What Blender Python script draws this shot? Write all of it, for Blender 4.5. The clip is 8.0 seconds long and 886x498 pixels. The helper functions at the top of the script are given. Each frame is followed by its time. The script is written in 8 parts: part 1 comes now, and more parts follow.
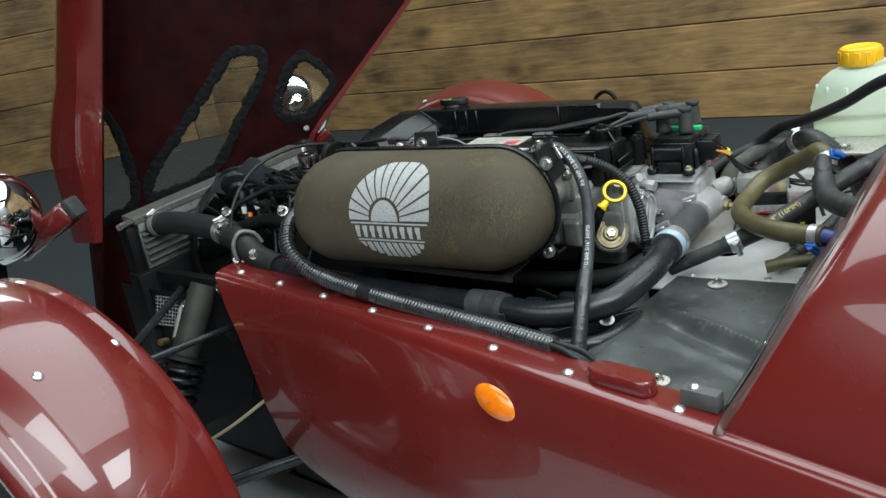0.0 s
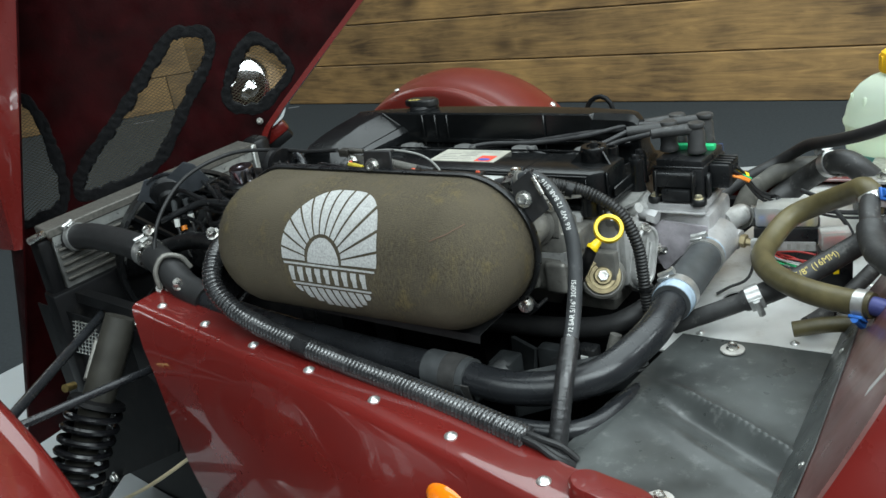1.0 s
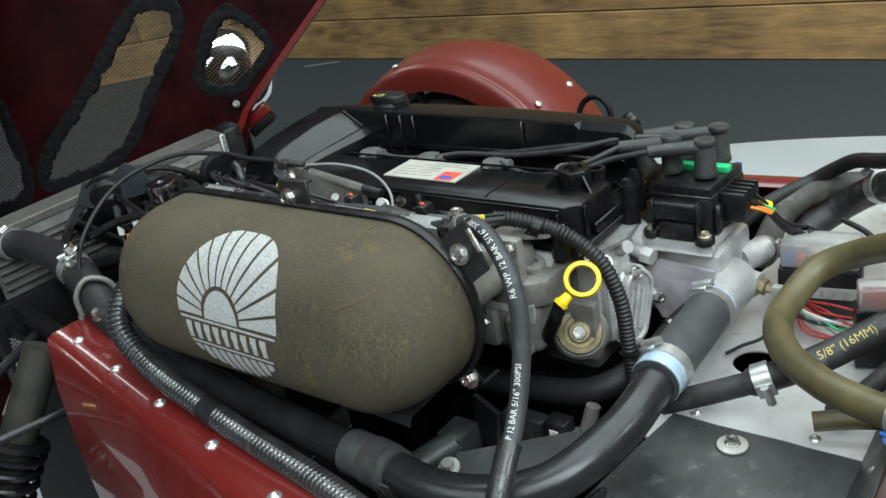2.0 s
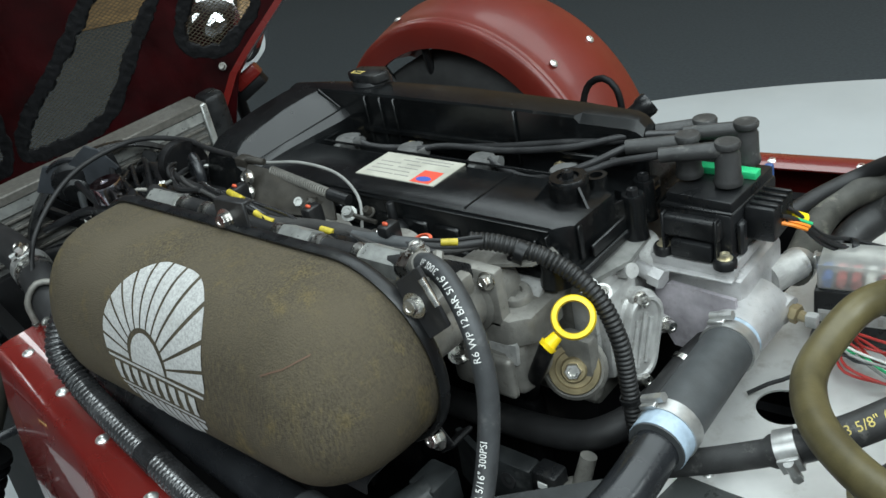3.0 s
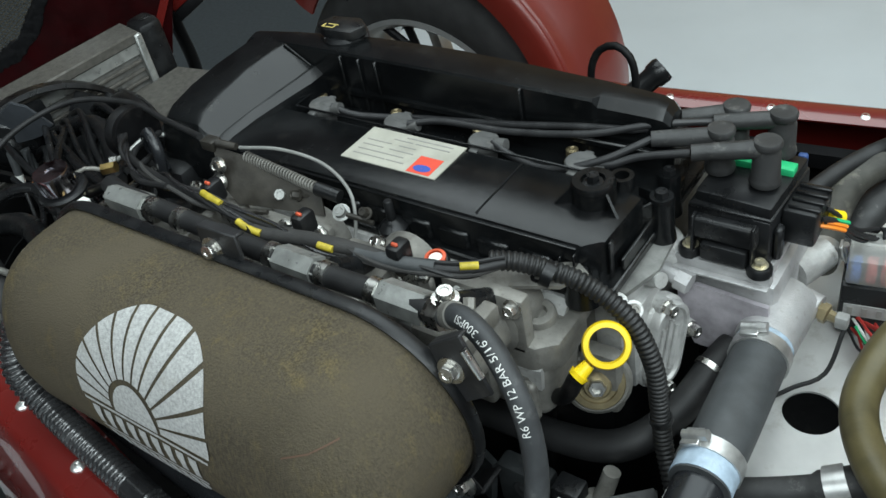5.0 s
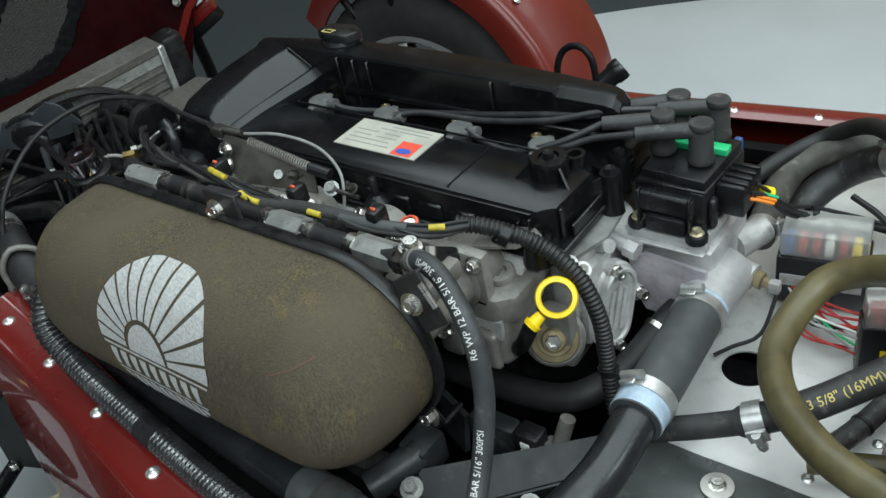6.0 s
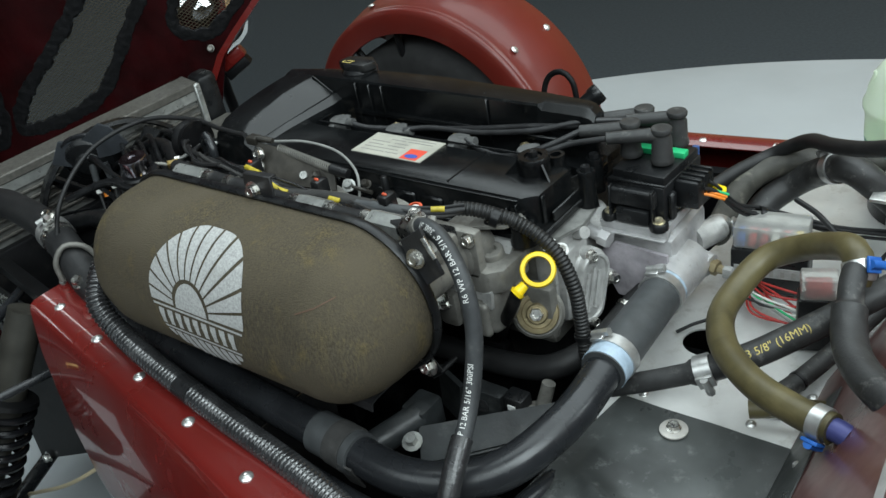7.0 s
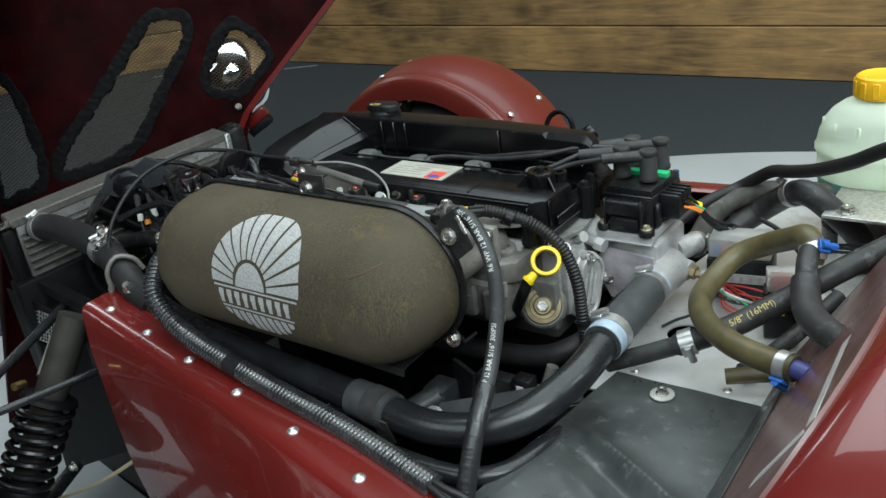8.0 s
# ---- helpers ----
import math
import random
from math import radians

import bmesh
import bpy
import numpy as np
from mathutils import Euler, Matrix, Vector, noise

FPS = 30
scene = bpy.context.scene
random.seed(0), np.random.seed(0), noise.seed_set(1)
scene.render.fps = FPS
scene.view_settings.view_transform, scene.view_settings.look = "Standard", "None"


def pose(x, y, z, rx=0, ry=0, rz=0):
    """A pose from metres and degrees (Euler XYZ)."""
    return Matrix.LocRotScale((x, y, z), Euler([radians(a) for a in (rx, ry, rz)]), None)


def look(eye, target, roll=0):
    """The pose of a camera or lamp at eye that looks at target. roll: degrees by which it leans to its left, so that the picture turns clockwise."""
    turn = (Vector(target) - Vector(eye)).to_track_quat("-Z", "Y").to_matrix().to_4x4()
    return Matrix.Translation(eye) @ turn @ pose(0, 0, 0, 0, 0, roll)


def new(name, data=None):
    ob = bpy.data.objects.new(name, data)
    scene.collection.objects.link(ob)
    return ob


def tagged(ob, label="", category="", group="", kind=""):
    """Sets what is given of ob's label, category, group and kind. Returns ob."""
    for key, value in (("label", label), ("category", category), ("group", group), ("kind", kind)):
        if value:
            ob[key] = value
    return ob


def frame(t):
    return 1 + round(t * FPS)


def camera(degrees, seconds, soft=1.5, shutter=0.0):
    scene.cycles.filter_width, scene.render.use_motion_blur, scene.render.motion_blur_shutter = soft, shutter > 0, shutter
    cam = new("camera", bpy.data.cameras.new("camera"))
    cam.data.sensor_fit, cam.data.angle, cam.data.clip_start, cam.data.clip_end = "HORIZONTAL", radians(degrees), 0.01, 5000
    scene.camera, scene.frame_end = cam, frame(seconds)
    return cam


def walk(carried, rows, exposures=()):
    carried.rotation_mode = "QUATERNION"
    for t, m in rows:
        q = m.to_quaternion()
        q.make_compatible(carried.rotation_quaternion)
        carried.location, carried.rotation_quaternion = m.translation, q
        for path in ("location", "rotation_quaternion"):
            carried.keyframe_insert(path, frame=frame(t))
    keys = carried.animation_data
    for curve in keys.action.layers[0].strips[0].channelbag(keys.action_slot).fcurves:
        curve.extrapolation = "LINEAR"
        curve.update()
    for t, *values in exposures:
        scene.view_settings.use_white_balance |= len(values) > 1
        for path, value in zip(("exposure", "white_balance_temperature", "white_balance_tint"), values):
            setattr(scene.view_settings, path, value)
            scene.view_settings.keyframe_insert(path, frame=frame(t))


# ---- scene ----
cam = camera(53.7, 8.0)
PATH = [
    (0, (0.843, -1.196, 0.960), (-0.284, 0.322, 0.307), -10.3),
    (0.5, (0.796, -1.083, 0.964), (-0.330, 0.418, 0.274), -10.0),
    (1, (0.746, -0.970, 0.965), (-0.360, 0.529, 0.236), -9.3),
    (1.5, (0.730, -0.846, 0.964), (-0.410, 0.606, 0.195), -9.6),
    (2.8, (0.703, -0.575, 0.964), (-0.582, 0.657, 0.052), -12.8),
    (3, (0.684, -0.561, 0.973), (-0.578, 0.664, 0.021), -12.7),
    (3.5, (0.616, -0.520, 1.023), (-0.532, 0.662, -0.111), -12.4),
    (4, (0.566, -0.498, 1.042), (-0.502, 0.664, -0.186), -12.0),
    (4.2, (0.555, -0.490, 1.050), (-0.497, 0.648, -0.214), -12.1),
    (5.3, (0.577, -0.504, 1.041), (-0.487, 0.654, -0.195), -12.7),
    (5.5, (0.602, -0.516, 1.049), (-0.482, 0.632, -0.179), -13.0),
    (6, (0.657, -0.557, 1.050), (-0.456, 0.615, -0.128), -12.6),
    (6.5, (0.711, -0.604, 1.050), (-0.437, 0.593, -0.067), -12.3),
    (7, (0.753, -0.678, 1.049), (-0.409, 0.581, 0.018), -11.2),
    (7.5, (0.779, -0.768, 1.037), (-0.374, 0.578, 0.112), -9.5),
    (8, (0.814, -0.860, 1.020), (-0.339, 0.552, 0.198), -8.3),
]
walk(cam, [(t, look(eye, target, roll)) for t, eye, target, roll in PATH], [(0.0, 0.11), (1.0, 0.24), (1.7, 0.25), (3.0, 0.13), (3.5, 0.00), (4.2, -0.05), (6.0, -0.09), (7.0, -0.09), (8.0, -0.03)])


# ---- light: an indoor showroom under rows of ceiling panels out of view ----
world = bpy.data.worlds.new("world")
scene.world = world
world.use_nodes = True
world.node_tree.nodes["Background"].inputs["Color"].default_value = (0.80, 0.90, 1.0, 1)
world.node_tree.nodes["Background"].inputs["Strength"].default_value = 0.006

CEILING = 3.3
# the last panel is added out of view to brighten the boarded wall
LAMPS = [(0.9, -3.3, 4.4, 2.8, 122), (3.0, -1.6, 3.8, 1.6, 172), (0.8, 0.7, 4.4, 2.6, 130), (-4.4, 1.6, 2.4, 1.3, 58), (5.3, 1.0, 2.4, 1.6, 150)]
for lx, ly, wide, deep, watts in LAMPS:
    lamp = bpy.data.lights.new("ceiling_panel_light", "AREA")
    lamp.shape, lamp.size, lamp.size_y = "RECTANGLE", wide, deep
    lamp.energy, lamp.color = watts, (0.855, 0.975, 1.0)
    ob = new("ceiling_panel_light", lamp)
    ob.location = (lx, ly, CEILING - 0.06)


# ---- helpers of this scene ----
def thing(name, label, category, group="", kind="", at=(0, 0, 0)):
    ob = new(name)
    ob.empty_display_size = 0.02
    ob.location = at
    return tagged(ob, label, category, group, kind)


def mesh_from(bm, name, mat, smooth=38):
    me = bpy.data.meshes.new(name)
    bmesh.ops.recalc_face_normals(bm, faces=bm.faces[:])
    bm.to_mesh(me)
    bm.free()
    if mat:
        me.materials.append(mat)
    if smooth:
        me.shade_smooth()
        me.set_sharp_from_angle(angle=radians(smooth))
    return me


def part(name, bm, material, parent, label="", smooth=38):
    """One bmesh in world metres as a mesh object under a thing or a part."""
    ob = new(name, mesh_from(bm, name, material, smooth))
    hang(ob, parent)
    return tagged(ob, label)


def hang(ob, parent):
    ob.parent = parent
    root, off = parent, Vector((0, 0, 0))
    while root:
        off += root.location
        root = root.parent
    ob.location = ob.location - off


def single(name, bm, material, label, category, group="", kind="", smooth=38):
    ob = new(name, mesh_from(bm, name, material, smooth))
    return tagged(ob, label, category, group, kind)


def B():
    return bmesh.new()


def box(bm, lo, hi, bevel=0.0, m=None, seg=2):
    r = bmesh.ops.create_cube(bm, size=1.0)
    vs = r["verts"]
    lo, hi = Vector(lo), Vector(hi)
    for v in vs:
        v.co = Vector([lo[i] + (v.co[i] + 0.5) * (hi[i] - lo[i]) for i in range(3)])
    if bevel:
        es = list({e for v in vs for e in v.link_edges})
        r2 = bmesh.ops.bevel(bm, geom=es, offset=bevel, segments=seg, affect="EDGES", profile=0.5)
        vs = list({v for f in r2["faces"] for v in f.verts} | {v for v in vs if v.is_valid})
    if m:
        for v in vs:
            v.co = m @ v.co
    return bm


def frame_on(d):
    d = Vector(d).normalized()
    return d.to_track_quat("Z", "Y").to_matrix().to_4x4()


def cyl(bm, a, b, r, r2=None, seg=20, caps=True):
    a, b = Vector(a), Vector(b)
    m = Matrix.Translation((a + b) / 2) @ frame_on(b - a)
    bmesh.ops.create_cone(bm, cap_ends=caps, segments=seg, radius1=r, radius2=r if r2 is None else r2, depth=(b - a).length, matrix=m)
    return bm


def lathe(bm, base, axis, profile, seg=28):
    """profile: (radius, height) pairs along the axis from the base."""
    m = Matrix.Translation(base) @ frame_on(axis)
    rings = []
    for r, h in profile:
        if r < 1e-5:
            rings.append([bm.verts.new(m @ Vector((0, 0, h)))])
        else:
            rings.append([bm.verts.new(m @ Vector((r * math.cos(2 * math.pi * i / seg), r * math.sin(2 * math.pi * i / seg), h))) for i in range(seg)])
    for p, q in zip(rings, rings[1:]):
        for i in range(seg):
            j = (i + 1) % seg
            if len(p) == 1 and len(q) == 1:
                continue
            if len(p) == 1:
                bm.faces.new((p[0], q[i], q[j]))
            elif len(q) == 1:
                bm.faces.new((p[i], p[j], q[0]))
            else:
                bm.faces.new((p[i], p[j], q[j], q[i]))
    return bm


def glide(pts, step=0.006):
    """A smooth line through the points, at even steps."""
    P = [Vector(p) for p in pts]
    P = [2 * P[0] - P[1]] + P + [2 * P[-1] - P[-2]]
    out = []
    for i in range(1, len(P) - 2):
        a, b, c, d = P[i - 1:i + 3]
        n = max(2, int((c - b).length / step))
        for k in range(n):
            u = k / n
            out.append(0.5 * ((2 * b) + (c - a) * u + (2 * a - 5 * b + 4 * c - d) * u * u + (3 * b - a - 3 * c + d) * u ** 3))
    out.append(P[-2].copy())
    return out


def sweep(bm, line, radius, seg=14, caps=True):
    """A round tube along a line; radius is a number or a function of (share of the way, metres)."""
    n = len(line)
    t0 = (line[1] - line[0]).normalized()
    side = t0.orthogonal().normalized()
    rings, gone = [], 0.0
    for i, p in enumerate(line):
        t = (line[min(i + 1, n - 1)] - line[max(i - 1, 0)]).normalized()
        side = (side - t * side.dot(t)).normalized()
        up = t.cross(side)
        if i:
            gone += (p - line[i - 1]).length
        r = radius(i / (n - 1), gone) if callable(radius) else radius
        rings.append([bm.verts.new(p + r * (math.cos(2 * math.pi * k / seg) * side + math.sin(2 * math.pi * k / seg) * up)) for k in range(seg)])
    for p, q in zip(rings, rings[1:]):
        for k in range(seg):
            bm.faces.new((p[k], p[(k + 1) % seg], q[(k + 1) % seg], q[k]))
    if caps:
        bm.faces.new(rings[0][::-1])
        bm.faces.new(rings[-1])
    return bm


def tube(pts, r, seg=14, step=0.006):
    return sweep(B(), glide(pts, step), r, seg)


def ribbed(pts, r, pitch=0.0045, depth=0.0018, seg=12):
    """A split corrugated sleeve."""
    return sweep(B(), glide(pts, pitch / 8), lambda u, s: r - depth * (1 - abs(math.sin(math.pi * s / pitch)) ** 0.8), seg)


def band(pts, at, r, width, bm=None):
    """A band round a tube: at is the metres from its start."""
    line, gone, keep = glide(pts, 0.0015), 0.0, []
    for a, b in zip(line, line[1:]):
        gone += (b - a).length
        if at - width / 2 <= gone <= at + width / 2:
            keep.append(b)
    line = keep if len(keep) > 2 else line[:3]
    bm = bm or B()
    n = len(line)
    return sweep(bm, line, lambda u, s: r, 22)


def sheet(bm, corners, thick, normal=None):
    """A flat plate with the given outline, thickened against its normal."""
    vs = [bm.verts.new(c) for c in corners]
    f = bm.faces.new(vs)
    bm.normal_update()
    n = Vector(normal) if normal else f.normal.copy()
    r = bmesh.ops.extrude_face_region(bm, geom=[f])
    for v in r["geom"]:
        if isinstance(v, bmesh.types.BMVert):
            v.co -= n.normalized() * thick
    return bm


def loft(bm, rows, closed=False):
    """Quads between rows of points."""
    R = [[bm.verts.new(p) for p in row] for row in rows]
    for p, q in zip(R, R[1:]):
        n = len(p)
        for k in range(n if closed else n - 1):
            bm.faces.new((p[k], p[(k + 1) % n], q[(k + 1) % n], q[k]))
    return R


def thicken(bm, t):
    bmesh.ops.recalc_face_normals(bm, faces=bm.faces[:])
    bmesh.ops.solidify(bm, geom=bm.faces[:], thickness=t)
    return bm


def bolt(bm, at, axis, r=0.006, h=0.005, washer=1.5):
    """A hexagon head on its round flange, one closed skin."""
    m = Matrix.Translation(at) @ frame_on(axis)
    rings = []
    for rad, z, hexa in ((r * washer, 0, 0), (r * washer, 0.0012, 0), (r, 0.0015, 1), (r, 0.001 + h * 0.9, 1), (r * 0.86, 0.0015 + h, 0), (r * 0.5, 0.0015 + h, 0), (r * 0.42, 0.0008 + h, 0)):
        rings.append([m @ Vector((rad * f * math.cos(a * math.pi / 6), rad * f * math.sin(a * math.pi / 6), z)) for a in range(12) for f in (1.0 if not hexa or a % 2 == 0 else 0.866,)])
    R = loft(bm, rings, True)
    bm.faces.new(R[0][::-1])
    bm.faces.new(R[-1])
    return bm


def dome(bm, at, axis, r=0.006, h=0.0028, seg=14):
    """A pop rivet's head."""
    return lathe(bm, at, axis, [(r, -0.001), (r, 0.0006), (r * 0.86, h * 0.55), (r * 0.5, h * 0.95), (r * 0.32, h), (r * 0.3, h * 0.6), (0, h * 0.6)], seg)


# ---- materials ----
def material(name, colour, rough=0.5, metal=0.0, coat=0.0, vary=0.0, scale=30, bump=0.0, bump_scale=400, second=None, spots=0.0, spot_scale=12, spot_colour=(0.3, 0.28, 0.25), rough_vary=0.0, stretch=(1, 1, 1), trans=0.0, ior=1.45, specular=0.5, coat_rough=0.03, sheen=0.0):
    mt = bpy.data.materials.new(name)
    mt.use_nodes = True
    N, L = mt.node_tree.nodes, mt.node_tree.links
    s = N["Principled BSDF"]
    s.inputs["Base Color"].default_value = (*colour, 1)
    s.inputs["Roughness"].default_value = rough
    s.inputs["Metallic"].default_value = metal
    s.inputs["Coat Weight"].default_value = coat
    s.inputs["Coat Roughness"].default_value = coat_rough
    s.inputs["Transmission Weight"].default_value = trans
    s.inputs["IOR"].default_value = ior
    s.inputs["Specular IOR Level"].default_value = specular
    s.inputs["Sheen Weight"].default_value = sheen
    co = N.new("ShaderNodeTexCoord")
    mp = N.new("ShaderNodeMapping")
    mp.inputs["Scale"].default_value = stretch
    L.new(co.outputs["Object"], mp.inputs["Vector"])

    def tex(sc, detail=4.0, r=0.55):
        t = N.new("ShaderNodeTexNoise")
        t.inputs["Scale"].default_value = sc
        t.inputs["Detail"].default_value = detail
        t.inputs["Roughness"].default_value = r
        L.new(mp.outputs["Vector"], t.inputs["Vector"])
        return t

    def ramp(src, a, b):
        r = N.new("ShaderNodeMapRange")
        r.inputs["From Min"].default_value = a
        r.inputs["From Max"].default_value = b
        L.new(src, r.inputs["Value"])
        return r

    last = None
    if vary or second:
        t = tex(scale)
        mx = N.new("ShaderNodeMix")
        mx.data_type = "RGBA"
        a = colour if second else tuple(c * (1 - vary) for c in colour)
        b = second if second else tuple(min(1, c * (1 + vary)) for c in colour)
        mx.inputs["A"].default_value = (*a, 1)
        mx.inputs["B"].default_value = (*b, 1)
        L.new(ramp(t.outputs["Fac"], 0.32, 0.68).outputs["Result"], mx.inputs["Factor"])
        last = mx.outputs["Result"]
        if rough_vary:
            t2 = tex(scale * 1.7, 6)
            rr = ramp(t2.outputs["Fac"], 0.3, 0.7)
            rr.inputs["To Min"].default_value = max(0.02, rough - rough_vary)
            rr.inputs["To Max"].default_value = min(1, rough + rough_vary)
            L.new(rr.outputs["Result"], s.inputs["Roughness"])
    if spots:
        t = tex(spot_scale, 8, 0.7)
        rr = ramp(t.outputs["Fac"], 0.56, 0.72)
        rr.inputs["To Max"].default_value = spots
        mx = N.new("ShaderNodeMix")
        mx.data_type = "RGBA"
        if last:
            L.new(last, mx.inputs["A"])
        else:
            mx.inputs["A"].default_value = (*colour, 1)
        mx.inputs["B"].default_value = (*spot_colour, 1)
        L.new(rr.outputs["Result"], mx.inputs["Factor"])
        last = mx.outputs["Result"]
    if last:
        L.new(last, s.inputs["Base Color"])
    if bump:
        t = tex(bump_scale, 3)
        bp = N.new("ShaderNodeBump")
        bp.inputs["Strength"].default_value = bump
        bp.inputs["Distance"].default_value = 0.001
        L.new(t.outputs["Fac"], bp.inputs["Height"])
        L.new(bp.outputs["Normal"], s.inputs["Normal"])
    return mt


def foam_material():
    """Oiled foam: open pores, darker oil patches, yellowish dust caught near the top."""
    mt = material("olive_oiled_foam", (0.080, 0.067, 0.047), 0.95, vary=0.10, scale=9, bump=1.0, bump_scale=750, spots=0.75, spot_scale=26, spot_colour=(0.150, 0.116, 0.050), specular=0.15)
    N, L = mt.node_tree.nodes, mt.node_tree.links
    s = N["Principled BSDF"]
    src = s.inputs["Base Color"].links[0].from_socket
    co = N.new("ShaderNodeTexCoord")
    for sc, lo, hi, most, colour in ((700, 0.42, 0.62, 0.60, (0.028, 0.024, 0.018)), (330, 0.54, 0.74, 0.38, (0.17, 0.136, 0.066)), (70, 0.52, 0.72, 0.20, (0.150, 0.114, 0.048))):
        t = N.new("ShaderNodeTexNoise")
        t.inputs["Scale"].default_value, t.inputs["Detail"].default_value = sc, 3
        weave = N.new("ShaderNodeMapping")
        weave.inputs["Scale"].default_value = (1.0, 1.0, 0.32)
        L.new(co.outputs["Object"], weave.inputs["Vector"])
        L.new(weave.outputs["Vector"], t.inputs["Vector"])
        big = N.new("ShaderNodeTexNoise")
        big.inputs["Scale"].default_value, big.inputs["Detail"].default_value = 13, 3
        L.new(co.outputs["Object"], big.inputs["Vector"])
        r = N.new("ShaderNodeMapRange")
        r.inputs["From Min"].default_value, r.inputs["From Max"].default_value, r.inputs["To Max"].default_value = lo, hi, most
        L.new(t.outputs["Fac"], r.inputs["Value"])
        mul = N.new("ShaderNodeMath")
        mul.operation, mul.use_clamp = "MULTIPLY", True
        L.new(r.outputs["Result"], mul.inputs[0])
        rb = N.new("ShaderNodeMapRange")
        rb.inputs["From Min"].default_value, rb.inputs["From Max"].default_value = 0.35, 0.65
        L.new(big.outputs["Fac"], rb.inputs["Value"])
        L.new(rb.outputs["Result"], mul.inputs[1])
        mx = N.new("ShaderNodeMix")
        mx.data_type = "RGBA"
        mx.inputs["B"].default_value = (*colour, 1)
        L.new(mul.outputs["Value"], mx.inputs["Factor"])
        L.new(src, mx.inputs["A"])
        src = mx.outputs["Result"]
    L.new(src, s.inputs["Base Color"])
    return mt


RED = material("dark_red_gelcoat", (0.124, 0.0108, 0.0088), 0.28, coat=1.0, vary=0.10, scale=5, rough_vary=0.06, bump=0.02, bump_scale=60)
# scuttle face: dust, with the brownish haze of reflections put into the colour
RED_FACE = material("sheen_tinted_brown_red_gelcoat", (0.125, 0.050, 0.045), 0.36, coat=0.5, coat_rough=0.20, vary=0.25, scale=14, rough_vary=0.1, bump=0.04, bump_scale=70, spots=0.3, spot_scale=20, spot_colour=(0.20, 0.12, 0.11))
# far wing: dusty red, its orange tint paints in warm light off the boards
RED_DUSTY_WARM = material("warm_lit_dusty_red_gelcoat", (0.122, 0.0125, 0.0078), 0.42, coat=0.25, coat_rough=0.12, vary=0.12, scale=7, rough_vary=0.06, bump=0.03, bump_scale=90, spots=0.18, spot_scale=18, spot_colour=(0.17, 0.055, 0.030))
# red laminate taken near black, the shadow inside the bonnet put into its colour
RED_INSIDE = material("shaded_unfinished_red_laminate", (0.0150, 0.0009, 0.0013), 0.5, vary=0.5, scale=14, bump=0.3, bump_scale=170, spots=0.25, spot_scale=26, spot_colour=(0.050, 0.006, 0.008), rough_vary=0.12, specular=0.14)
BLACK = material("black_plastic", (0.0075, 0.0079, 0.0086), 0.34, vary=0.35, scale=35, bump=0.12, bump_scale=900, spots=0.30, spot_scale=22, spot_colour=(0.06, 0.057, 0.052), rough_vary=0.14, specular=0.42)
COVER = material("black_cam_cover_plastic", (0.0046, 0.0051, 0.0055), 0.23, vary=0.35, scale=24, bump=0.12, bump_scale=1200, spots=0.22, spot_scale=60, spot_colour=(0.05, 0.047, 0.042), rough_vary=0.05, specular=0.45)
RUBBER = material("black_rubber", (0.0105, 0.0105, 0.011), 0.55, vary=0.3, scale=60, bump=0.1, bump_scale=700, spots=0.18, spot_scale=25, spot_colour=(0.09, 0.085, 0.08))
PAINTED = material("satin_black_painted_steel", (0.014, 0.015, 0.017), 0.27, vary=0.25, scale=20, bump=0.03, bump_scale=200, rough_vary=0.08)
LOOM = material("glossy_black_corrugated_plastic", (0.016, 0.016, 0.017), 0.20, vary=0.3, scale=60, spots=0.1, spot_scale=40, spot_colour=(0.07, 0.07, 0.07))
HOSE_GREY = material("grey_silicone_hose", (0.045, 0.048, 0.050), 0.5, vary=0.2, scale=70, bump=0.1, bump_scale=600)
HOSE_OLIVE = material("olive_aged_rubber_hose", (0.086, 0.071, 0.032), 0.42, vary=0.42, scale=26, bump=0.1, bump_scale=500, spots=0.25, spot_scale=20, spot_colour=(0.11, 0.10, 0.06))
HOSE_DUST = material("dusty_grey_fuel_hose", (0.032, 0.034, 0.036), 0.5, vary=0.3, scale=45, bump=0.15, bump_scale=500, spots=0.4, spot_scale=70, spot_colour=(0.13, 0.13, 0.125))
HOSE_BLUE = material("pale_blue_silicone", (0.31, 0.39, 0.47), 0.5, vary=0.2, scale=90, spots=0.6, spot_scale=70, spot_colour=(0.20, 0.21, 0.20))
FOAM = foam_material()
EMBLEM = material("worn_silver_print", (0.40, 0.40, 0.39), 0.75, vary=0.22, scale=420, bump=0.8, bump_scale=1300, spots=0.5, spot_scale=60, spot_colour=(0.30, 0.29, 0.26), specular=0.2)
ALLOY = material("cast_aluminium", (0.44, 0.435, 0.435), 0.42, metal=0.5, vary=0.22, scale=28, bump=0.35, bump_scale=700, spots=0.6, spot_scale=130, spot_colour=(0.20, 0.18, 0.145), rough_vary=0.15)
ALLOY_CAST = material("weathered_cast_aluminium", (0.43, 0.427, 0.415), 0.45, metal=0.45, vary=0.3, scale=40, bump=0.45, bump_scale=600, spots=0.7, spot_scale=90, spot_colour=(0.12, 0.108, 0.09), rough_vary=0.15)
ALLOY_SATIN = material("satin_machined_aluminium", (0.34, 0.345, 0.33), 0.36, metal=0.6, vary=0.3, scale=60, bump=0.2, bump_scale=500, spots=0.5, spot_scale=30, spot_colour=(0.12, 0.105, 0.08), rough_vary=0.12)
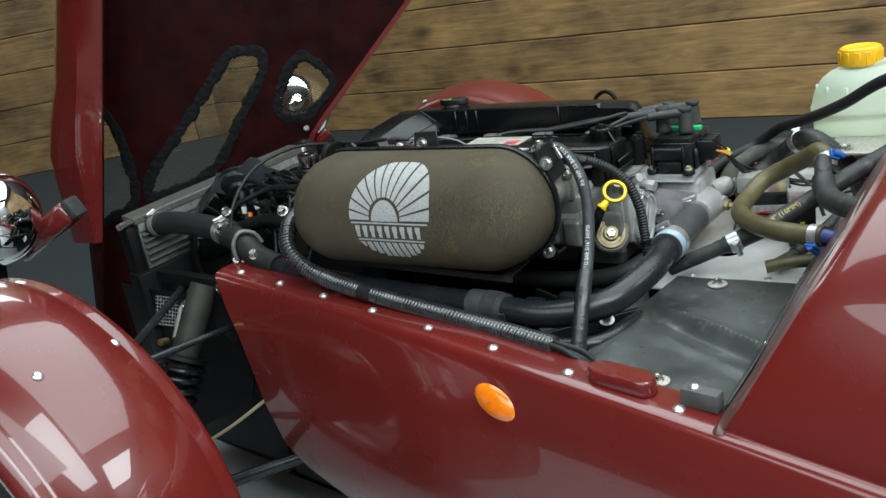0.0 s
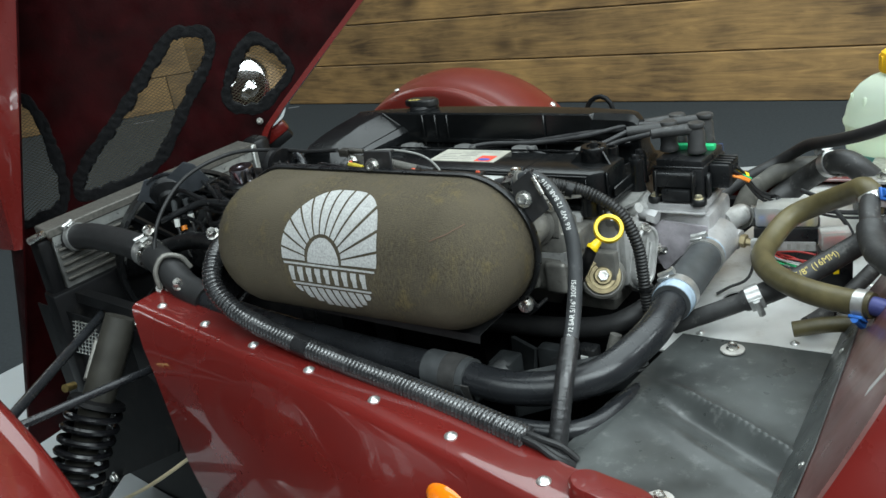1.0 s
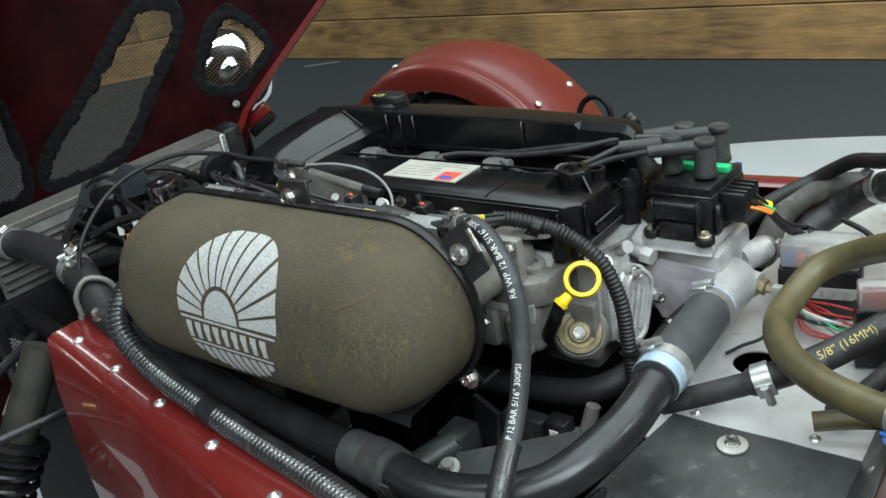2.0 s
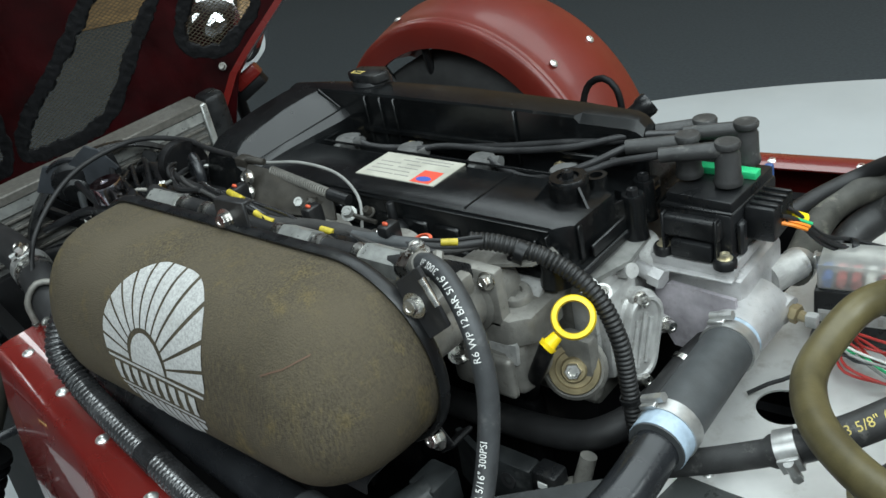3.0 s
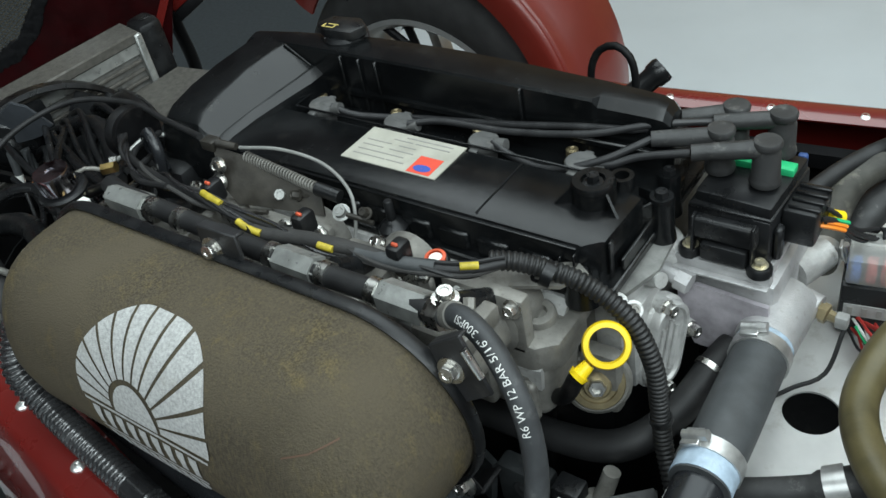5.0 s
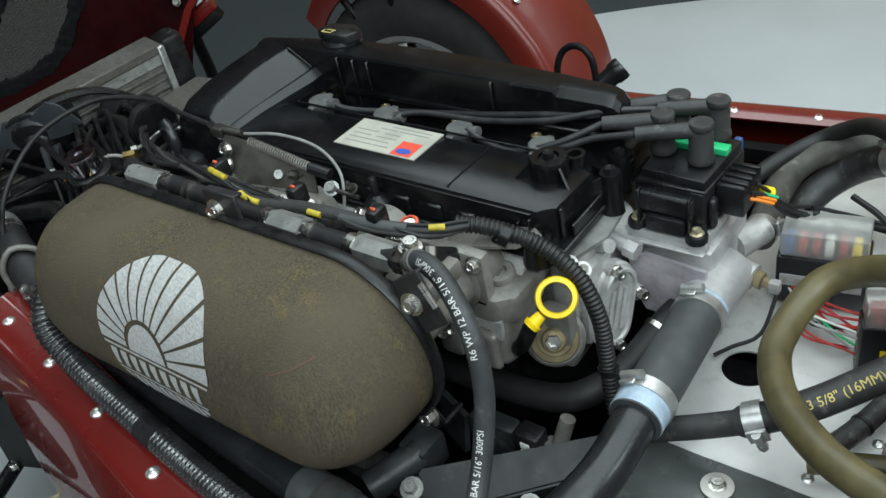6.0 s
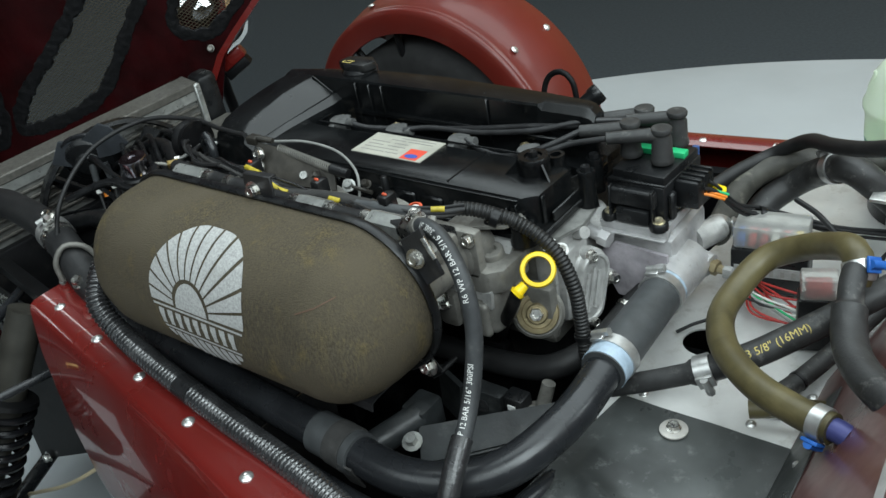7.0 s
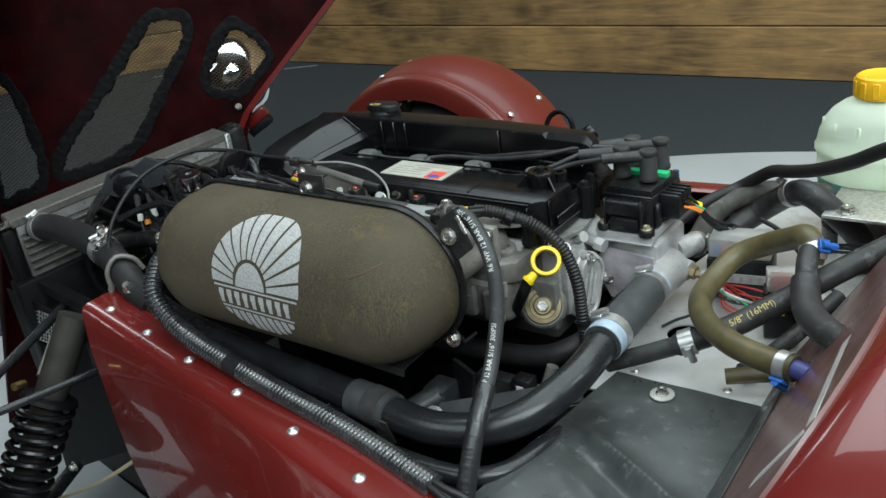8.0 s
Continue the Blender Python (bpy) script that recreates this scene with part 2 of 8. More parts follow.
OILY_STEEL = material("oil_stained_steel", (0.042, 0.038, 0.032), 0.45, metal=0.25, vary=0.45, scale=45, bump=0.2, bump_scale=300, spots=0.5, spot_scale=28, spot_colour=(0.07, 0.055, 0.04), rough_vary=0.15)
GREY_CABLE = material("grey_cable_sheath", (0.19, 0.19, 0.18), 0.45, vary=0.2, scale=60)
CLIP_RED = material("faded_orange_red_plastic", (0.55, 0.09, 0.04), 0.5, vary=0.2, scale=200)
MATT_SLEEVE = material("matt_black_corrugated_plastic", (0.013, 0.013, 0.013), 0.45, vary=0.3, scale=60, spots=0.35, spot_scale=35, spot_colour=(0.10, 0.095, 0.085))
LEAD_BLACK = material("worn_black_ignition_cable", (0.020, 0.020, 0.021), 0.42, vary=0.3, scale=50, spots=0.35, spot_scale=45, spot_colour=(0.10, 0.10, 0.095))
PLUG_GREY = material("dusty_grey_rubber", (0.075, 0.075, 0.073), 0.6, vary=0.3, scale=50, bump=0.2, bump_scale=500, spots=0.5, spot_scale=60, spot_colour=(0.20, 0.195, 0.18))
DUSTY_RUBBER = material("dusty_black_rubber", (0.028, 0.028, 0.028), 0.5, vary=0.3, scale=50, bump=0.2, bump_scale=500, spots=0.6, spot_scale=65, spot_colour=(0.20, 0.195, 0.18), rough_vary=0.12)
ALLOY_LILAC = material("lilac_grey_cast_aluminium", (0.42, 0.39, 0.42), 0.5, metal=0.35, vary=0.25, scale=45, bump=0.3, bump_scale=500, spots=0.5, spot_scale=60, spot_colour=(0.15, 0.13, 0.12), rough_vary=0.1)
ALLOY_DARK = material("dark_grey_grimy_casting", (0.19, 0.19, 0.18), 0.5, metal=0.4, vary=0.3, scale=60, bump=0.4, bump_scale=500, spots=0.4, spot_scale=90, spot_colour=(0.16, 0.15, 0.14), rough_vary=0.1)
ALLOY_DULL = material("dull_grimy_aluminium", (0.19, 0.183, 0.166), 0.5, metal=0.4, vary=0.3, scale=40, bump=0.35, bump_scale=600, spots=0.65, spot_scale=120, spot_colour=(0.075, 0.065, 0.05), rough_vary=0.15)
SHEET = material("bare_aluminium_sheet", (0.64, 0.64, 0.625), 0.42, metal=0.4, vary=0.15, scale=14, bump=0.08, bump_scale=150, spots=0.65, spot_scale=26, spot_colour=(0.36, 0.335, 0.29), rough_vary=0.12)
CLIP_STEEL = material("dull_grey_hose_clip_steel", (0.50, 0.50, 0.49), 0.34, metal=0.8, vary=0.2, scale=80, spots=0.35, spot_scale=120, spot_colour=(0.25, 0.24, 0.22))
STEEL = material("zinc_plated_steel", (0.62, 0.61, 0.58), 0.28, metal=1.0, vary=0.2, scale=80, rough_vary=0.1)
BRASS = material("brass", (0.55, 0.40, 0.16), 0.35, metal=1.0, vary=0.3, scale=90)
GOLD_PLATE = material("gold_passivated_steel", (0.33, 0.27, 0.16), 0.38, metal=0.8, vary=0.3, scale=60)
CHROME = material("chrome", (0.85, 0.85, 0.85), 0.03, metal=1.0)
CAP_METAL = material("polished_purple_grey_steel", (0.36, 0.34, 0.37), 0.17, metal=1.0, vary=0.15, scale=80, rough_vary=0.08)
RIVET = material("aluminium_rivet", (0.72, 0.72, 0.70), 0.32, metal=0.9, vary=0.2, scale=200)
YELLOW = material("yellow_plastic", (0.80, 0.56, 0.01), 0.38, vary=0.06, scale=50)
CAP_YELLOW = material("warm_yellow_plastic_cap", (0.80, 0.44, 0.015), 0.40, vary=0.08, scale=30)
AMBER = material("amber_lens", (0.85, 0.19, 0.005), 0.16, coat=0.6, vary=0.12, scale=90)
TAPE = material("dark_grey_fabric_tape", (0.030, 0.029, 0.028), 0.8, vary=0.3, scale=80, bump=0.4, bump_scale=700)
SEALANT = material("black_sealant", (0.0042, 0.0042, 0.0048), 0.55, vary=0.5, scale=120, bump=0.5, bump_scale=420, spots=0.2, spot_scale=200, spot_colour=(0.05, 0.05, 0.05), specular=0.22)
MESHWIRE = material("dark_wire_mesh", (0.10, 0.085, 0.06), 0.45, metal=0.6, vary=0.3, scale=300)
RED_WIRE = material("red_plastic", (0.38, 0.03, 0.025), 0.45, vary=0.2, scale=60)
PALE_GOLD = material("pale_gold_plated_steel", (0.55, 0.50, 0.36), 0.35, metal=0.8, vary=0.2, scale=90)
LABEL_GREY = material("dirty_white_strip", (0.30, 0.30, 0.29), 0.6, vary=0.2, scale=80)
BLUE_DULL = material("dull_blue_plastic", (0.03, 0.07, 0.20), 0.5, vary=0.2, scale=90)
DUSTY_RAIL = material("dusty_aluminium_bar", (0.105, 0.099, 0.088), 0.55, metal=0.4, vary=0.25, scale=160, bump=0.4, bump_scale=700, spots=0.5, spot_scale=120, spot_colour=(0.10, 0.09, 0.075))
TAPE_PALE = material("pale_grey_adhesive_strip", (0.45, 0.44, 0.43), 0.5, vary=0.15, scale=60)
RUSTY_WASHER = material("rust_stained_washer", (0.46, 0.44, 0.41), 0.5, metal=0.4, vary=0.2, scale=60, spots=0.8, spot_scale=60, spot_colour=(0.30, 0.13, 0.07))
ENGINE_GREY = material("oily_dark_grey_painted_steel", (0.019, 0.021, 0.022), 0.42, vary=0.4, scale=35, bump=0.2, bump_scale=300, spots=0.45, spot_scale=40, spot_colour=(0.085, 0.085, 0.08), rough_vary=0.12)
HORN_GREY = material("dark_blue_grey_painted_steel", (0.040, 0.044, 0.050), 0.36, vary=0.25, scale=40, bump=0.1, bump_scale=300, spots=0.3, spot_scale=50, spot_colour=(0.10, 0.10, 0.10))
TAB_BLACK = material("matt_black_painted_tab", (0.018, 0.018, 0.019), 0.45, vary=0.3, scale=50, bump=0.15, bump_scale=400, spots=0.3, spot_scale=60, spot_colour=(0.07, 0.065, 0.06))
BLUE_PL = material("blue_plastic", (0.02, 0.11, 0.40), 0.42, vary=0.2, scale=90)
GREEN_PL = material("green_plastic", (0.02, 0.42, 0.16), 0.4)
ORANGE_PL = material("orange_plastic", (0.75, 0.22, 0.02), 0.4)
WHITE_PL = material("white_plastic", (0.70, 0.70, 0.66), 0.45, vary=0.08, scale=60)
LABEL_W = material("cream_paper_label", (0.35, 0.34, 0.29), 0.55, vary=0.14, scale=40, spots=0.7, spot_scale=75, spot_colour=(0.30, 0.285, 0.24))
INK = material("grey_ink", (0.24, 0.235, 0.22), 0.7, spots=0.7, spot_scale=140, spot_colour=(0.38, 0.37, 0.33))
INK_WHITE = material("white_print", (0.62, 0.62, 0.60), 0.7, spots=0.5, spot_scale=150, spot_colour=(0.2, 0.2, 0.2))
INK_YELLOW = material("yellow_print", (0.50, 0.40, 0.12), 0.7, spots=0.4, spot_scale=150, spot_colour=(0.2, 0.17, 0.08))
LABEL_RED = material("red_ink", (0.62, 0.07, 0.04), 0.55)
LABEL_BLUE = material("blue_ink", (0.04, 0.08, 0.35), 0.55)
PANEL = material("black_vinyl_coated_panel", (0.052, 0.056, 0.055), 0.34, vary=0.5, scale=11, bump=0.25, bump_scale=55, spots=0.7, spot_scale=70, spot_colour=(0.14, 0.145, 0.14), rough_vary=0.12)
SPRING_BLACK = material("glossy_black_enamel", (0.006, 0.006, 0.007), 0.25, vary=0.3, scale=40)
SLEEVE_YELLOW = material("grubby_yellow_sleeve", (0.42, 0.33, 0.03), 0.5, vary=0.3, scale=120, spots=0.5, spot_scale=180, spot_colour=(0.20, 0.15, 0.03))
DAMPER = material("olive_grey_enamel", (0.030, 0.028, 0.023), 0.45, vary=0.25, scale=30, rough_vary=0.1)
CHASSIS = material("black_powder_coat", (0.0045, 0.0045, 0.005), 0.5, vary=0.4, scale=30, bump=0.15, bump_scale=300, spots=0.3, spot_scale=20, spot_colour=(0.05, 0.045, 0.04), specular=0.2)
TYRE = material("tyre_rubber", (0.018, 0.018, 0.018), 0.75, vary=0.3, scale=40, bump=0.2, bump_scale=300)
RIM = material("silver_alloy_wheel", (0.55, 0.55, 0.54), 0.32, metal=0.8, vary=0.1, scale=30)
BRAKE = material("rusty_cast_iron", (0.16, 0.11, 0.075), 0.6, metal=0.5, vary=0.4, scale=40, bump=0.3)
CORE = material("radiator_fins", (0.22, 0.22, 0.21), 0.5, metal=0.7, vary=0.3, scale=60, spots=0.4, spot_scale=20, spot_colour=(0.12, 0.11, 0.09))
DISC_FLOOR = material("pale_grey_turntable_paint", (0.44, 0.47, 0.485), 0.5, vary=0.05, scale=2.5, bump=0.02, bump_scale=30, rough_vary=0.1)
CARPET = material("dark_slate_carpet", (0.040, 0.046, 0.050), 0.95, vary=0.12, scale=90, bump=0.5, bump_scale=350, spots=0.15, spot_scale=1.5, spot_colour=(0.06, 0.065, 0.07), specular=0.1)
PLASTER = material("grey_ceiling_paint", (0.20, 0.21, 0.22), 0.85, vary=0.04, scale=3, bump=0.05)
BOTTLE = material("translucent_white_polythene", (0.84, 0.92, 0.78), 0.35, vary=0.04, scale=12, trans=0.60, ior=1.06)
SCUFFED = material("scuffed_black_corrugated_plastic", (0.022, 0.022, 0.023), 0.22, vary=0.35, scale=40, spots=0.5, spot_scale=60, spot_colour=(0.11, 0.11, 0.11), coat=1.0, coat_rough=0.08, rough_vary=0.1)
BRAIDED = material("glossy_black_braided_sleeve", (0.016, 0.016, 0.017), 0.26, vary=0.4, scale=300, bump=0.6, bump_scale=900, coat=0.6, coat_rough=0.15)
GREY_RUBBER = material("dark_grey_rubber", (0.085, 0.083, 0.082), 0.7, vary=0.15, scale=60, bump=0.2)
COOLANT = material("coolant_seen_through_polythene", (0.16, 0.40, 0.36), 0.35, vary=0.1, scale=14, trans=0.25, ior=1.1)
GREEN_HOSE = material("worn_braided_rubber", (0.045, 0.043, 0.036), 0.6, vary=0.4, scale=50, bump=0.3, bump_scale=500, spots=0.7, spot_scale=38, spot_colour=(0.20, 0.185, 0.15))
CLEAR = material("smoky_clear_plastic", (0.70, 0.70, 0.67), 0.28, trans=0.75, ior=1.25, vary=0.15, scale=60)


def plank_material():
    mt = bpy.data.materials.new("stained_softwood_planks")
    mt.use_nodes = True
    N, L = mt.node_tree.nodes, mt.node_tree.links
    s = N["Principled BSDF"]
    co, info = N.new("ShaderNodeTexCoord"), N.new("ShaderNodeObjectInfo")
    add = N.new("ShaderNodeVectorMath")
    add.operation = "ADD"
    off = N.new("ShaderNodeVectorMath")
    off.operation = "SCALE"
    off.inputs[0].default_value = (7.0, 3.0, 5.0)
    L.new(info.outputs["Random"], off.inputs["Scale"])
    L.new(co.outputs["Object"], add.inputs[0])
    L.new(off.outputs["Vector"], add.inputs[1])
    mp = N.new("ShaderNodeMapping")
    mp.inputs["Scale"].default_value = (1.6, 1.6, 16)
    L.new(add.outputs["Vector"], mp.inputs["Vector"])
    grain = N.new("ShaderNodeTexNoise")
    grain.inputs["Scale"].default_value = 2.2
    grain.inputs["Detail"].default_value = 9
    grain.inputs["Roughness"].default_value = 0.62
    grain.inputs["Distortion"].default_value = 1.2
    L.new(mp.outputs["Vector"], grain.inputs["Vector"])
    fine = N.new("ShaderNodeMapping")
    fine.inputs["Scale"].default_value = (4, 4, 160)
    L.new(add.outputs["Vector"], fine.inputs["Vector"])
    fn = N.new("ShaderNodeTexNoise")
    fn.inputs["Scale"].default_value = 2.0
    fn.inputs["Detail"].default_value = 4
    L.new(fine.outputs["Vector"], fn.inputs["Vector"])
    blot = N.new("ShaderNodeTexNoise")
    blot.inputs["Scale"].default_value = 3.4
    blot.inputs["Detail"].default_value = 5
    L.new(add.outputs["Vector"], blot.inputs["Vector"])
    ramp = N.new("ShaderNodeValToRGB")
    e = ramp.color_ramp.elements
    e[0].position, e[0].color = 0.30, (0.060, 0.036, 0.018, 1)
    e[1].position, e[1].color = 0.60, (0.47, 0.275, 0.100, 1)
    mid = e.new(0.41)
    mid.color = (0.205, 0.122, 0.051, 1)
    sum1 = N.new("ShaderNodeMath")
    sum1.operation = "MULTIPLY_ADD"
    sum1.inputs[1].default_value = 0.09
    L.new(fn.outputs["Fac"], sum1.inputs[0])
    sum2 = N.new("ShaderNodeMath")
    sum2.operation = "MULTIPLY_ADD"
    sum2.inputs[1].default_value = 0.40
    L.new(grain.outputs["Fac"], sum2.inputs[0])
    b2 = N.new("ShaderNodeMath")
    b2.operation = "MULTIPLY"
    b2.inputs[1].default_value = 0.42
    L.new(blot.outputs["Fac"], b2.inputs[0])
    L.new(b2.outputs["Value"], sum2.inputs[2])
    L.new(sum2.outputs["Value"], sum1.inputs[2])
    L.new(sum1.outputs["Value"], ramp.inputs["Fac"])
    # knots: small dark rings, stretched along the board
    km = N.new("ShaderNodeMapping")
    km.inputs["Scale"].default_value = (2.0, 2.0, 4.2)
    L.new(add.outputs["Vector"], km.inputs["Vector"])
    kn = N.new("ShaderNodeTexVoronoi")
    kn.inputs["Scale"].default_value = 1.5
    L.new(km.outputs["Vector"], kn.inputs["Vector"])
    kr = N.new("ShaderNodeMapRange")
    kr.inputs["From Min"].default_value, kr.inputs["From Max"].default_value = 0.05, 0.26
    kr.inputs["To Min"].default_value, kr.inputs["To Max"].default_value = 0.75, 0.0
    L.new(kn.outputs["Distance"], kr.inputs["Value"])
    mx = N.new("ShaderNodeMix")
    mx.data_type = "RGBA"
    L.new(kr.outputs["Result"], mx.inputs["Factor"])
    L.new(ramp.outputs["Color"], mx.inputs["A"])
    mx.inputs["B"].default_value = (0.045, 0.026, 0.013, 1)
    hs = N.new("ShaderNodeHueSaturation")
    vr = N.new("ShaderNodeMapRange")
    vr.inputs["To Min"].default_value, vr.inputs["To Max"].default_value = 0.88, 1.15
    L.new(info.outputs["Random"], vr.inputs["Value"])
    L.new(vr.outputs["Result"], hs.inputs["Value"])
    L.new(mx.outputs["Result"], hs.inputs["Color"])
    L.new(hs.outputs["Color"], s.inputs["Base Color"])
    s.inputs["Roughness"].default_value = 0.62
    bp = N.new("ShaderNodeBump")
    bp.inputs["Strength"].default_value = 0.3
    bp.inputs["Distance"].default_value = 0.002
    L.new(fn.outputs["Fac"], bp.inputs["Height"])
    L.new(bp.outputs["Normal"], s.inputs["Normal"])
    return mt


PLANK = plank_material()


# ---- the place ----
bm = B()
box(bm, (-9.5, -6.0, -0.10), (7.0, 3.2, 0.0))
single("floor", bm, CARPET, "dark slate carpet floor of a showroom", "floor", kind="structure", smooth=0)
bm = B()
lathe(bm, (0.60, -0.09, 0.0), (0, 0, 1), [(2.055, 0.0), (2.055, 0.003), (2.05, 0.005), (0, 0.005)], 160)
single("ground_turntable", bm, DISC_FLOOR, "round pale grey painted display platform set in the floor", "floor", kind="structure")
bm = B()
box(bm, (-9.5, -6.0, CEILING), (7.0, 3.2, CEILING + 0.15))
single("ceiling", bm, PLASTER, "plain grey painted ceiling", "ceiling", kind="structure", smooth=0)

CORNER = Vector((-3.75, 2.78, 0))


def wall(name, a, b, label, mat=PLASTER):
    a, b = Vector(a), Vector(b)
    d = (b - a).normalized()
    n = Vector((-d.y, d.x, 0))
    bm = B()
    sheet(bm, [a, b, b + Vector((0, 0, CEILING)), a + Vector((0, 0, CEILING))], 0.12, -n)
    return single(name, bm, mat, label, "wall", kind="structure", smooth=0)


wall_n = wall("wall_north", CORNER + Vector((0, 0.02, 0)), (7.0, 2.66, 0), "wall clad with brown stained horizontal boards", TAPE)
wall_nw = wall("wall_northwest", (-8.8, -2.25, 0), CORNER + Vector((-0.015, 0.015, 0)), "slanting wall clad with brown stained horizontal boards", TAPE)
wall("wall_south", (7.0, -5.5, 0), (-9.3, -5.5, 0), "plain grey plastered wall")
wall("wall_east", (6.6, 2.9, 0), (6.6, -5.7, 0), "plain grey plastered wall")
wall("wall_west", (-8.8, -5.7, 0), (-8.8, -2.0, 0), "plain grey plastered wall")


def boards(parent, a, b, rows, height, lengths, seed):
    """Horizontal boards with a shadow gap, staggered end joints."""
    rnd = random.Random(seed)
    a, b = Vector(a), Vector(b)
    d = (b - a).normalized()
    turn = math.degrees(math.atan2(d.y, d.x))
    cache = {}
    for r in range(rows):
        s = -rnd.uniform(0.1, 0.7)
        while s < (b - a).length:
            ln = rnd.choice(lengths)
            lo, hi = max(s, 0), min(s + ln, (b - a).length)
            s += ln
            if hi - lo < 0.05:
                continue
            key = round(hi - lo, 2)
            if key not in cache:
                bm = B()
                box(bm, (0, -0.020, 0.0020), (key - 0.003, 0, height - 0.0020), 0.004, seg=1)
                cache[key] = mesh_from(bm, "board", PLANK, 30)
            ob = new("board", cache[key])
            ob.matrix_world = pose(*(a + d * lo + Vector((0, 0, r * height))), 0, 0, turn)
            ob.parent = parent


boards(wall_n, CORNER, (6.5, 2.66, 0), 15, 0.215, (5.7, 6.0), 4)
boards(wall_nw, (-8.7, -2.15, 0), CORNER, 15, 0.215, (6.6, 7.2), 9)

for lx, ly, wide, deep, watts in LAMPS:
    th = thing("ceiling_light", "white flat panel light assumed in the ceiling", "ceiling light", "ceiling panel lights", at=(lx, ly, CEILING))
    bm = B()
    hx, hy = wide / 2 + 0.005, deep / 2 + 0.005
    for x0, x1, y0, y1 in ((-hx - 0.035, hx + 0.035, -hy - 0.035, -hy), (-hx - 0.035, hx + 0.035, hy, hy + 0.035), (-hx - 0.035, -hx, -hy, hy), (hx, hx + 0.035, -hy, hy)):
        box(bm, (lx + x0, ly + y0, CEILING - 0.05), (lx + x1, ly + y1, CEILING))
    part("frame", bm, WHITE_PL, th)


def tape(a, b):
    a, b = Vector(a), Vector(b)
    d = (b - a).normalized()
    n = Vector((-d.y, d.x, 0)) * 0.012
    bm = sheet(B(), [a - n, b - n, b + n, a + n], 0.0008, (0, 0, 1))
    return single("floor_tape", bm, material("worn_pale_floor_tape", (0.16, 0.17, 0.18), 0.7, vary=0.4, scale=25), "worn pale strip of tape stuck on the carpet", "floor tape", "floor tapes")


tape((-3.00, 2.60, 0.001), (-2.82, 2.70, 0.001))
tape((-3.854, 2.319, 0.001), (-3.748, 2.407, 0.001))


# ---- the car's body ----
CY = -0.027  # middle of the car
AXLE_X, AXLE_Z, TRACK, TRACK_FAR = -0.318, 0.29, 0.682, 0.660


def rail_y(x):
    return -0.356 - 0.17 * x - 0.05 * x * x


def rail_z(x):
    return 0.5125 - 0.048 * x


SIDE = [(0.034, -0.014, 0), (0.032, 0.0, 0), (0.016, 0.001, 0), (0.0, 0.001, 0), (-0.014, 0.0005, 0.0), (-0.0205, -0.002, 0.0), (-0.0245, -0.007, 0.002), (-0.030, -0.02, 0.008),
        (-0.040, -0.045, 0.020), (-0.049, -0.08, 0.036), (-0.056, -0.13, 0.052), (-0.060, -0.19, 0.072), (-0.060, -0.25, 0.100), (-0.054, -0.285, 0.14), (-0.040, -0.325, 0.22), (-0.010, -0.37, 0.31), (0.02, -0.40, 0.40)]


def side_panel(sign, parent):
    rows = []
    n = 44
    for dy, dz, cut in SIDE if sign < 0 else [(0.012, -0.004, 0)] + SIDE[3:]:
        row = []
        for i in range(n + 1):
            x0 = -0.222 + cut - (0.034 * max(0.0, 1 + dz / 0.10) if sign < 0 else 0)
            x = x0 + (1.9 - x0) * (i / n) ** 1.35
            y = rail_y(x) + dy if x < 0.9 else rail_y(0.9) + dy - 0.05 * (x - 0.9)
            y = y if sign < 0 else 2 * CY - y
            row.append((x, y, rail_z(min(x, 0.9)) + dz))
        rows.append(row)
    bm = B()
    loft(bm, rows)
    thicken(bm, 0.003 if sign < 0 else -0.003)
    p = part("side_panel", bm, RED, parent, "dark red glossy side panel with a riveted top flange")
    return p


car = thing("car", "dark red two-seat kit sports car with its bonnet open", "car", at=(0.4, CY, 0))
near_side = side_panel(-1, car)
far_side = side_panel(1, car)
rivet_mesh = mesh_from(dome(B(), (0, 0, 0), (0, 0, 1), 0.0068, 0.0032), "rivet", RIVET)


def rivet(parent, at, axis=(0, 0, 1), name="rivet", size=1.0):
    ob = new(name, rivet_mesh)
    ob.matrix_world = Matrix.Translation(at) @ frame_on(axis) @ Matrix.Scale(size, 4)
    hang(ob, parent)
    return ob


for i in range(-2, 8):
    x = -0.008 + 0.1025 * i + 0.001 * i * i
    if i == 6:
        x = 0.553
    if i in (5, 7):
        continue
    rivet(near_side, (x, rail_y(x), rail_z(x) + 0.0012))
for x in (-0.11, -0.01, 0.095, 0.20, 0.309, 0.402, 0.50):
    rivet(far_side, (x, 2 * CY - rail_y(x), rail_z(x) + 0.0012))

# amber side repeater
bm = B()
axis = Vector((-0.15, -0.93, 0.33)).normalized()
lu = (Vector((1, -0.2, -0.30)) - axis * Vector((1, -0.2, -0.30)).dot(axis)).normalized()
lv = axis.cross(lu)
ring = []
for r, h in ((1.0, 0.0), (1.0, 0.004), (0.93, 0.008), (0.72, 0.0115), (0.4, 0.0135), (0.02, 0.014)):
    ring.append([Vector((0.329, -0.4505, 0.450)) + lu * (0.034 * r * math.cos(a * math.pi / 18)) + lv * (0.0185 * r * math.sin(a * math.pi / 18)) + axis * h for a in range(36)])
loft(bm, ring, True)
part("indicator", bm, AMBER, car, "oval amber side indicator lens")

# raised scuttle behind the engine bay
# its front face leans back from the shelf to a rounded brow, the top then rises gently
FACE_X, FACE_Z, LEAN = 0.598, 0.486, 0.60


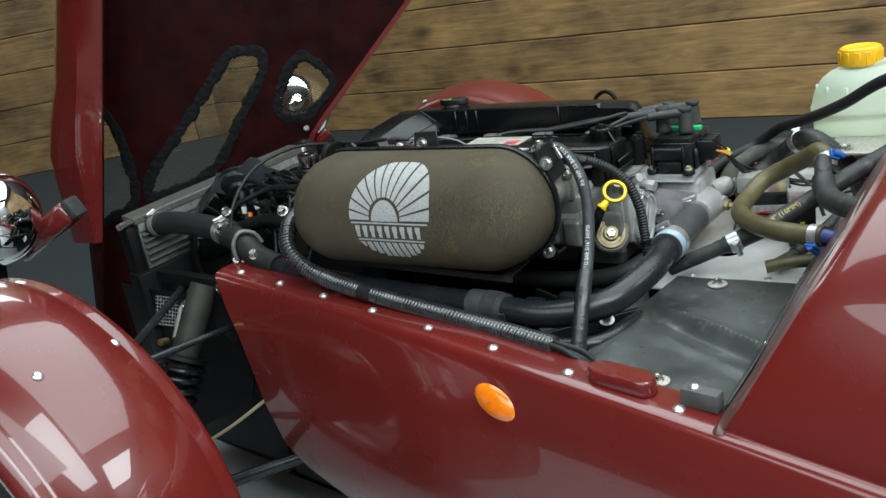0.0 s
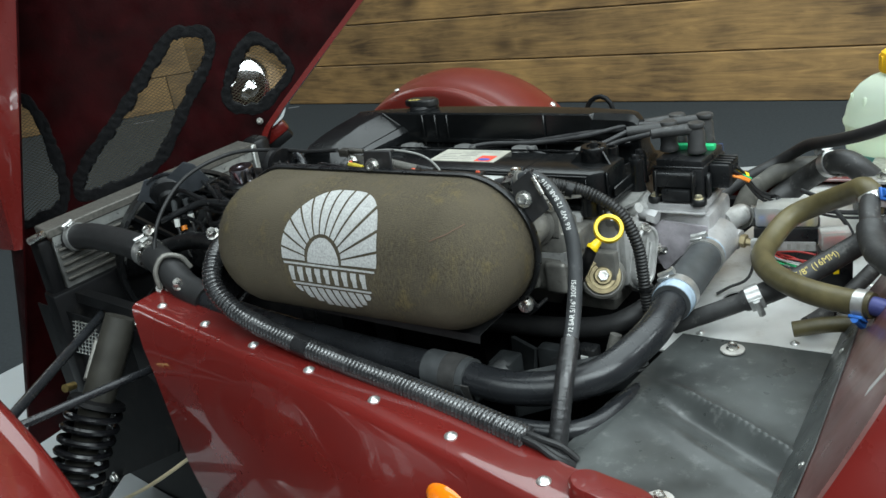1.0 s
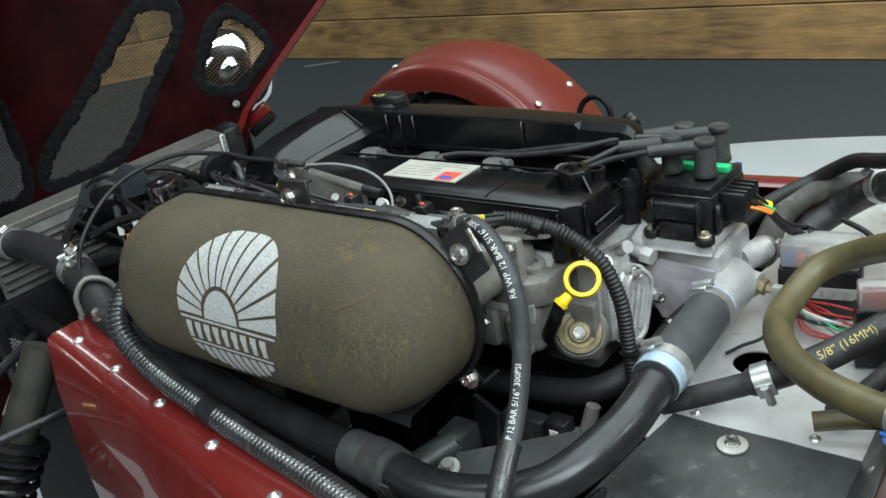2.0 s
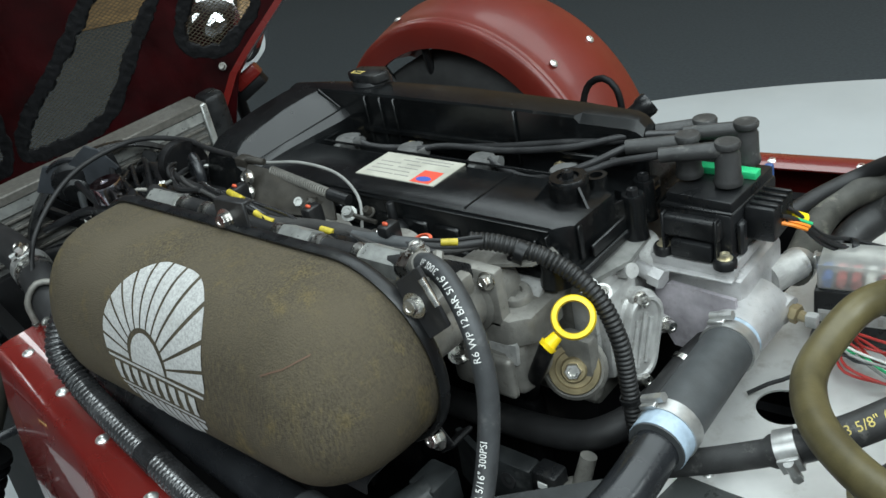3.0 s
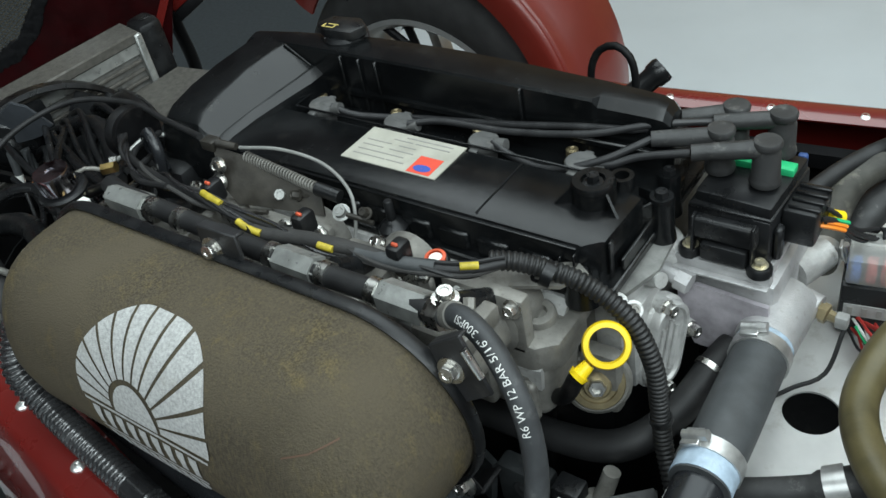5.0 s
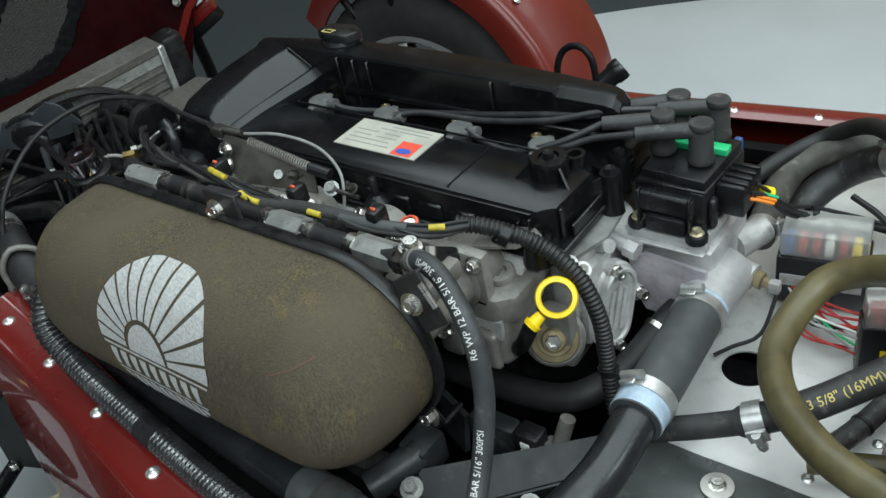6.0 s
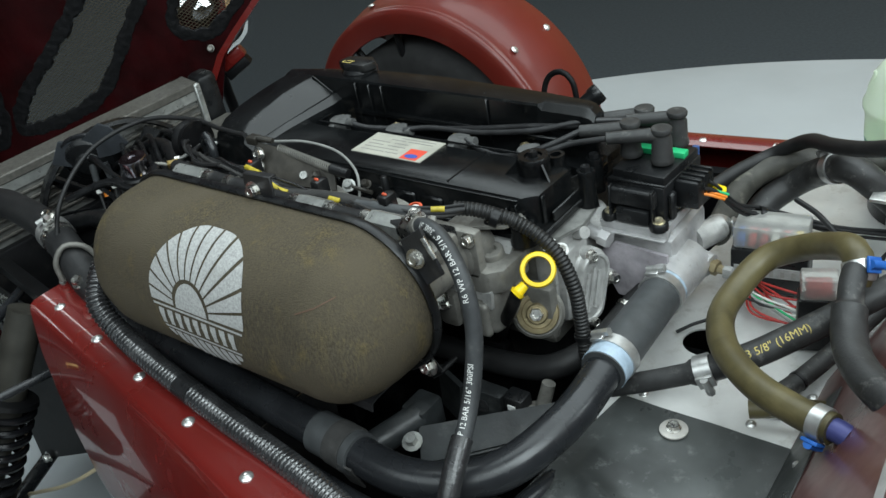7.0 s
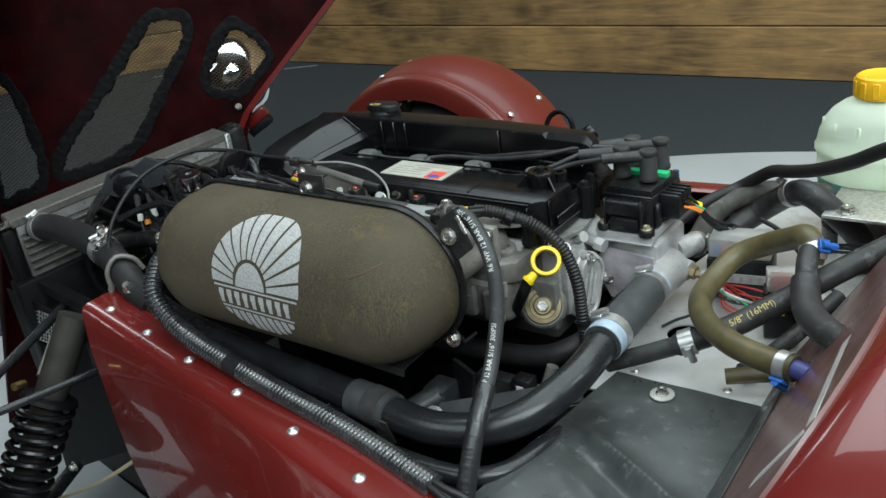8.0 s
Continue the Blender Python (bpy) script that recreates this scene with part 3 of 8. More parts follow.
def sill(x):
    """Where the scuttle meets the side panel, at x."""
    xe = min(x, 0.9)
    return rail_y(xe) - 0.012 - 0.05 * max(0.0, x - 0.9), rail_z(xe) + 0.002


def lift(v):
    """How high the brow stands over the shelf, v from 0 in the middle of the car to 1 at its side."""
    return 0.012 + 0.195 * max(0.0, 1 - min(1.0, v) ** 5) ** 0.8


def face_point(y, f, proud=0.0016):
    """A point on the front face: f runs from the shelf (0) to the brow (1)."""
    h = lift(abs(y - CY) / (CY - sill(FACE_X)[0]))
    return Vector((FACE_X + LEAN * h * f - proud, y, FACE_Z + h * f + 0.6 * proud))


def scuttle_rows(steps):
    rows = []
    for f, back, rise in steps:
        y0, z0 = sill(FACE_X + back)
        row = []
        for i in range(57):
            v = math.sin(math.pi * (i / 56 - 0.5))
            h = lift(abs(v))
            z = FACE_Z + h * f + rise * max(0.0, 1 - abs(v) ** 4) ** 0.5
            if f > 0:
                z += (z0 - FACE_Z - lift(1) * f) * abs(v) ** 8 * min(1.0, f * 2)
            row.append((FACE_X + 0.07 * max(0.0, v) + LEAN * h * min(f, 1.0) + back, CY + v * (CY - y0), z))
        (xa, ya, za), (xb, yb, zb) = row[0], row[-1]
        rows.append([(xa, ya - 0.005, za - 0.007), (xa, ya - 0.003, za - 0.002)] + row + [(xb, yb + 0.003, zb - 0.002), (xb, yb + 0.005, zb - 0.007)])
    return rows


bm = B()
loft(bm, scuttle_rows(((0.97, 0.0, 0), (1.0, 0.003, 0), (1.018, 0.008, 0), (1.03, 0.015, 0.001), (1.04, 0.026, 0.002), (1.05, 0.045, 0.004), (1.055, 0.09, 0.009), (1.06, 0.16, 0.016), (1.06, 0.30, 0.028), (1.06, 0.62, 0.04))))
thicken(bm, 0.003)
part("scuttle", bm, RED, car, "dark red moulded scuttle rising towards the cockpit")
bm = B()
loft(bm, scuttle_rows(((-0.35, 0, 0), (0.0, 0, 0), (0.25, 0, 0), (0.5, 0, 0), (0.75, 0, 0), (0.90, 0, 0), (0.97, 0.0, 0))))
thicken(bm, 0.003)
part("scuttle_face", bm, RED_FACE, car, "dusty red front face of the scuttle, reflections tinted in brown")


FAR_AXLE, FAR_WHEEL = (-0.280, 0.340), (-0.285, 0.553, 0.279)


def wing(sign, parent):
    """A cycle wing: an arched shell with a moulded ridge and a deep skirt towards the engine."""
    if sign < 0:
        R, W, ax, az, yc = 0.334, 0.115, AXLE_X, AXLE_Z, CY - TRACK
        sec = [(-W + 0.004, -0.030), (-W, -0.024), (-W - 0.001, -0.012), (-W + 0.004, -0.003), (-W + 0.014, 0.002), (-W + 0.024, 0.0005), (-W + 0.03, 0.003), (-W * 0.6, 0.013), (-W * 0.3, 0.019), (0, 0.021), (W * 0.3, 0.019), (W * 0.6, 0.013),
               (W - 0.03, 0.003), (W - 0.024, 0.0005), (W - 0.014, 0.002), (W - 0.004, -0.003), (W + 0.001, -0.012), (W, -0.024), (W - 0.004, -0.030)]
        lo, hi, mat = -22, 168, RED
    else:
        R, W, (ax, az), yc = 0.2835, 0.0915, FAR_AXLE, 0.5495
        sec = [(-W + 0.004, -0.046), (-W - 0.001, -0.045), (-W - 0.002, -0.030), (-W - 0.001, -0.012), (-W + 0.001, -0.005), (-W + 0.004, -0.0012), (-W + 0.007, -0.0004), (-W + 0.009, -0.0016), (-W + 0.011, -0.0016), (-W + 0.013, 0.0006), (-W + 0.016, 0.0016), (-W + 0.020, 0.001), (-W * 0.62, 0.007), (-W * 0.3, 0.014), (0, 0.0175), (W * 0.3, 0.016), (W * 0.62, 0.009),
               (W - 0.020, 0.004), (W - 0.012, 0.002), (W - 0.004, -0.003), (W, -0.012), (W - 0.001, -0.030)]
        lo, hi, mat = -24, 147, RED_DUSTY_WARM
    rows = []
    n = 64
    for i in range(n + 1):
        a = radians(lo + (hi - lo) * i / n)
        rows.append([(ax + (R + h) * math.cos(a), yc + w, az + (R + h) * math.sin(a)) for w, h in sec])
    bm = B()
    loft(bm, rows)
    thicken(bm, 0.003)
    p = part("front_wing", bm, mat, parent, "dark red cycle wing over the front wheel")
    return p


def wheel(sign, parent):
    c = Vector((AXLE_X, CY - TRACK, AXLE_Z)) if sign < 0 else Vector(FAR_WHEEL)
    w = 0.0925 if sign < 0 else 0.080
    base = part("wheel", lathe(B(), c - Vector((0, 0.045, 0)), (0, 1, 0), [(0, 0), (0.06, 0.0), (0.075, 0.01), (0.075, 0.08), (0.06, 0.09), (0, 0.09)]), CHASSIS, parent)
    k = 1.0 if sign < 0 else 0.98
    prof = [(0.196, -w), (0.210, -w - 0.004), (0.245, -w - 0.006), (0.272 * k, -w + 0.006), (0.281 * k, -w + 0.022), (0.284 * k, 0), (0.281 * k, w - 0.022), (0.272 * k, w - 0.006), (0.245, w + 0.006), (0.210, w + 0.004), (0.196, w)]
    part("tyre", lathe(B(), c, (0, 1, 0), prof, 64), TYRE, base)
    bm = lathe(B(), c, (0, 1, 0), [(0.192, -w), (0.197, -w + 0.002), (0.198, -w - 0.002), (0.190, -w - 0.004), (0.183, -w + 0.004), (0.178, -w + 0.014), (0.172, -0.04), (0.164, 0.0), (0.170, 0.05), (0.180, w - 0.012), (0.196, w - 0.004), (0.192, w)], 64)
    part("rim", bm, RIM, base, "silver alloy wheel rim")
    out = sign
    for k in range(8):
        a = 2 * math.pi * k / 8 + 0.25
        d, t = Vector((math.cos(a), 0, math.sin(a))), Vector((-math.sin(a), 0, math.cos(a)))
        f = Vector((0, out * 1.0, 0))
        bm = B()
        rows = []
        for r, hw, y in ((0.045, 0.020, 0.020), (0.08, 0.013, 0.028), (0.13, 0.012, 0.03), (0.170, 0.020, 0.024)):
            rows.append([c + d * r + t * hw + f * y, c + d * r - t * hw + f * y, c + d * r - t * hw * 0.8 + f * (y - 0.022), c + d * r + t * hw * 0.8 + f * (y - 0.022)])
        loft(bm, rows, True)
        part("spoke", bm, RIM, base)
    bm = lathe(B(), c - Vector((0, sign * 0.055, 0)), (0, 1, 0), [(0.05, -0.006), (0.12, -0.006), (0.122, 0), (0.12, 0.006), (0.05, 0.006)], 48)
    part("brake_disc", bm, BRAKE, base, "rusty brake disc")
    if sign > 0:
        bm = B()
        box(bm, (c.x - 0.01, c.y - 0.105, c.z + 0.07), (c.x + 0.075, c.y - 0.045, c.z + 0.125), 0.012, seg=2)
        part("caliper", bm, BRAKE, base, "rust-brown brake caliper")
    return base


# plain tub and tail that close the body behind the scuttle
bm = B()
box(bm, (1.24, CY - 0.53, 0.14), (1.90, CY + 0.53, 0.16), 0.004)
part("cockpit_floor", bm, CHASSIS, car)
bm = B()
prism_pts = [(1.88, -0.53), (1.90, -0.55), (2.28, -0.52), (2.34, -0.46), (2.34, 0.46), (2.28, 0.52), (1.90, 0.55), (1.88, 0.53)]
lower = [bm.verts.new((x, CY + y, 0.22)) for x, y in prism_pts]
upper = [bm.verts.new((x - 0.03 * (x > 2.2), CY + y * 0.97, 0.66 - 0.05 * (x > 2.2))) for x, y in prism_pts]
bm.faces.new(lower[::-1])
bm.faces.new(upper)
for k in range(8):
    bm.faces.new((lower[k], lower[(k + 1) % 8], upper[(k + 1) % 8], upper[k]))
bmesh.ops.bevel(bm, geom=bm.edges[:], offset=0.03, segments=3, affect="EDGES", profile=0.5)
part("tail", bm, RED, car, "plain dark red tail")

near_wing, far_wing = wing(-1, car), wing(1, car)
wheel(-1, car)
wheel(1, car)
for dx, r in ((-0.026, 0.354), (0.084, 0.3365)):
    for a in (53, 125):
        n = Vector((math.cos(radians(a)), 0, math.sin(radians(a))))
        rivet(near_wing, Vector((AXLE_X, CY - TRACK + dx, AXLE_Z)) + n * r, n, "screw")
for y, h in ((0.492, 0.0095), (0.591, 0.0150)):
    for a in (46, 111):
        n = Vector((math.cos(radians(a)), 0, math.sin(radians(a))))
        rivet(far_wing, Vector((FAR_AXLE[0], y, FAR_AXLE[1])) + n * (0.2835 + h), n, "screw")
# stays that carry the far wing
for a in (100, 128):
    n = Vector((math.cos(radians(a)), 0, math.sin(radians(a))))
    o = Vector((FAR_AXLE[0], 0.475, FAR_AXLE[1]))
    part("stay", sweep(B(), [o + n * 0.276, o + n * 0.20, Vector((-0.30, 0.500, 0.40))], 0.007, 8), CHASSIS, far_wing, "black steel wing stay")


def letters(text, size):
    """Flat lettering in the built-in font, as (points, faces), centred on its height."""
    cu = bpy.data.curves.new("letters", "FONT")
    cu.body, cu.size, cu.align_y, cu.resolution_u = text, size, "CENTER", 2
    ob = bpy.data.objects.new("letters", cu)
    scene.collection.objects.link(ob)
    me = bpy.data.meshes.new_from_object(ob.evaluated_get(bpy.context.evaluated_depsgraph_get()))
    pts, faces = [v.co.copy() for v in me.vertices], [tuple(p.vertices) for p in me.polygons]
    bpy.data.objects.remove(ob)
    bpy.data.curves.remove(cu)
    bpy.data.meshes.remove(me)
    return pts, faces


def print_on(pts, r, start, out, text, size, mat, parent, flip=False):
    """Lettering wrapped round a hose, from start metres along it, on the side that faces out."""
    line = glide(pts, 0.002)
    run = [0.0]
    for a, b in zip(line, line[1:]):
        run.append(run[-1] + (b - a).length)
    vs, fs = letters(text, size)
    flat = B()
    fv = [flat.verts.new(v) for v in vs]
    for f in fs:
        try:
            flat.faces.new([fv[k] for k in f])
        except ValueError:
            pass
    for q in range(-5, 6):
        bmesh.ops.bisect_plane(flat, geom=flat.verts[:] + flat.edges[:] + flat.faces[:], plane_co=(0, q * size * 0.09, 0), plane_no=(0, 1, 0))
    flat.verts.index_update()
    vs, fs = [v.co.copy() for v in flat.verts], [[v.index for v in f.verts] for f in flat.faces]
    flat.free()
    bm, made = B(), []
    for v in vs:
        s = start + (-v.x if flip else v.x)
        i = max(0, min(len(line) - 2, next((k for k, q in enumerate(run) if q > s), len(line) - 1) - 1))
        u = (s - run[i]) / max(1e-6, run[i + 1] - run[i])
        t = (line[min(i + 2, len(line) - 1)] - line[max(i - 1, 0)]).normalized()
        p = line[i].lerp(line[i + 1], u)
        n = (Vector(out) - t * t.dot(Vector(out))).normalized()
        b = t.cross(n) * (-1 if flip else 1)
        a = v.y / r
        made.append(bm.verts.new(p + (r + 0.0005) * (n * math.cos(a) - b * math.sin(a))))
    for f in fs:
        try:
            bm.faces.new([made[k] for k in f])
        except ValueError:
            pass
    return part("print", bm, mat, parent, "faded printed hose marking")


def clamp(pts, at, r, parent, screw=(0, 0, 1), mat=None, cap=None, width=0.011):
    """A worm-drive hose clip: band, raised screw housing, screw."""
    bm = band(pts, at, r + 0.0012, width)
    c = part("hose_clip", bm, mat or CLIP_STEEL, parent, "steel worm-drive hose clip")
    line, gone, mid, t = glide(pts, 0.0015), 0.0, None, None
    for a, b in zip(line, line[1:]):
        gone += (b - a).length
        if gone >= at:
            mid, t = b, (b - a).normalized()
            break
    if mid is None:
        mid, t = line[-1], (line[-1] - line[-2]).normalized()
    n = (Vector(screw) - t * t.dot(Vector(screw))).normalized()
    s = t.cross(n).normalized()
    m = Matrix((s, t, n)).transposed().to_4x4()
    m.translation = mid + n * (r + 0.002)
    bm = B()
    box(bm, (-0.009, -width / 2 - 0.0006, -0.001), (0.005, width / 2 + 0.0006, 0.0020), 0.0006, m, 1)
    cyl(bm, m @ Vector((-0.008, 0, 0.0028)), m @ Vector((0.005, 0, 0.0028)), 0.0036, seg=12)
    cyl(bm, m @ Vector((0.004, 0, 0.0028)), m @ Vector((0.011, 0, 0.0028)), 0.0040, seg=6)
    part("screw_housing", bm, cap or mat or CLIP_STEEL, c)
    return c


# ---- air filter ----
FX, FZ, FL, FH = 0.1237, 0.6213, 0.2026, 0.0777
FY0, FY1 = -0.2467, -0.3434
air_filter = thing("air_filter", "olive oval foam air filter with a worn silver emblem", "air filter", at=(FX, FY0, FZ))


def stadium(hl, r, n=24):
    pts = [(hl + r * math.cos(a), r * math.sin(a)) for a in (-math.pi / 2 + math.pi * i / n for i in range(n + 1))]
    return pts + [(-hl + r * math.cos(a), r * math.sin(a)) for a in (math.pi / 2 + math.pi * i / n for i in range(n + 1))]


def swell(d):
    return FY0 + (FY1 - FY0) * max(0.0, 1 - min(1.0, d) ** 3.05) ** (1 / 3.05)


def sag(d, dz):
    """How far the upper half of the face leans back."""
    return 0.012 * max(0.0, min(1.0, (dz + 0.012) / FH)) * (1 - min(1.0, d) ** 6)


def face_y(dx, dz):
    d = math.hypot(max(0.0, abs(dx) - (FL - FH)), dz) / FH
    return swell(d) + sag(d, dz)


bm = B()
rows = []
STEPS = [0.02, 0.2, 0.35, 0.48, 0.58, 0.66, 0.73, 0.79, 0.84, 0.88, 0.915, 0.942, 0.963, 0.978, 0.988, 0.995, 0.999, 1.0]
for d in STEPS:
    rows.append([(FX + x, swell(d) + sag(d, z) + 0.0008 * noise.noise(Vector((x * 45, z * 45, 3))) * (1 - d ** 6), FZ + z + 0.0008 * noise.noise(Vector((x * 30, z * 30, 8)))) for x, z in stadium(FL - FH, max(FH * d, 0.002), 32)])
rows.append([(FX + x, FY0 + 0.004, FZ + z) for x, z in stadium(FL - FH, FH, 32)])
R = loft(bm, rows, True)
bm.faces.new(R[0])
part("foam", bm, FOAM, air_filter)
bm = B()
rows = [[(FX + x, y, FZ + z) for x, z in stadium(FL - FH + 0.002, FH + e)] for e, y in ((0.0, FY0 - 0.002), (0.0028, FY0 - 0.003), (0.0040, FY0 - 0.001), (0.0042, FY0 + 0.005), (0.0030, FY0 + 0.007), (-0.05, FY0 + 0.007))]
R = loft(bm, rows, True)
bm.faces.new(R[-1])
part("backplate", bm, BLACK, air_filter, "black rimmed back plate")
# folded black tray under the foam
bm = B()
loft(bm, [[(x, y, z + 0.010 * (0.274 - x) / 0.30) for x in (-0.025, 0.05, 0.125, 0.2, 0.274)] for y, z in ((-0.240, 0.5395), (-0.286, 0.5385), (-0.291, 0.5370), (-0.293, 0.5290))])
thicken(bm, 0.0015)
part("tray", bm, TAB_BLACK, air_filter, "folded black plate under the foam")

# emblem: a half sun with rays inside an oval outline, all as print on the foam
SUN, OVAL, AX, AZ = (0.0013, 0.0067), (0.0083, 0.0142), 0.0670, 0.0603


def oval_half(z, side=-1):
    """Half the emblem's width at a height: round on one side, straight with round corners on the other."""
    q = min(1.0, abs(z - OVAL[1]) / AZ)
    e = 2.1 if side < 0 else 4.6
    return AX * (1 - q ** e) ** (1 / e) - (0.28 * max(0.0, OVAL[1] - z) if side > 0 else 0.0)


def emblem_reach(a):
    """How far the emblem's outline lies from the sun's middle at an angle."""
    lo, hi = 0.0, 0.12
    for _ in range(24):
        r = (lo + hi) / 2
        x, z = SUN[0] + r * math.cos(a) - OVAL[0], SUN[1] + r * math.sin(a)
        if abs(z - OVAL[1]) < AZ and abs(x) < oval_half(z, x):
            lo = r
        else:
            hi = r
    return lo


def printed(rows, name, parent, lift=0.0009):
    bm = B()
    loft(bm, [[Vector((FX - 0.0042 + x, face_y(x - 0.0042, z) - lift, FZ + z)) for x, z in row] for row in rows])
    return part(name, bm, EMBLEM, parent, smooth=0)


rows = [[(SUN[0] + 0.0225 * f * math.cos(math.pi * j / 16), SUN[1] - 0.001 + 0.0280 * f * math.sin(math.pi * j / 16)) for j in range(17)] for f in (0.02, 0.35, 0.7, 1.0)]
emblem = printed(rows, "emblem", air_filter)
tagged(emblem, "worn silver printed half sun emblem")
for k in range(13):
    a0, a1 = math.pi * (k + 0.075) / 13, math.pi * (k + 0.925) / 13
    rows = []
    for i in range(13):
        f = i / 12
        row = []
        for j in range(5):
            a = a0 + (a1 - a0) * j / 4
            g = 0.02 * (0.5 - j / 4) * (1 - f)
            inner = 0.0255 + 0.0055 * math.sin(a)
            r = inner + (emblem_reach(a + g) - inner) * f
            row.append((SUN[0] + r * math.cos(a + g), SUN[1] - 0.0005 + r * math.sin(a + g)))
        rows.append(row)
    printed(rows, "ray", emblem)
for z0, z1 in ((0.0042, 0.0020), (-0.0188, -0.0212)):
    printed([[(OVAL[0] - oval_half(z) + 0.001 + (oval_half(z) + oval_half(z, 1) - 0.002) * q / 12, z) for q in range(13)] for z in (z0, z1)], "line", emblem)
for j in range(9):
    x0 = -0.0500 + 0.0126 * j
    printed([[(x0 + 0.002 * (z < -0.01), z), (x0 + 0.0078, z)] for z in (-0.0005, -0.006, -0.011, -0.0165)], "bar", emblem)
for j in range(11):
    x0 = -0.056 + 0.0108 * j
    rows = []
    for i in range(7):
        z = -0.0232 - 0.0215 * i / 6
        sx = x0 + 0.0011 * i
        a, b = max(sx, OVAL[0] - oval_half(z)), min(sx + 0.0082, OVAL[0] + oval_half(z, 1))
        if b - a > 0.0012:
            rows.append([(a, z), (b, z)])
    if len(rows) > 1:
        printed(rows, "stroke", emblem)
# a torn seam in the skin
bm = B()
loft(bm, [[Vector((FX + x, face_y(x, z + w) - 0.0014, FZ + z + w)) for w in (-0.0005, 0.0005)] for x, z in ((0.136, 0.0400), (0.145, 0.0435), (0.153, 0.0460), (0.161, 0.0500), (0.167, 0.0525))])
part("seam", bm, material("brown_dried_glue", (0.10, 0.055, 0.035), 0.7), air_filter, "thin brown split in the foam")


def filter_bracket(at, width, drop, turn):
    m = Matrix.Translation(at) @ pose(0, 0, 0, 0, turn, 0)
    bm = B()
    box(bm, (-width, -0.004, -drop), (width, 0.0, 0.013), 0.0025, m, 1)
    box(bm, (-width, -0.004, 0.009), (width, 0.020, 0.013), 0.0015, m, 1)
    p = part("bracket", bm, CHASSIS, air_filter, "black steel fixing tab")
    bm = B()
    bolt(bm, m @ Vector((0, -0.004, 0.0)), (0, -1, 0.25), 0.0058, 0.006, 1.7)
    part("bolt", bm, STEEL, p)


def filter_tab(corners, at, y=-0.2435):
    """A folded steel tab standing over the rim, with its bolt."""
    bm = B()
    sheet(bm, [Vector((x, y, z)) for x, z in corners], 0.003, (0, -1, 0))
    (x0, z0), (x1, z1) = corners[0], corners[1]
    sheet(bm, [Vector((x0, y + 0.001, z0)), Vector((x1, y + 0.001, z1)), Vector((x1, y + 0.009, z1 - 0.001)), Vector((x0, y + 0.009, z0 - 0.001))], 0.003, (0, 0, 1))
    bmesh.ops.bevel(bm, geom=bm.edges[:], offset=0.0008, segments=1, affect="EDGES")
    p = part("bracket", bm, TAB_BLACK, air_filter, "black steel fixing tab")
    part("washer", lathe(B(), (at[0], y - 0.0005, at[1]), (0.1, -1, 0.15), [(0, 0), (0.0090, 0), (0.0090, 0.0014), (0, 0.0014)], 20), STEEL, p)
    part("bolt", bolt(B(), (at[0], y - 0.001, at[1]), (0.1, -1, 0.25), 0.0056, 0.0050, 1.1), STEEL, p)


filter_tab([(0.122, 0.722), (0.160, 0.724), (0.158, 0.688), (0.116, 0.688)], (0.133, 0.706))
filter_tab([(0.306, 0.690), (0.331, 0.708), (0.347, 0.667), (0.318, 0.644)], (0.321, 0.677))
part("stud", cyl(B(), (0.335, -0.2465, 0.702), (0.344, -0.2465, 0.684), 0.0024, seg=10), STEEL, air_filter, "bright steel stud")
filter_bracket((0.306, -0.238, 0.556), 0.010, 0.012, 140)

# ---- engine ----
engine = thing("engine", "four-cylinder engine with black cam cover and grimy aluminium castings", "engine", at=(0.12, 0, 0.3))
bm = B()
box(bm, (-0.075, -0.080, 0.47), (0.335, 0.125, 0.612), 0.006)
box(bm, (-0.085, -0.100, 0.585), (0.325, -0.07, 0.611), 0.004)
for i in range(4):
    box(bm, (-0.03 + i * 0.091, -0.108, 0.50), (0.03 + i * 0.091, -0.075, 0.60), 0.01)
head = part("cylinder_head", bm, ALLOY_DULL, engine, "grimy cast aluminium cylinder head")
bm = B()
box(bm, (-0.070, -0.075, 0.16), (0.33, 0.12, 0.475), 0.012)
block = part("engine_block", bm, CHASSIS, engine, "dark oily engine block")
for i in range(4):
    part("rib", box(B(), (-0.05 + i * 0.095, -0.095, 0.22), (-0.01 + i * 0.095, -0.0755, 0.46), 0.006), CHASSIS, block)
bm = B()
box(bm, (-0.05, -0.11, 0.10), (0.30, 0.10, 0.17), 0.02)
part("sump", bm, ALLOY_DULL, engine)

# cam cover
def prism(bm, outline, z0, z1, bevel=0.0, seg=2):
    """An upright block with the given plan outline."""
    vs = [bm.verts.new((x, y, z0)) for x, y in outline]
    f = bm.faces.new(vs)
    r = bmesh.ops.extrude_face_region(bm, geom=[f])
    up = [v for v in r["geom"] if isinstance(v, bmesh.types.BMVert)]
    for v in up:
        v.co.z = z1
    if bevel:
        es = [e for e in {e for v in up for e in v.link_edges} if all(v in up for v in e.verts)]
        es += [e for v in up for e in v.link_edges if not all(w in up for w in e.verts)]
        bmesh.ops.bevel(bm, geom=es, offset=bevel, segments=seg, affect="EDGES", profile=0.5)
    return bm


bm = B()
prism(bm, [(-0.085, -0.078), (-0.02, -0.092), (0.322, -0.092), (0.336, -0.080), (0.338, -0.022), (0.300, -0.016), (-0.085, -0.016)], 0.612, 0.6525, 0.006)
prism(bm, [(-0.085, -0.030), (0.338, -0.030), (0.338, 0.050), (-0.085, 0.050)], 0.612, 0.632, 0.002, 1)
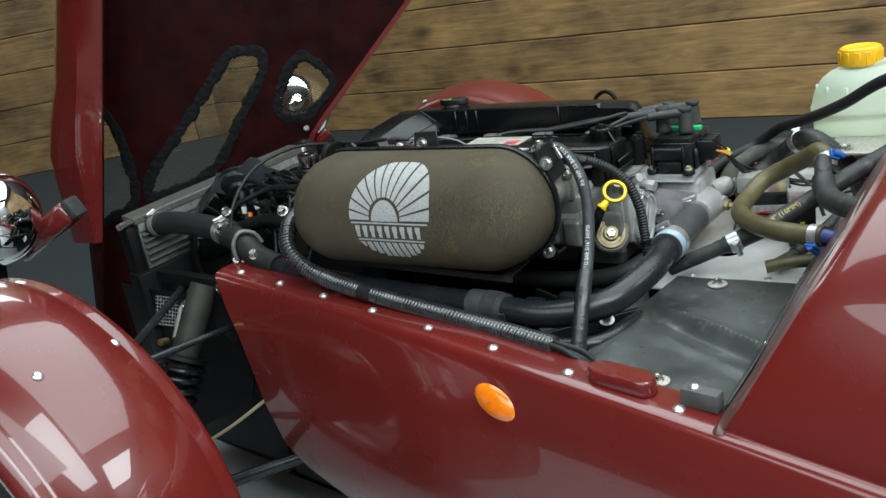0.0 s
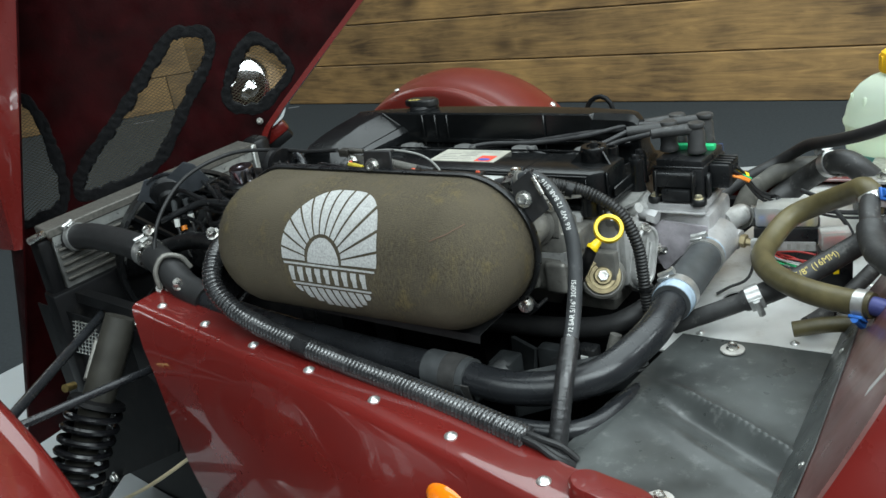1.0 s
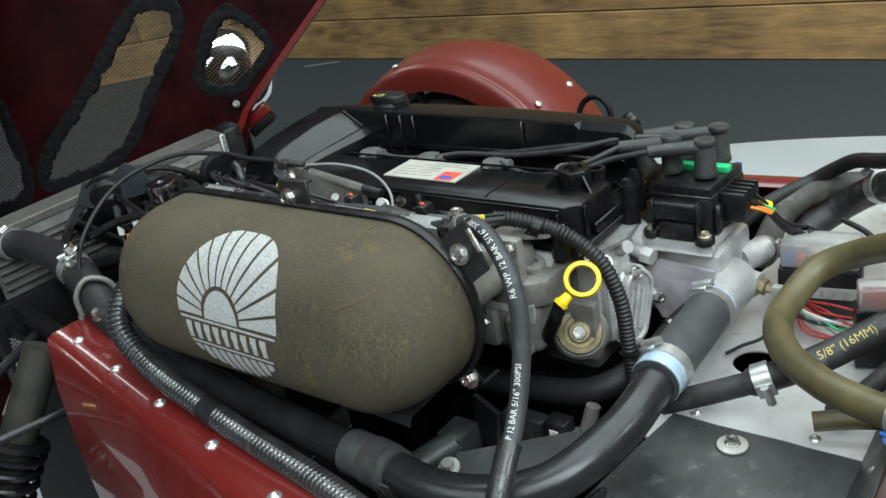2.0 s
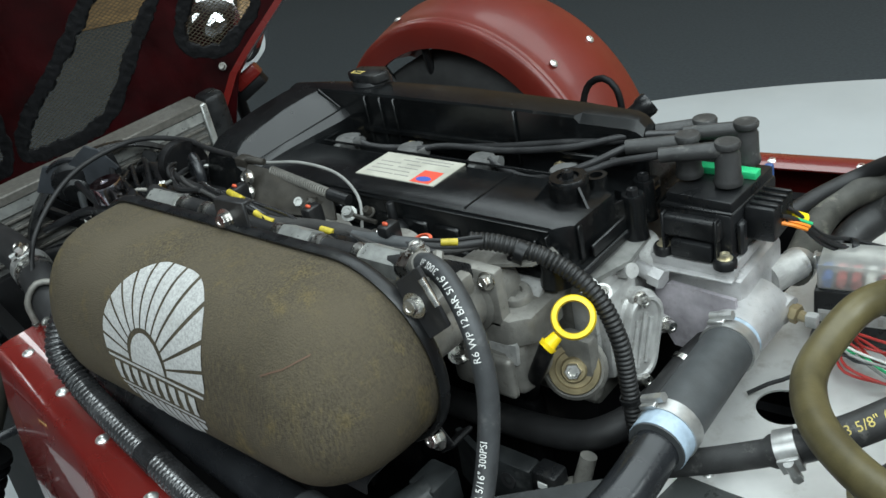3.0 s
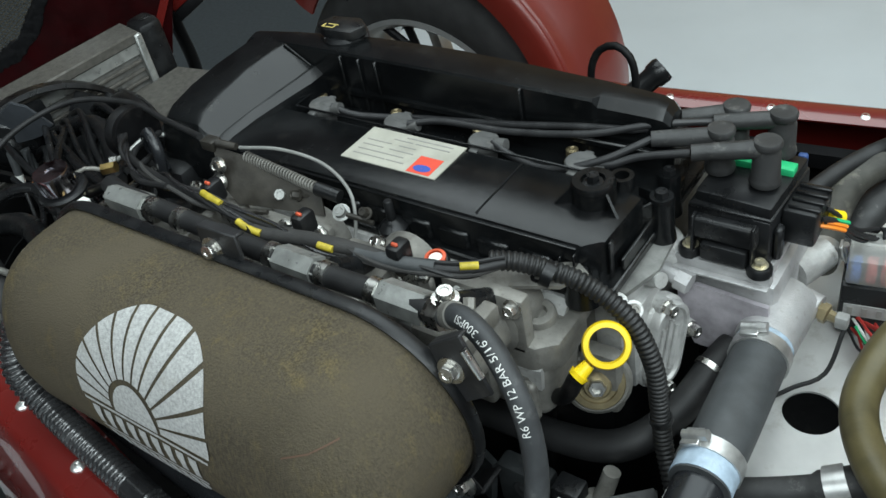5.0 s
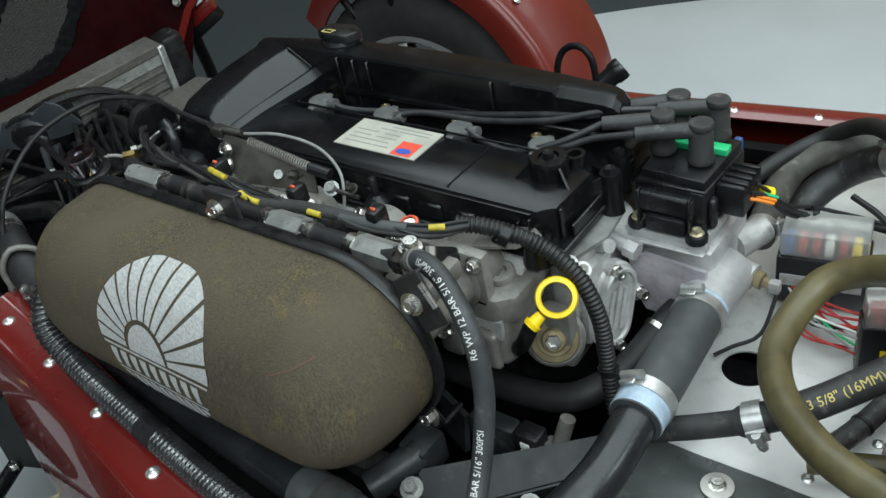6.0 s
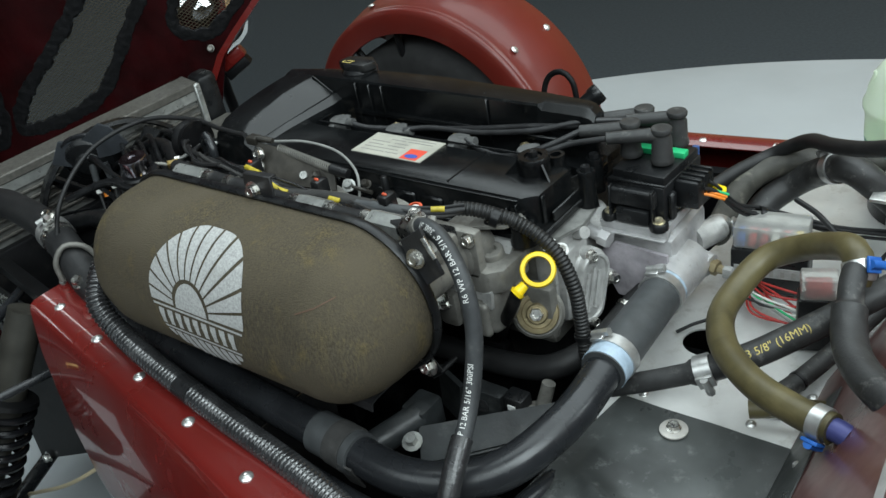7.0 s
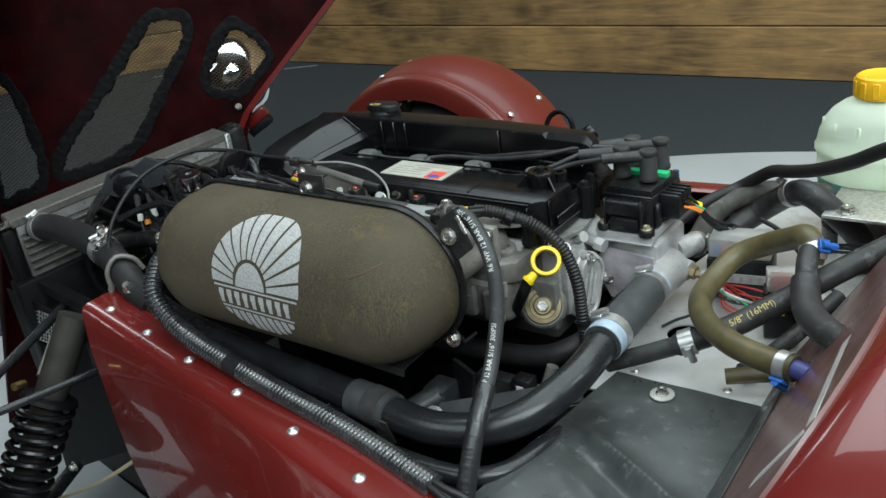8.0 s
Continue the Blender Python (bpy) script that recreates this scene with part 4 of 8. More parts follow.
# flange round the foot
prism(bm, [(-0.09, -0.098), (0.328, -0.101), (0.344, -0.088), (0.345, 0.115), (-0.09, 0.115)], 0.6095, 0.6165, 0.0015, 1)
cover = part("cam_cover", bm, COVER, engine, "black plastic cam cover with moulded ribs", 24)
# far lobe: a tall narrow box with a flat inner wall, bevelled along its rear end
bm = B()
rows = []
for x, y0, y1, zt, b in ((-0.128, 0.034, 0.040, 0.640, 0.002), (-0.122, 0.032, 0.044, 0.682, 0.002), (-0.112, 0.031, 0.050, 0.6895, 0.002), (-0.06, 0.030, 0.058, 0.691, 0.002), (0.03, 0.030, 0.070, 0.691, 0.002), (0.12, 0.030, 0.072, 0.6905, 0.002), (0.20, 0.030, 0.068, 0.690, 0.002), (0.270, 0.030, 0.064, 0.689, 0.002),
                         (0.2735, 0.032, 0.064, 0.6885, 0.007), (0.318, 0.034, 0.062, 0.6865, 0.007), (0.326, 0.036, 0.061, 0.684, 0.007), (0.331, 0.038, 0.060, 0.678, 0.006), (0.333, 0.040, 0.059, 0.664, 0.004), (0.3335, 0.040, 0.059, 0.614, 0.002)):
    rows.append([(x, y0, 0.612), (x, y0, zt - b), (x, y0 + b * 0.9, zt), (x, (y0 + y1) / 2, zt + 0.0012), (x, y1 - 0.004, zt), (x, y1 + 0.002, zt - 0.006), (x, y1 + 0.018, zt - 0.040 if zt > 0.66 else 0.615), (x, y1 + 0.040, 0.612)])
R = loft(bm, rows)
bm.faces.new(R[0])
bm.faces.new(R[-1][::-1])
part("far_lobe", bm, COVER, cover, "", 20)
# front shoulder: a flat-topped ridge falling towards the intake side, its inner face a broad slope down to a small shelf
bm = B()
rows = []
for y, rx, rz, lx, lz in ((0.034, -0.061, 0.6905, -0.030, 0.6725), (0.013, -0.062, 0.690, -0.032, 0.6705), (-0.018, -0.068, 0.6855, -0.041, 0.6655), (-0.050, -0.072, 0.680, -0.049, 0.6605), (-0.078, -0.071, 0.6745, -0.053, 0.6570), (-0.090, -0.069, 0.668, -0.055, 0.6525), (-0.097, -0.067, 0.656, -0.056, 0.646), (-0.100, -0.066, 0.640, -0.056, 0.634), (-0.101, -0.065, 0.613, -0.056, 0.613)):
    rows.append([(rx - 0.060, y - 0.004, 0.606), (rx - 0.058, y - 0.003, rz - 0.030 if rz > 0.65 else 0.608), (rx - 0.052, y - 0.002, rz - 0.008 if rz > 0.62 else 0.610), (rx - 0.043, y - 0.001, rz), (rx - 0.004, y, rz), (rx, y, rz - 0.001), (lx, y + 0.001, lz), (lx + 0.003, y + 0.001, lz - 0.0005), (lx + 0.011, y + 0.001, max(0.613, min(lz - 0.002, 0.6535 + 0.10 * (y + 0.078)))), (lx + 0.014, y + 0.001, 0.612)])
loft(bm, rows)
part("front_shoulder", bm, COVER, cover, "", 20)
part("shoulder_edge", sweep(B(), [Vector((-0.0605, 0.0285, 0.6905)), Vector((-0.0315, 0.0285, 0.6720))], 0.0016, 8), COVER, cover)
# raised lip along the plug trough
part("trough_lip", sweep(B(), [Vector((-0.022, 0.028, 0.6525)), Vector((-0.022, -0.012, 0.6525)), Vector((0.075, -0.0125, 0.6525)), Vector((0.20, -0.0125, 0.6530)), Vector((0.300, -0.0125, 0.6530))], 0.0012, 6), COVER, cover)
# ribs of the far lobe's inner wall
for x in (0.010, 0.032, 0.052, 0.205):
    bm = B()
    box(bm, (x - 0.0016, 0.0265, 0.634), (x + 0.0016, 0.034, 0.6885), 0.0010, None, 1)
    part("rib", bm, COVER, cover)
part("ledge", box(B(), (0.0, 0.026, 0.648), (0.325, 0.032, 0.655), 0.0015, None, 1), COVER, cover)
# skirt pads along the intake side
for i in range(9):
    bm = B()
    x = -0.005 + i * 0.036
    box(bm, (x - 0.014, -0.0955, 0.616), (x + 0.014, -0.089, 0.634), 0.002, None, 1)
    part("pad", bm, COVER, cover)
bm = B()
box(bm, (0.232, -0.088, 0.6520), (0.2335, -0.020, 0.6532), 0, None)
part("moulding_line", bm, COVER, cover)
# posts with bolts
for x, y, zt, r in ((0.306, -0.040, 0.670, 0.0165), (0.322, -0.094, 0.628, 0.0125), (0.345, -0.010, 0.645, 0.0095), (0.062, -0.099, 0.636, 0.009), (0.337, 0.022, 0.642, 0.0090)):
    bm = lathe(B(), (x, y, 0.605), (0, 0, 1), [(r * 1.15, 0), (r, 0.012), (r, zt - 0.605 - 0.006), (r * 1.02, zt - 0.605 - 0.003), (r * 0.92, zt - 0.605), (r * 0.55, zt - 0.605), (r * 0.55, zt - 0.608), (0, zt - 0.608)])
    p = part("bolt_post", bm, COVER, cover)
    bm = B()
    bolt(bm, (x, y, zt - 0.003), (0, 0, 1), 0.0052, 0.006, 1.45)
    part("bolt", bm, BLACK, p)
for dx, dy in ((0.0, 0.019), (0.016, -0.010), (-0.016, -0.010)):
    bm = B()
    a = Vector((0.306, -0.040, 0))
    b = a + Vector((dx, dy, 0)) * 1.6
    sheet(bm, [(a.x, a.y, 0.652), (b.x, b.y, 0.652), (a.x + dx * 0.8, a.y + dy * 0.8, 0.667), (a.x, a.y, 0.668)], 0.002)
    part("web", bm, COVER, cover)
# thin ribs down the corner and a lug with ears behind it
for x, y, z0, z1 in ((0.318, -0.0955, 0.618, 0.646), (0.306, -0.0945, 0.618, 0.640), (0.290, -0.0940, 0.618, 0.632), (0.337, -0.078, 0.618, 0.650)):
    part("rib", box(B(), (x - 0.0009, y - 0.0022, z0), (x + 0.0009, y + 0.004, z1), 0.0006, None, 1), COVER, cover)
for x0, y0, x1, y1 in ((0.333, -0.030, 0.345, -0.014), (0.336, -0.002, 0.347, -0.014), (0.322, 0.000, 0.345, -0.010)):
    part("web", sheet(B(), [(x0, y0, 0.616), (x1, y1, 0.616), (x1, y1, 0.644), (x0, y0, 0.640)], 0.0022), COVER, cover)
part("side_lip", box(B(), (-0.02, -0.0935, 0.6475), (0.318, -0.0905, 0.6490), 0.0006, None, 1), COVER, cover)
part("end_lip", box(B(), (0.3395, -0.070, 0.617), (0.3425, 0.040, 0.629), 0.001, None, 1), COVER, cover)
bm = lathe(B(), (0.318, -0.018, 0.650), (0, 0, 1), [(0.009, 0), (0.009, 0.012), (0.0055, 0.012), (0.0055, 0.004), (0, 0.004)], 16)
part("clip_eye", bm, COVER, cover)
# gold bolts in the valley
for x in (-0.018, 0.074, 0.165, 0.256):
    bm = lathe(B(), (x - 0.002, 0.0215, 0.632), (0, 0, 1), [(0.0075, 0), (0.0075, 0.002), (0.0052, 0.002), (0.0052, 0.013), (0.003, 0.014), (0, 0.012)], 12)
    part("bolt", bm, GOLD_PLATE, cover)
# oil filler cap
oil = part("oil_filler_cap", prism(B(), [(-0.036, 0.054), (-0.018, 0.044), (0.014, 0.046), (0.020, 0.064), (0.004, 0.076), (-0.030, 0.072)], 0.6955, 0.7045, 0.003), BLACK, cover, "black winged oil filler cap")
bm = lathe(B(), (-0.006, 0.060, 0.684), (0, 0, 1), [(0.022, 0), (0.022, 0.009), (0.019, 0.012), (0, 0.012)])
part("neck", bm, BLACK, oil)
for x0, x1, y0, y1 in ((-0.024, -0.010, 0.0485, 0.0497), (-0.024, -0.0228, 0.050, 0.055), (-0.020, -0.008, 0.0545, 0.0556), (-0.011, -0.0098, 0.050, 0.054)):
    part("marking", box(B(), (x0, y0, 0.7045), (x1, y1, 0.7050)), INK_YELLOW, oil, "thin stroke of a yellow oil can symbol")
# label plate
bm = B()
box(bm, (0.079, -0.065, 0.6522), (0.178, -0.0175, 0.6534), 0)
plate = part("label", bm, LABEL_W, cover, "cream paper label with lines of small print")
for i, (x0, x1, y) in enumerate(((0.120, 0.168, -0.0225), (0.110, 0.130, -0.028), (0.133, 0.168, -0.028), (0.086, 0.112, -0.035), (0.120, 0.138, -0.035), (0.086, 0.108, -0.042), (0.115, 0.140, -0.042), (0.086, 0.135, -0.049), (0.086, 0.120, -0.056), (0.122, 0.140, -0.056))):
    bm = B()
    box(bm, (x0, y - 0.0006, 0.6533), (x1, y + 0.0006, 0.6537))
    part("print_line", bm, INK, plate)
bm = B()
box(bm, (0.148, -0.0635, 0.6533), (0.171, -0.041, 0.6537))
part("red_square", bm, LABEL_RED, plate)
bm = B()
rows = [[(0.1595 + 0.0085 * r * math.cos(a * math.pi / 10), -0.0565 + 0.0045 * r * math.sin(a * math.pi / 10), 0.6539) for a in range(20)] for r in (0.05, 1.0)]
loft(bm, rows, True)
part("blue_oval", bm, LABEL_BLUE, plate)
# lifting eye and breather stub on the far side
bm = sweep(B(), glide([(0.228, 0.108, 0.640), (0.228, 0.110, 0.668), (0.236, 0.112, 0.685), (0.251, 0.112, 0.691), (0.264, 0.111, 0.683), (0.269, 0.110, 0.664), (0.268, 0.108, 0.640)]), 0.0034, 10)
part("lifting_eye", bm, CHASSIS, engine, "bent black steel lifting eye")
bm = lathe(B(), (0.250, 0.120, 0.630), (0.55, 0.62, 0.50), [(0.010, 0), (0.010, 0.034), (0.0115, 0.036), (0.012, 0.044), (0.011, 0.047), (0.008, 0.047), (0.007, 0.034), (0, 0.034)])
part("breather_stub", bm, BLACK, engine, "black breather outlet")

bm = B()
rows = []
for i in range(26):
    x = -0.04 + i * 0.0142
    dip = 0.006 * abs(math.sin(math.pi * (x + 0.045) / 0.091)) ** 0.5
    rows.append([(x, -0.094, 0.609), (x, -0.103, 0.608), (x, -0.108, 0.604 - dip * 0.4), (x, -0.137, 0.586 - dip), (x, -0.150, 0.580 - dip), (x, -0.152, 0.560)])
loft(bm, rows)
thicken(bm, 0.004)
part("intake_face", bm, ALLOY_CAST, engine, "sloping cast aluminium intake face")

# throttle bodies between head and filter
for i in range(4):
    x = 0.000 + i * 0.091
    bm = lathe(B(), (x, -0.228, 0.615), (0, 1, -0.06), [(0.027, 0), (0.027, 0.012), (0.0245, 0.014), (0.0235, 0.075), (0.028, 0.077), (0.028, 0.115), (0, 0.115)])
    box(bm, (x - 0.034, -0.150, 0.590), (x + 0.034, -0.138, 0.642), 0.003)
    box(bm, (x - 0.020, -0.205, 0.630), (x + 0.024, -0.160, 0.648), 0.004)
    tb = part("throttle_body", bm, ALLOY_DULL, engine, "cast aluminium throttle body")
    part("bolt", bolt(B(), (x + 0.026, -0.150, 0.634), (0, -1, 0.2), 0.005, 0.005), STEEL, tb)
    part("bolt", bolt(B(), (x - 0.026, -0.150, 0.600), (0, -1, 0.2), 0.005, 0.005), STEEL, tb)
    bm = cyl(B(), (x + 0.006, -0.196, 0.670), (x + 0.006, -0.130, 0.622), 0.0075, 0.0075, 16)
    inj = part("injector", bm, BLACK, tb, "black fuel injector")
mani = part("intake_flange", prism(B(), [(0.262, -0.140), (0.272, -0.150), (0.312, -0.150), (0.326, -0.138), (0.326, -0.096), (0.262, -0.096)], 0.576, 0.600, 0.005), ALLOY_DULL, engine, "cast aluminium intake flange")
bm = B()
box(bm, (0.246, -0.152, 0.522), (0.318, -0.092, 0.578), 0.014, seg=3)
box(bm, (0.252, -0.160, 0.530), (0.276, -0.146, 0.570), 0.005)
box(bm, (0.284, -0.158, 0.526), (0.312, -0.148, 0.566), 0.006, seg=3)
part("runner", bm, ALLOY_DULL, mani)
part("boss", lathe(B(), (0.300, -0.120, 0.598), (0.1, -0.25, 1), [(0.013, 0), (0.0125, 0.009), (0.011, 0.011), (0.006, 0.011), (0.005, 0.006), (0, 0.006)], 20), ALLOY_DULL, mani)
for p in ((0.281, -0.124, 0.600), (0.262, -0.158, 0.560)):
    part("nut", bolt(B(), p, (0.2, -0.5, 1), 0.007, 0.007, 1.5), STEEL, mani)
bm = B()
prism(bm, [(0.285, -0.132), (0.318, -0.118), (0.330, -0.098), (0.318, -0.090), (0.280, -0.108)], 0.632, 0.635, 0)
lug = part("loom_bracket", bm, ALLOY_DULL, engine, "small drilled steel bracket")
for p in ((0.300, -0.116), (0.318, -0.104)):
    part("hole_ring", lathe(B(), (p[0], p[1], 0.6345), (0, 0, 1), [(0.0055, 0), (0.0055, 0.0012), (0.003, 0.0012), (0.003, -0.002), (0, -0.002)], 14), CHASSIS, lug)

# throttle linkage: grey plate, spring, cable
link = part("linkage_plate", sheet(B(), [(-0.012, -0.122, 0.679), (0.012, -0.140, 0.650), (0.030, -0.146, 0.645), (0.104, -0.122, 0.636), (0.100, -0.116, 0.652), (0.040, -0.118, 0.672)], 0.002), OILY_STEEL, engine, "grey steel throttle linkage plate")
for p in ((0.009, -0.136, 0.672), (0.008, -0.140, 0.658)):
    part("bolt", bolt(B(), p, (0.2, -1, 0.4), 0.0052, 0.005), STEEL, link)
coilpts = []
a, b = Vector((0.022, -0.1165, 0.6715)), Vector((0.098, -0.1165, 0.6590))
for i in range(26 * 12):
    u = i / (26 * 12)
    w = 2 * math.pi * 26 * u
    coilpts.append(a.lerp(b, u) + Vector((0, 0.0042 * math.cos(w), 0.0042 * math.sin(w))))
part("spring", sweep(B(), coilpts, 0.0009, 5), ALLOY_DULL, link, "thin coil return spring")
part("spring_end", cyl(B(), b, b + Vector((0.022, 0.002, -0.004)), 0.0055), BLACK, link)
part("cable_ferrule", cyl(B(), (-0.004, -0.121, 0.682), (0.014, -0.117, 0.680), 0.0040, 0.0030), OILY_STEEL, link, "dull cable ferrule")
part("anchor_block", box(B(), (-0.022, -0.126, 0.674), (-0.006, -0.114, 0.684), 0.002), OILY_STEEL, link)
part("cable", tube([(0.018, -0.117, 0.680), (0.055, -0.105, 0.679), (0.095, -0.100, 0.671), (0.122, -0.105, 0.655), (0.132, -0.116, 0.636), (0.133, -0.125, 0.618)], 0.0015, 8), GREY_CABLE, link, "grey sheathed throttle cable")
part("lever", box(B(), (0.090, -0.150, 0.626), (0.124, -0.130, 0.640), 0.006), ALLOY_DULL, link)
for p in ((0.087, -0.150, 0.640), (0.100, -0.152, 0.636), (0.120, -0.146, 0.640)):
    part("bolt", bolt(B(), p, (0.3, -0.8, 0.6), 0.0055, 0.006, 1.3), STEEL, link)
stud = part("stud", lathe(B(), (0.157, -0.101, 0.605), (0, 0, 1), [(0.0125, 0), (0.0125, 0.022), (0.009, 0.026), (0.006, 0.028), (0.004, 0.029), (0.0036, 0.046), (0.0028, 0.047), (0, 0.047)], 16), BLACK, engine, "threaded stud in a black boss")

# small fixings and linkage rods between the throttle bodies
rnd = random.Random(3)
for i in range(14):
    x = -0.03 + 0.022 * i + rnd.uniform(-0.006, 0.006)
    p = Vector((x, rnd.uniform(-0.158, -0.118), rnd.uniform(0.632, 0.652)))
    ax = Vector((rnd.uniform(-0.4, 0.4), -0.6, rnd.uniform(0.3, 1)))
    part("bolt", bolt(B(), p, ax, rnd.uniform(0.0035, 0.0055), 0.006, 1.35), (STEEL, ALLOY_SATIN, OILY_STEEL)[i % 3], engine)
    if i % 2:
        part("rod", cyl(B(), p, p + Vector((0.028, rnd.uniform(-0.012, 0.012), rnd.uniform(-0.008, 0.008))), 0.0022, seg=8), OILY_STEEL, engine)
    if i % 3 == 0:
        part("stay", box(B(), p - Vector((0.008, 0.003, 0.014)), p + Vector((0.006, 0.003, -0.001)), 0.002, None, 1), ALLOY_DULL, engine)

# fuel rail on top of the throttle bodies
RAIL = [(-0.060, -0.196, 0.675), (-0.03, -0.203, 0.678), (0.05, -0.206, 0.677), (0.15, -0.208, 0.674), (0.24, -0.208, 0.675), (0.288, -0.210, 0.679)]
fuel_rail = thing("fuel_rail", "fuel rail of aluminium blocks joined by short black hoses", "fuel rail", at=(0.12, -0.207, 0.675))
part("rail_hose", tube(RAIL, 0.0082, 16), RUBBER, fuel_rail)
for x0, x1, z in ((-0.036, 0.004, 0.677), (0.149, 0.184, 0.6735), (0.243, 0.278, 0.6755)):
    bm = B()
    cyl(bm, (x0, -0.2075, z), (x1, -0.2075, z), 0.0118, seg=6)
    cyl(bm, (x0 - 0.006, -0.2075, z), (x1 + 0.006, -0.2075, z), 0.0092, seg=6)
    blk = part("rail_block", bm, ALLOY_SATIN, fuel_rail, "machined aluminium rail block")
for x, z in ((0.012, 0.6775), (0.045, 0.677), (0.142, 0.674), (0.192, 0.6737), (0.236, 0.675)):
    part("hose_clip", cyl(B(), (x - 0.004, -0.2075, z), (x + 0.004, -0.2077, z), 0.0098), STEEL, fuel_rail)
bm = B()
cyl(bm, (0.284, -0.210, 0.678), (0.296, -0.212, 0.681), 0.0105, seg=6)
bolt(bm, (0.292, -0.205, 0.688), (0.1, 0, 1), 0.006, 0.006)
part("end_union", bm, STEEL, fuel_rail, "hexagonal steel union")

# wiring along the rail
harness = thing("wiring_harness", "black wiring harness with yellow sleeves along the intake", "wiring", at=(0.12, -0.17, 0.67))
TRUNK = [(-0.16, -0.115, 0.655), (-0.10, -0.150, 0.668), (-0.03, -0.172, 0.675), (0.06, -0.183, 0.678), (0.12, -0.178, 0.668), (0.17, -0.172, 0.662), (0.22, -0.165, 0.660), (0.262, -0.150, 0.656), (0.282, -0.128, 0.652)]
part("trunk", tube(TRUNK, 0.0034, 12), RUBBER, harness)
# loose strands that wind round the trunk
path = glide(TRUNK, 0.004)
for k in range(6):
    a0, r, pace = 1.05 * k, 0.0036 + 0.0006 * (k % 3), 0.10 + 0.018 * ((k * 5) % 4)
    lo, hi = ((0, len(path)), (len(path) // 4, len(path)), (0, len(path) * 3 // 4))[k % 3]
    pts = []
    for j in range(lo, hi):
        d = (path[min(j + 1, len(path) - 1)] - path[max(j - 1, 0)]).normalized()
        n = d.cross(Vector((0, 0, 1))).normalized()
        a = a0 + pace * j + 0.5 * math.sin(0.21 * j + k)
        w = r * (1 + 0.35 * math.sin(0.13 * j + 2 * k))
        pts.append(path[j] + n * (w * math.cos(a)) + d.cross(n) * (w * math.sin(a)))
    part("strand", sweep(B(), pts, 0.0016 + 0.0003 * (k % 2), 8), (RUBBER, TAPE, BRAIDED)[k % 3], harness)
part("smooth_sleeve", tube([(0.186, -0.171, 0.6625), (0.205, -0.168, 0.6615), (0.226, -0.164, 0.660), (0.244, -0.157, 0.658)], 0.0056, 14), HOSE_GREY, harness, "dark grey smooth sleeve")
for at in (0.105, 0.235, 0.330):
    part("cable_tie", band(TRUNK, at, 0.0060, 0.0035), BLACK, harness)
for pts in ([(0.043, -0.181, 0.684), (0.053, -0.183, 0.684), (0.066, -0.184, 0.682)], [(0.088, -0.190, 0.676), (0.098, -0.191, 0.673), (0.109, -0.189, 0.670)], [(0.158, -0.180, 0.668), (0.170, -0.178, 0.666)], [(0.262, -0.152, 0.661), (0.272, -0.144, 0.659)]):
    part("sleeve", tube(pts, 0.0028, 12), SLEEVE_YELLOW, harness, "yellow plastic sleeve")
part("branch", tube([(0.06, -0.178, 0.672), (0.10, -0.186, 0.667), (0.14, -0.178, 0.667), (0.18, -0.170, 0.664), (0.215, -0.166, 0.661)], lambda u, s: 0.0048 + 0.0010 * math.sin(3.14 * u) + (0.0003 if (s / 0.004) % 1 < 0.5 else 0), 12), TAPE, harness, "cloth tape wrapping")
for x, y, z in ((0.034, -0.165, 0.663), (0.126, -0.160, 0.655), (0.217, -0.160, 0.655)):
    plug = part("injector_plug", box(B(), (x - 0.006, y - 0.009, z), (x + 0.006, y + 0.008, z + 0.019), 0.003), BLACK, harness)
    part("clip", box(B(), (x - 0.002, y - 0.005, z + 0.0185), (x + 0.0035, y - 0.0025, z + 0.0215), 0.0008, None, 1), CLIP_RED, plug, "small orange-red clip")
cap = part("sensor", lathe(B(), (0.232, -0.140, 0.622), (0.05, -0.1, 1), [(0.010, 0), (0.010, 0.026), (0.0085, 0.028), (0, 0.029)]), BLACK, harness, "black sensor body")
part("collar", lathe(B(), (0.2335, -0.143, 0.6505), (0.05, -0.1, 1), [(0.0055, 0), (0.0075, 0.0), (0.0078, 0.003), (0.0055, 0.0035)]), CLIP_RED, cap, "orange-red ring")
part("spot", lathe(B(), (0.2335, -0.143, 0.650), (0.05, -0.1, 1), [(0, 0), (0.0054, 0.0), (0.005, 0.0025), (0, 0.003)]), WHITE_PL, cap)
for pts in ([(-0.10, -0.13, 0.652), (-0.07, -0.165, 0.664), (-0.02, -0.17, 0.668), (0.03, -0.168, 0.667)], [(-0.12, -0.10, 0.655), (-0.105, -0.14, 0.662), (-0.05, -0.178, 0.672), (0.0, -0.183, 0.680)], [(0.0, -0.16, 0.655), (0.05, -0.165, 0.652), (0.10, -0.165, 0.650), (0.16, -0.17, 0.655)]):
    part("wire", tube(pts, 0.0028, 8), RUBBER, harness)
LOOMPTS = [(0.270, -0.130, 0.652), (0.292, -0.118, 0.647), (0.328, -0.107, 0.634), (0.362, -0.104, 0.610), (0.380, -0.106, 0.574), (0.385, -0.108, 0.535), (0.390, -0.113, 0.500), (0.405, -0.130, 0.470)]
loom = thing("corrugated_sleeve", "black corrugated wiring sleeve bending down behind the engine", "sleeve")
part("sleeve", ribbed(LOOMPTS, 0.0074, 0.0040, 0.0015), MATT_SLEEVE, loom, "", 100)
part("clip", lathe(B(), (0.308, -0.1145, 0.640), (1, 0.15, -0.4), [(0.0078, -0.004), (0.0096, -0.004), (0.0096, 0.004), (0.0078, 0.004)], 16), BLACK, loom)
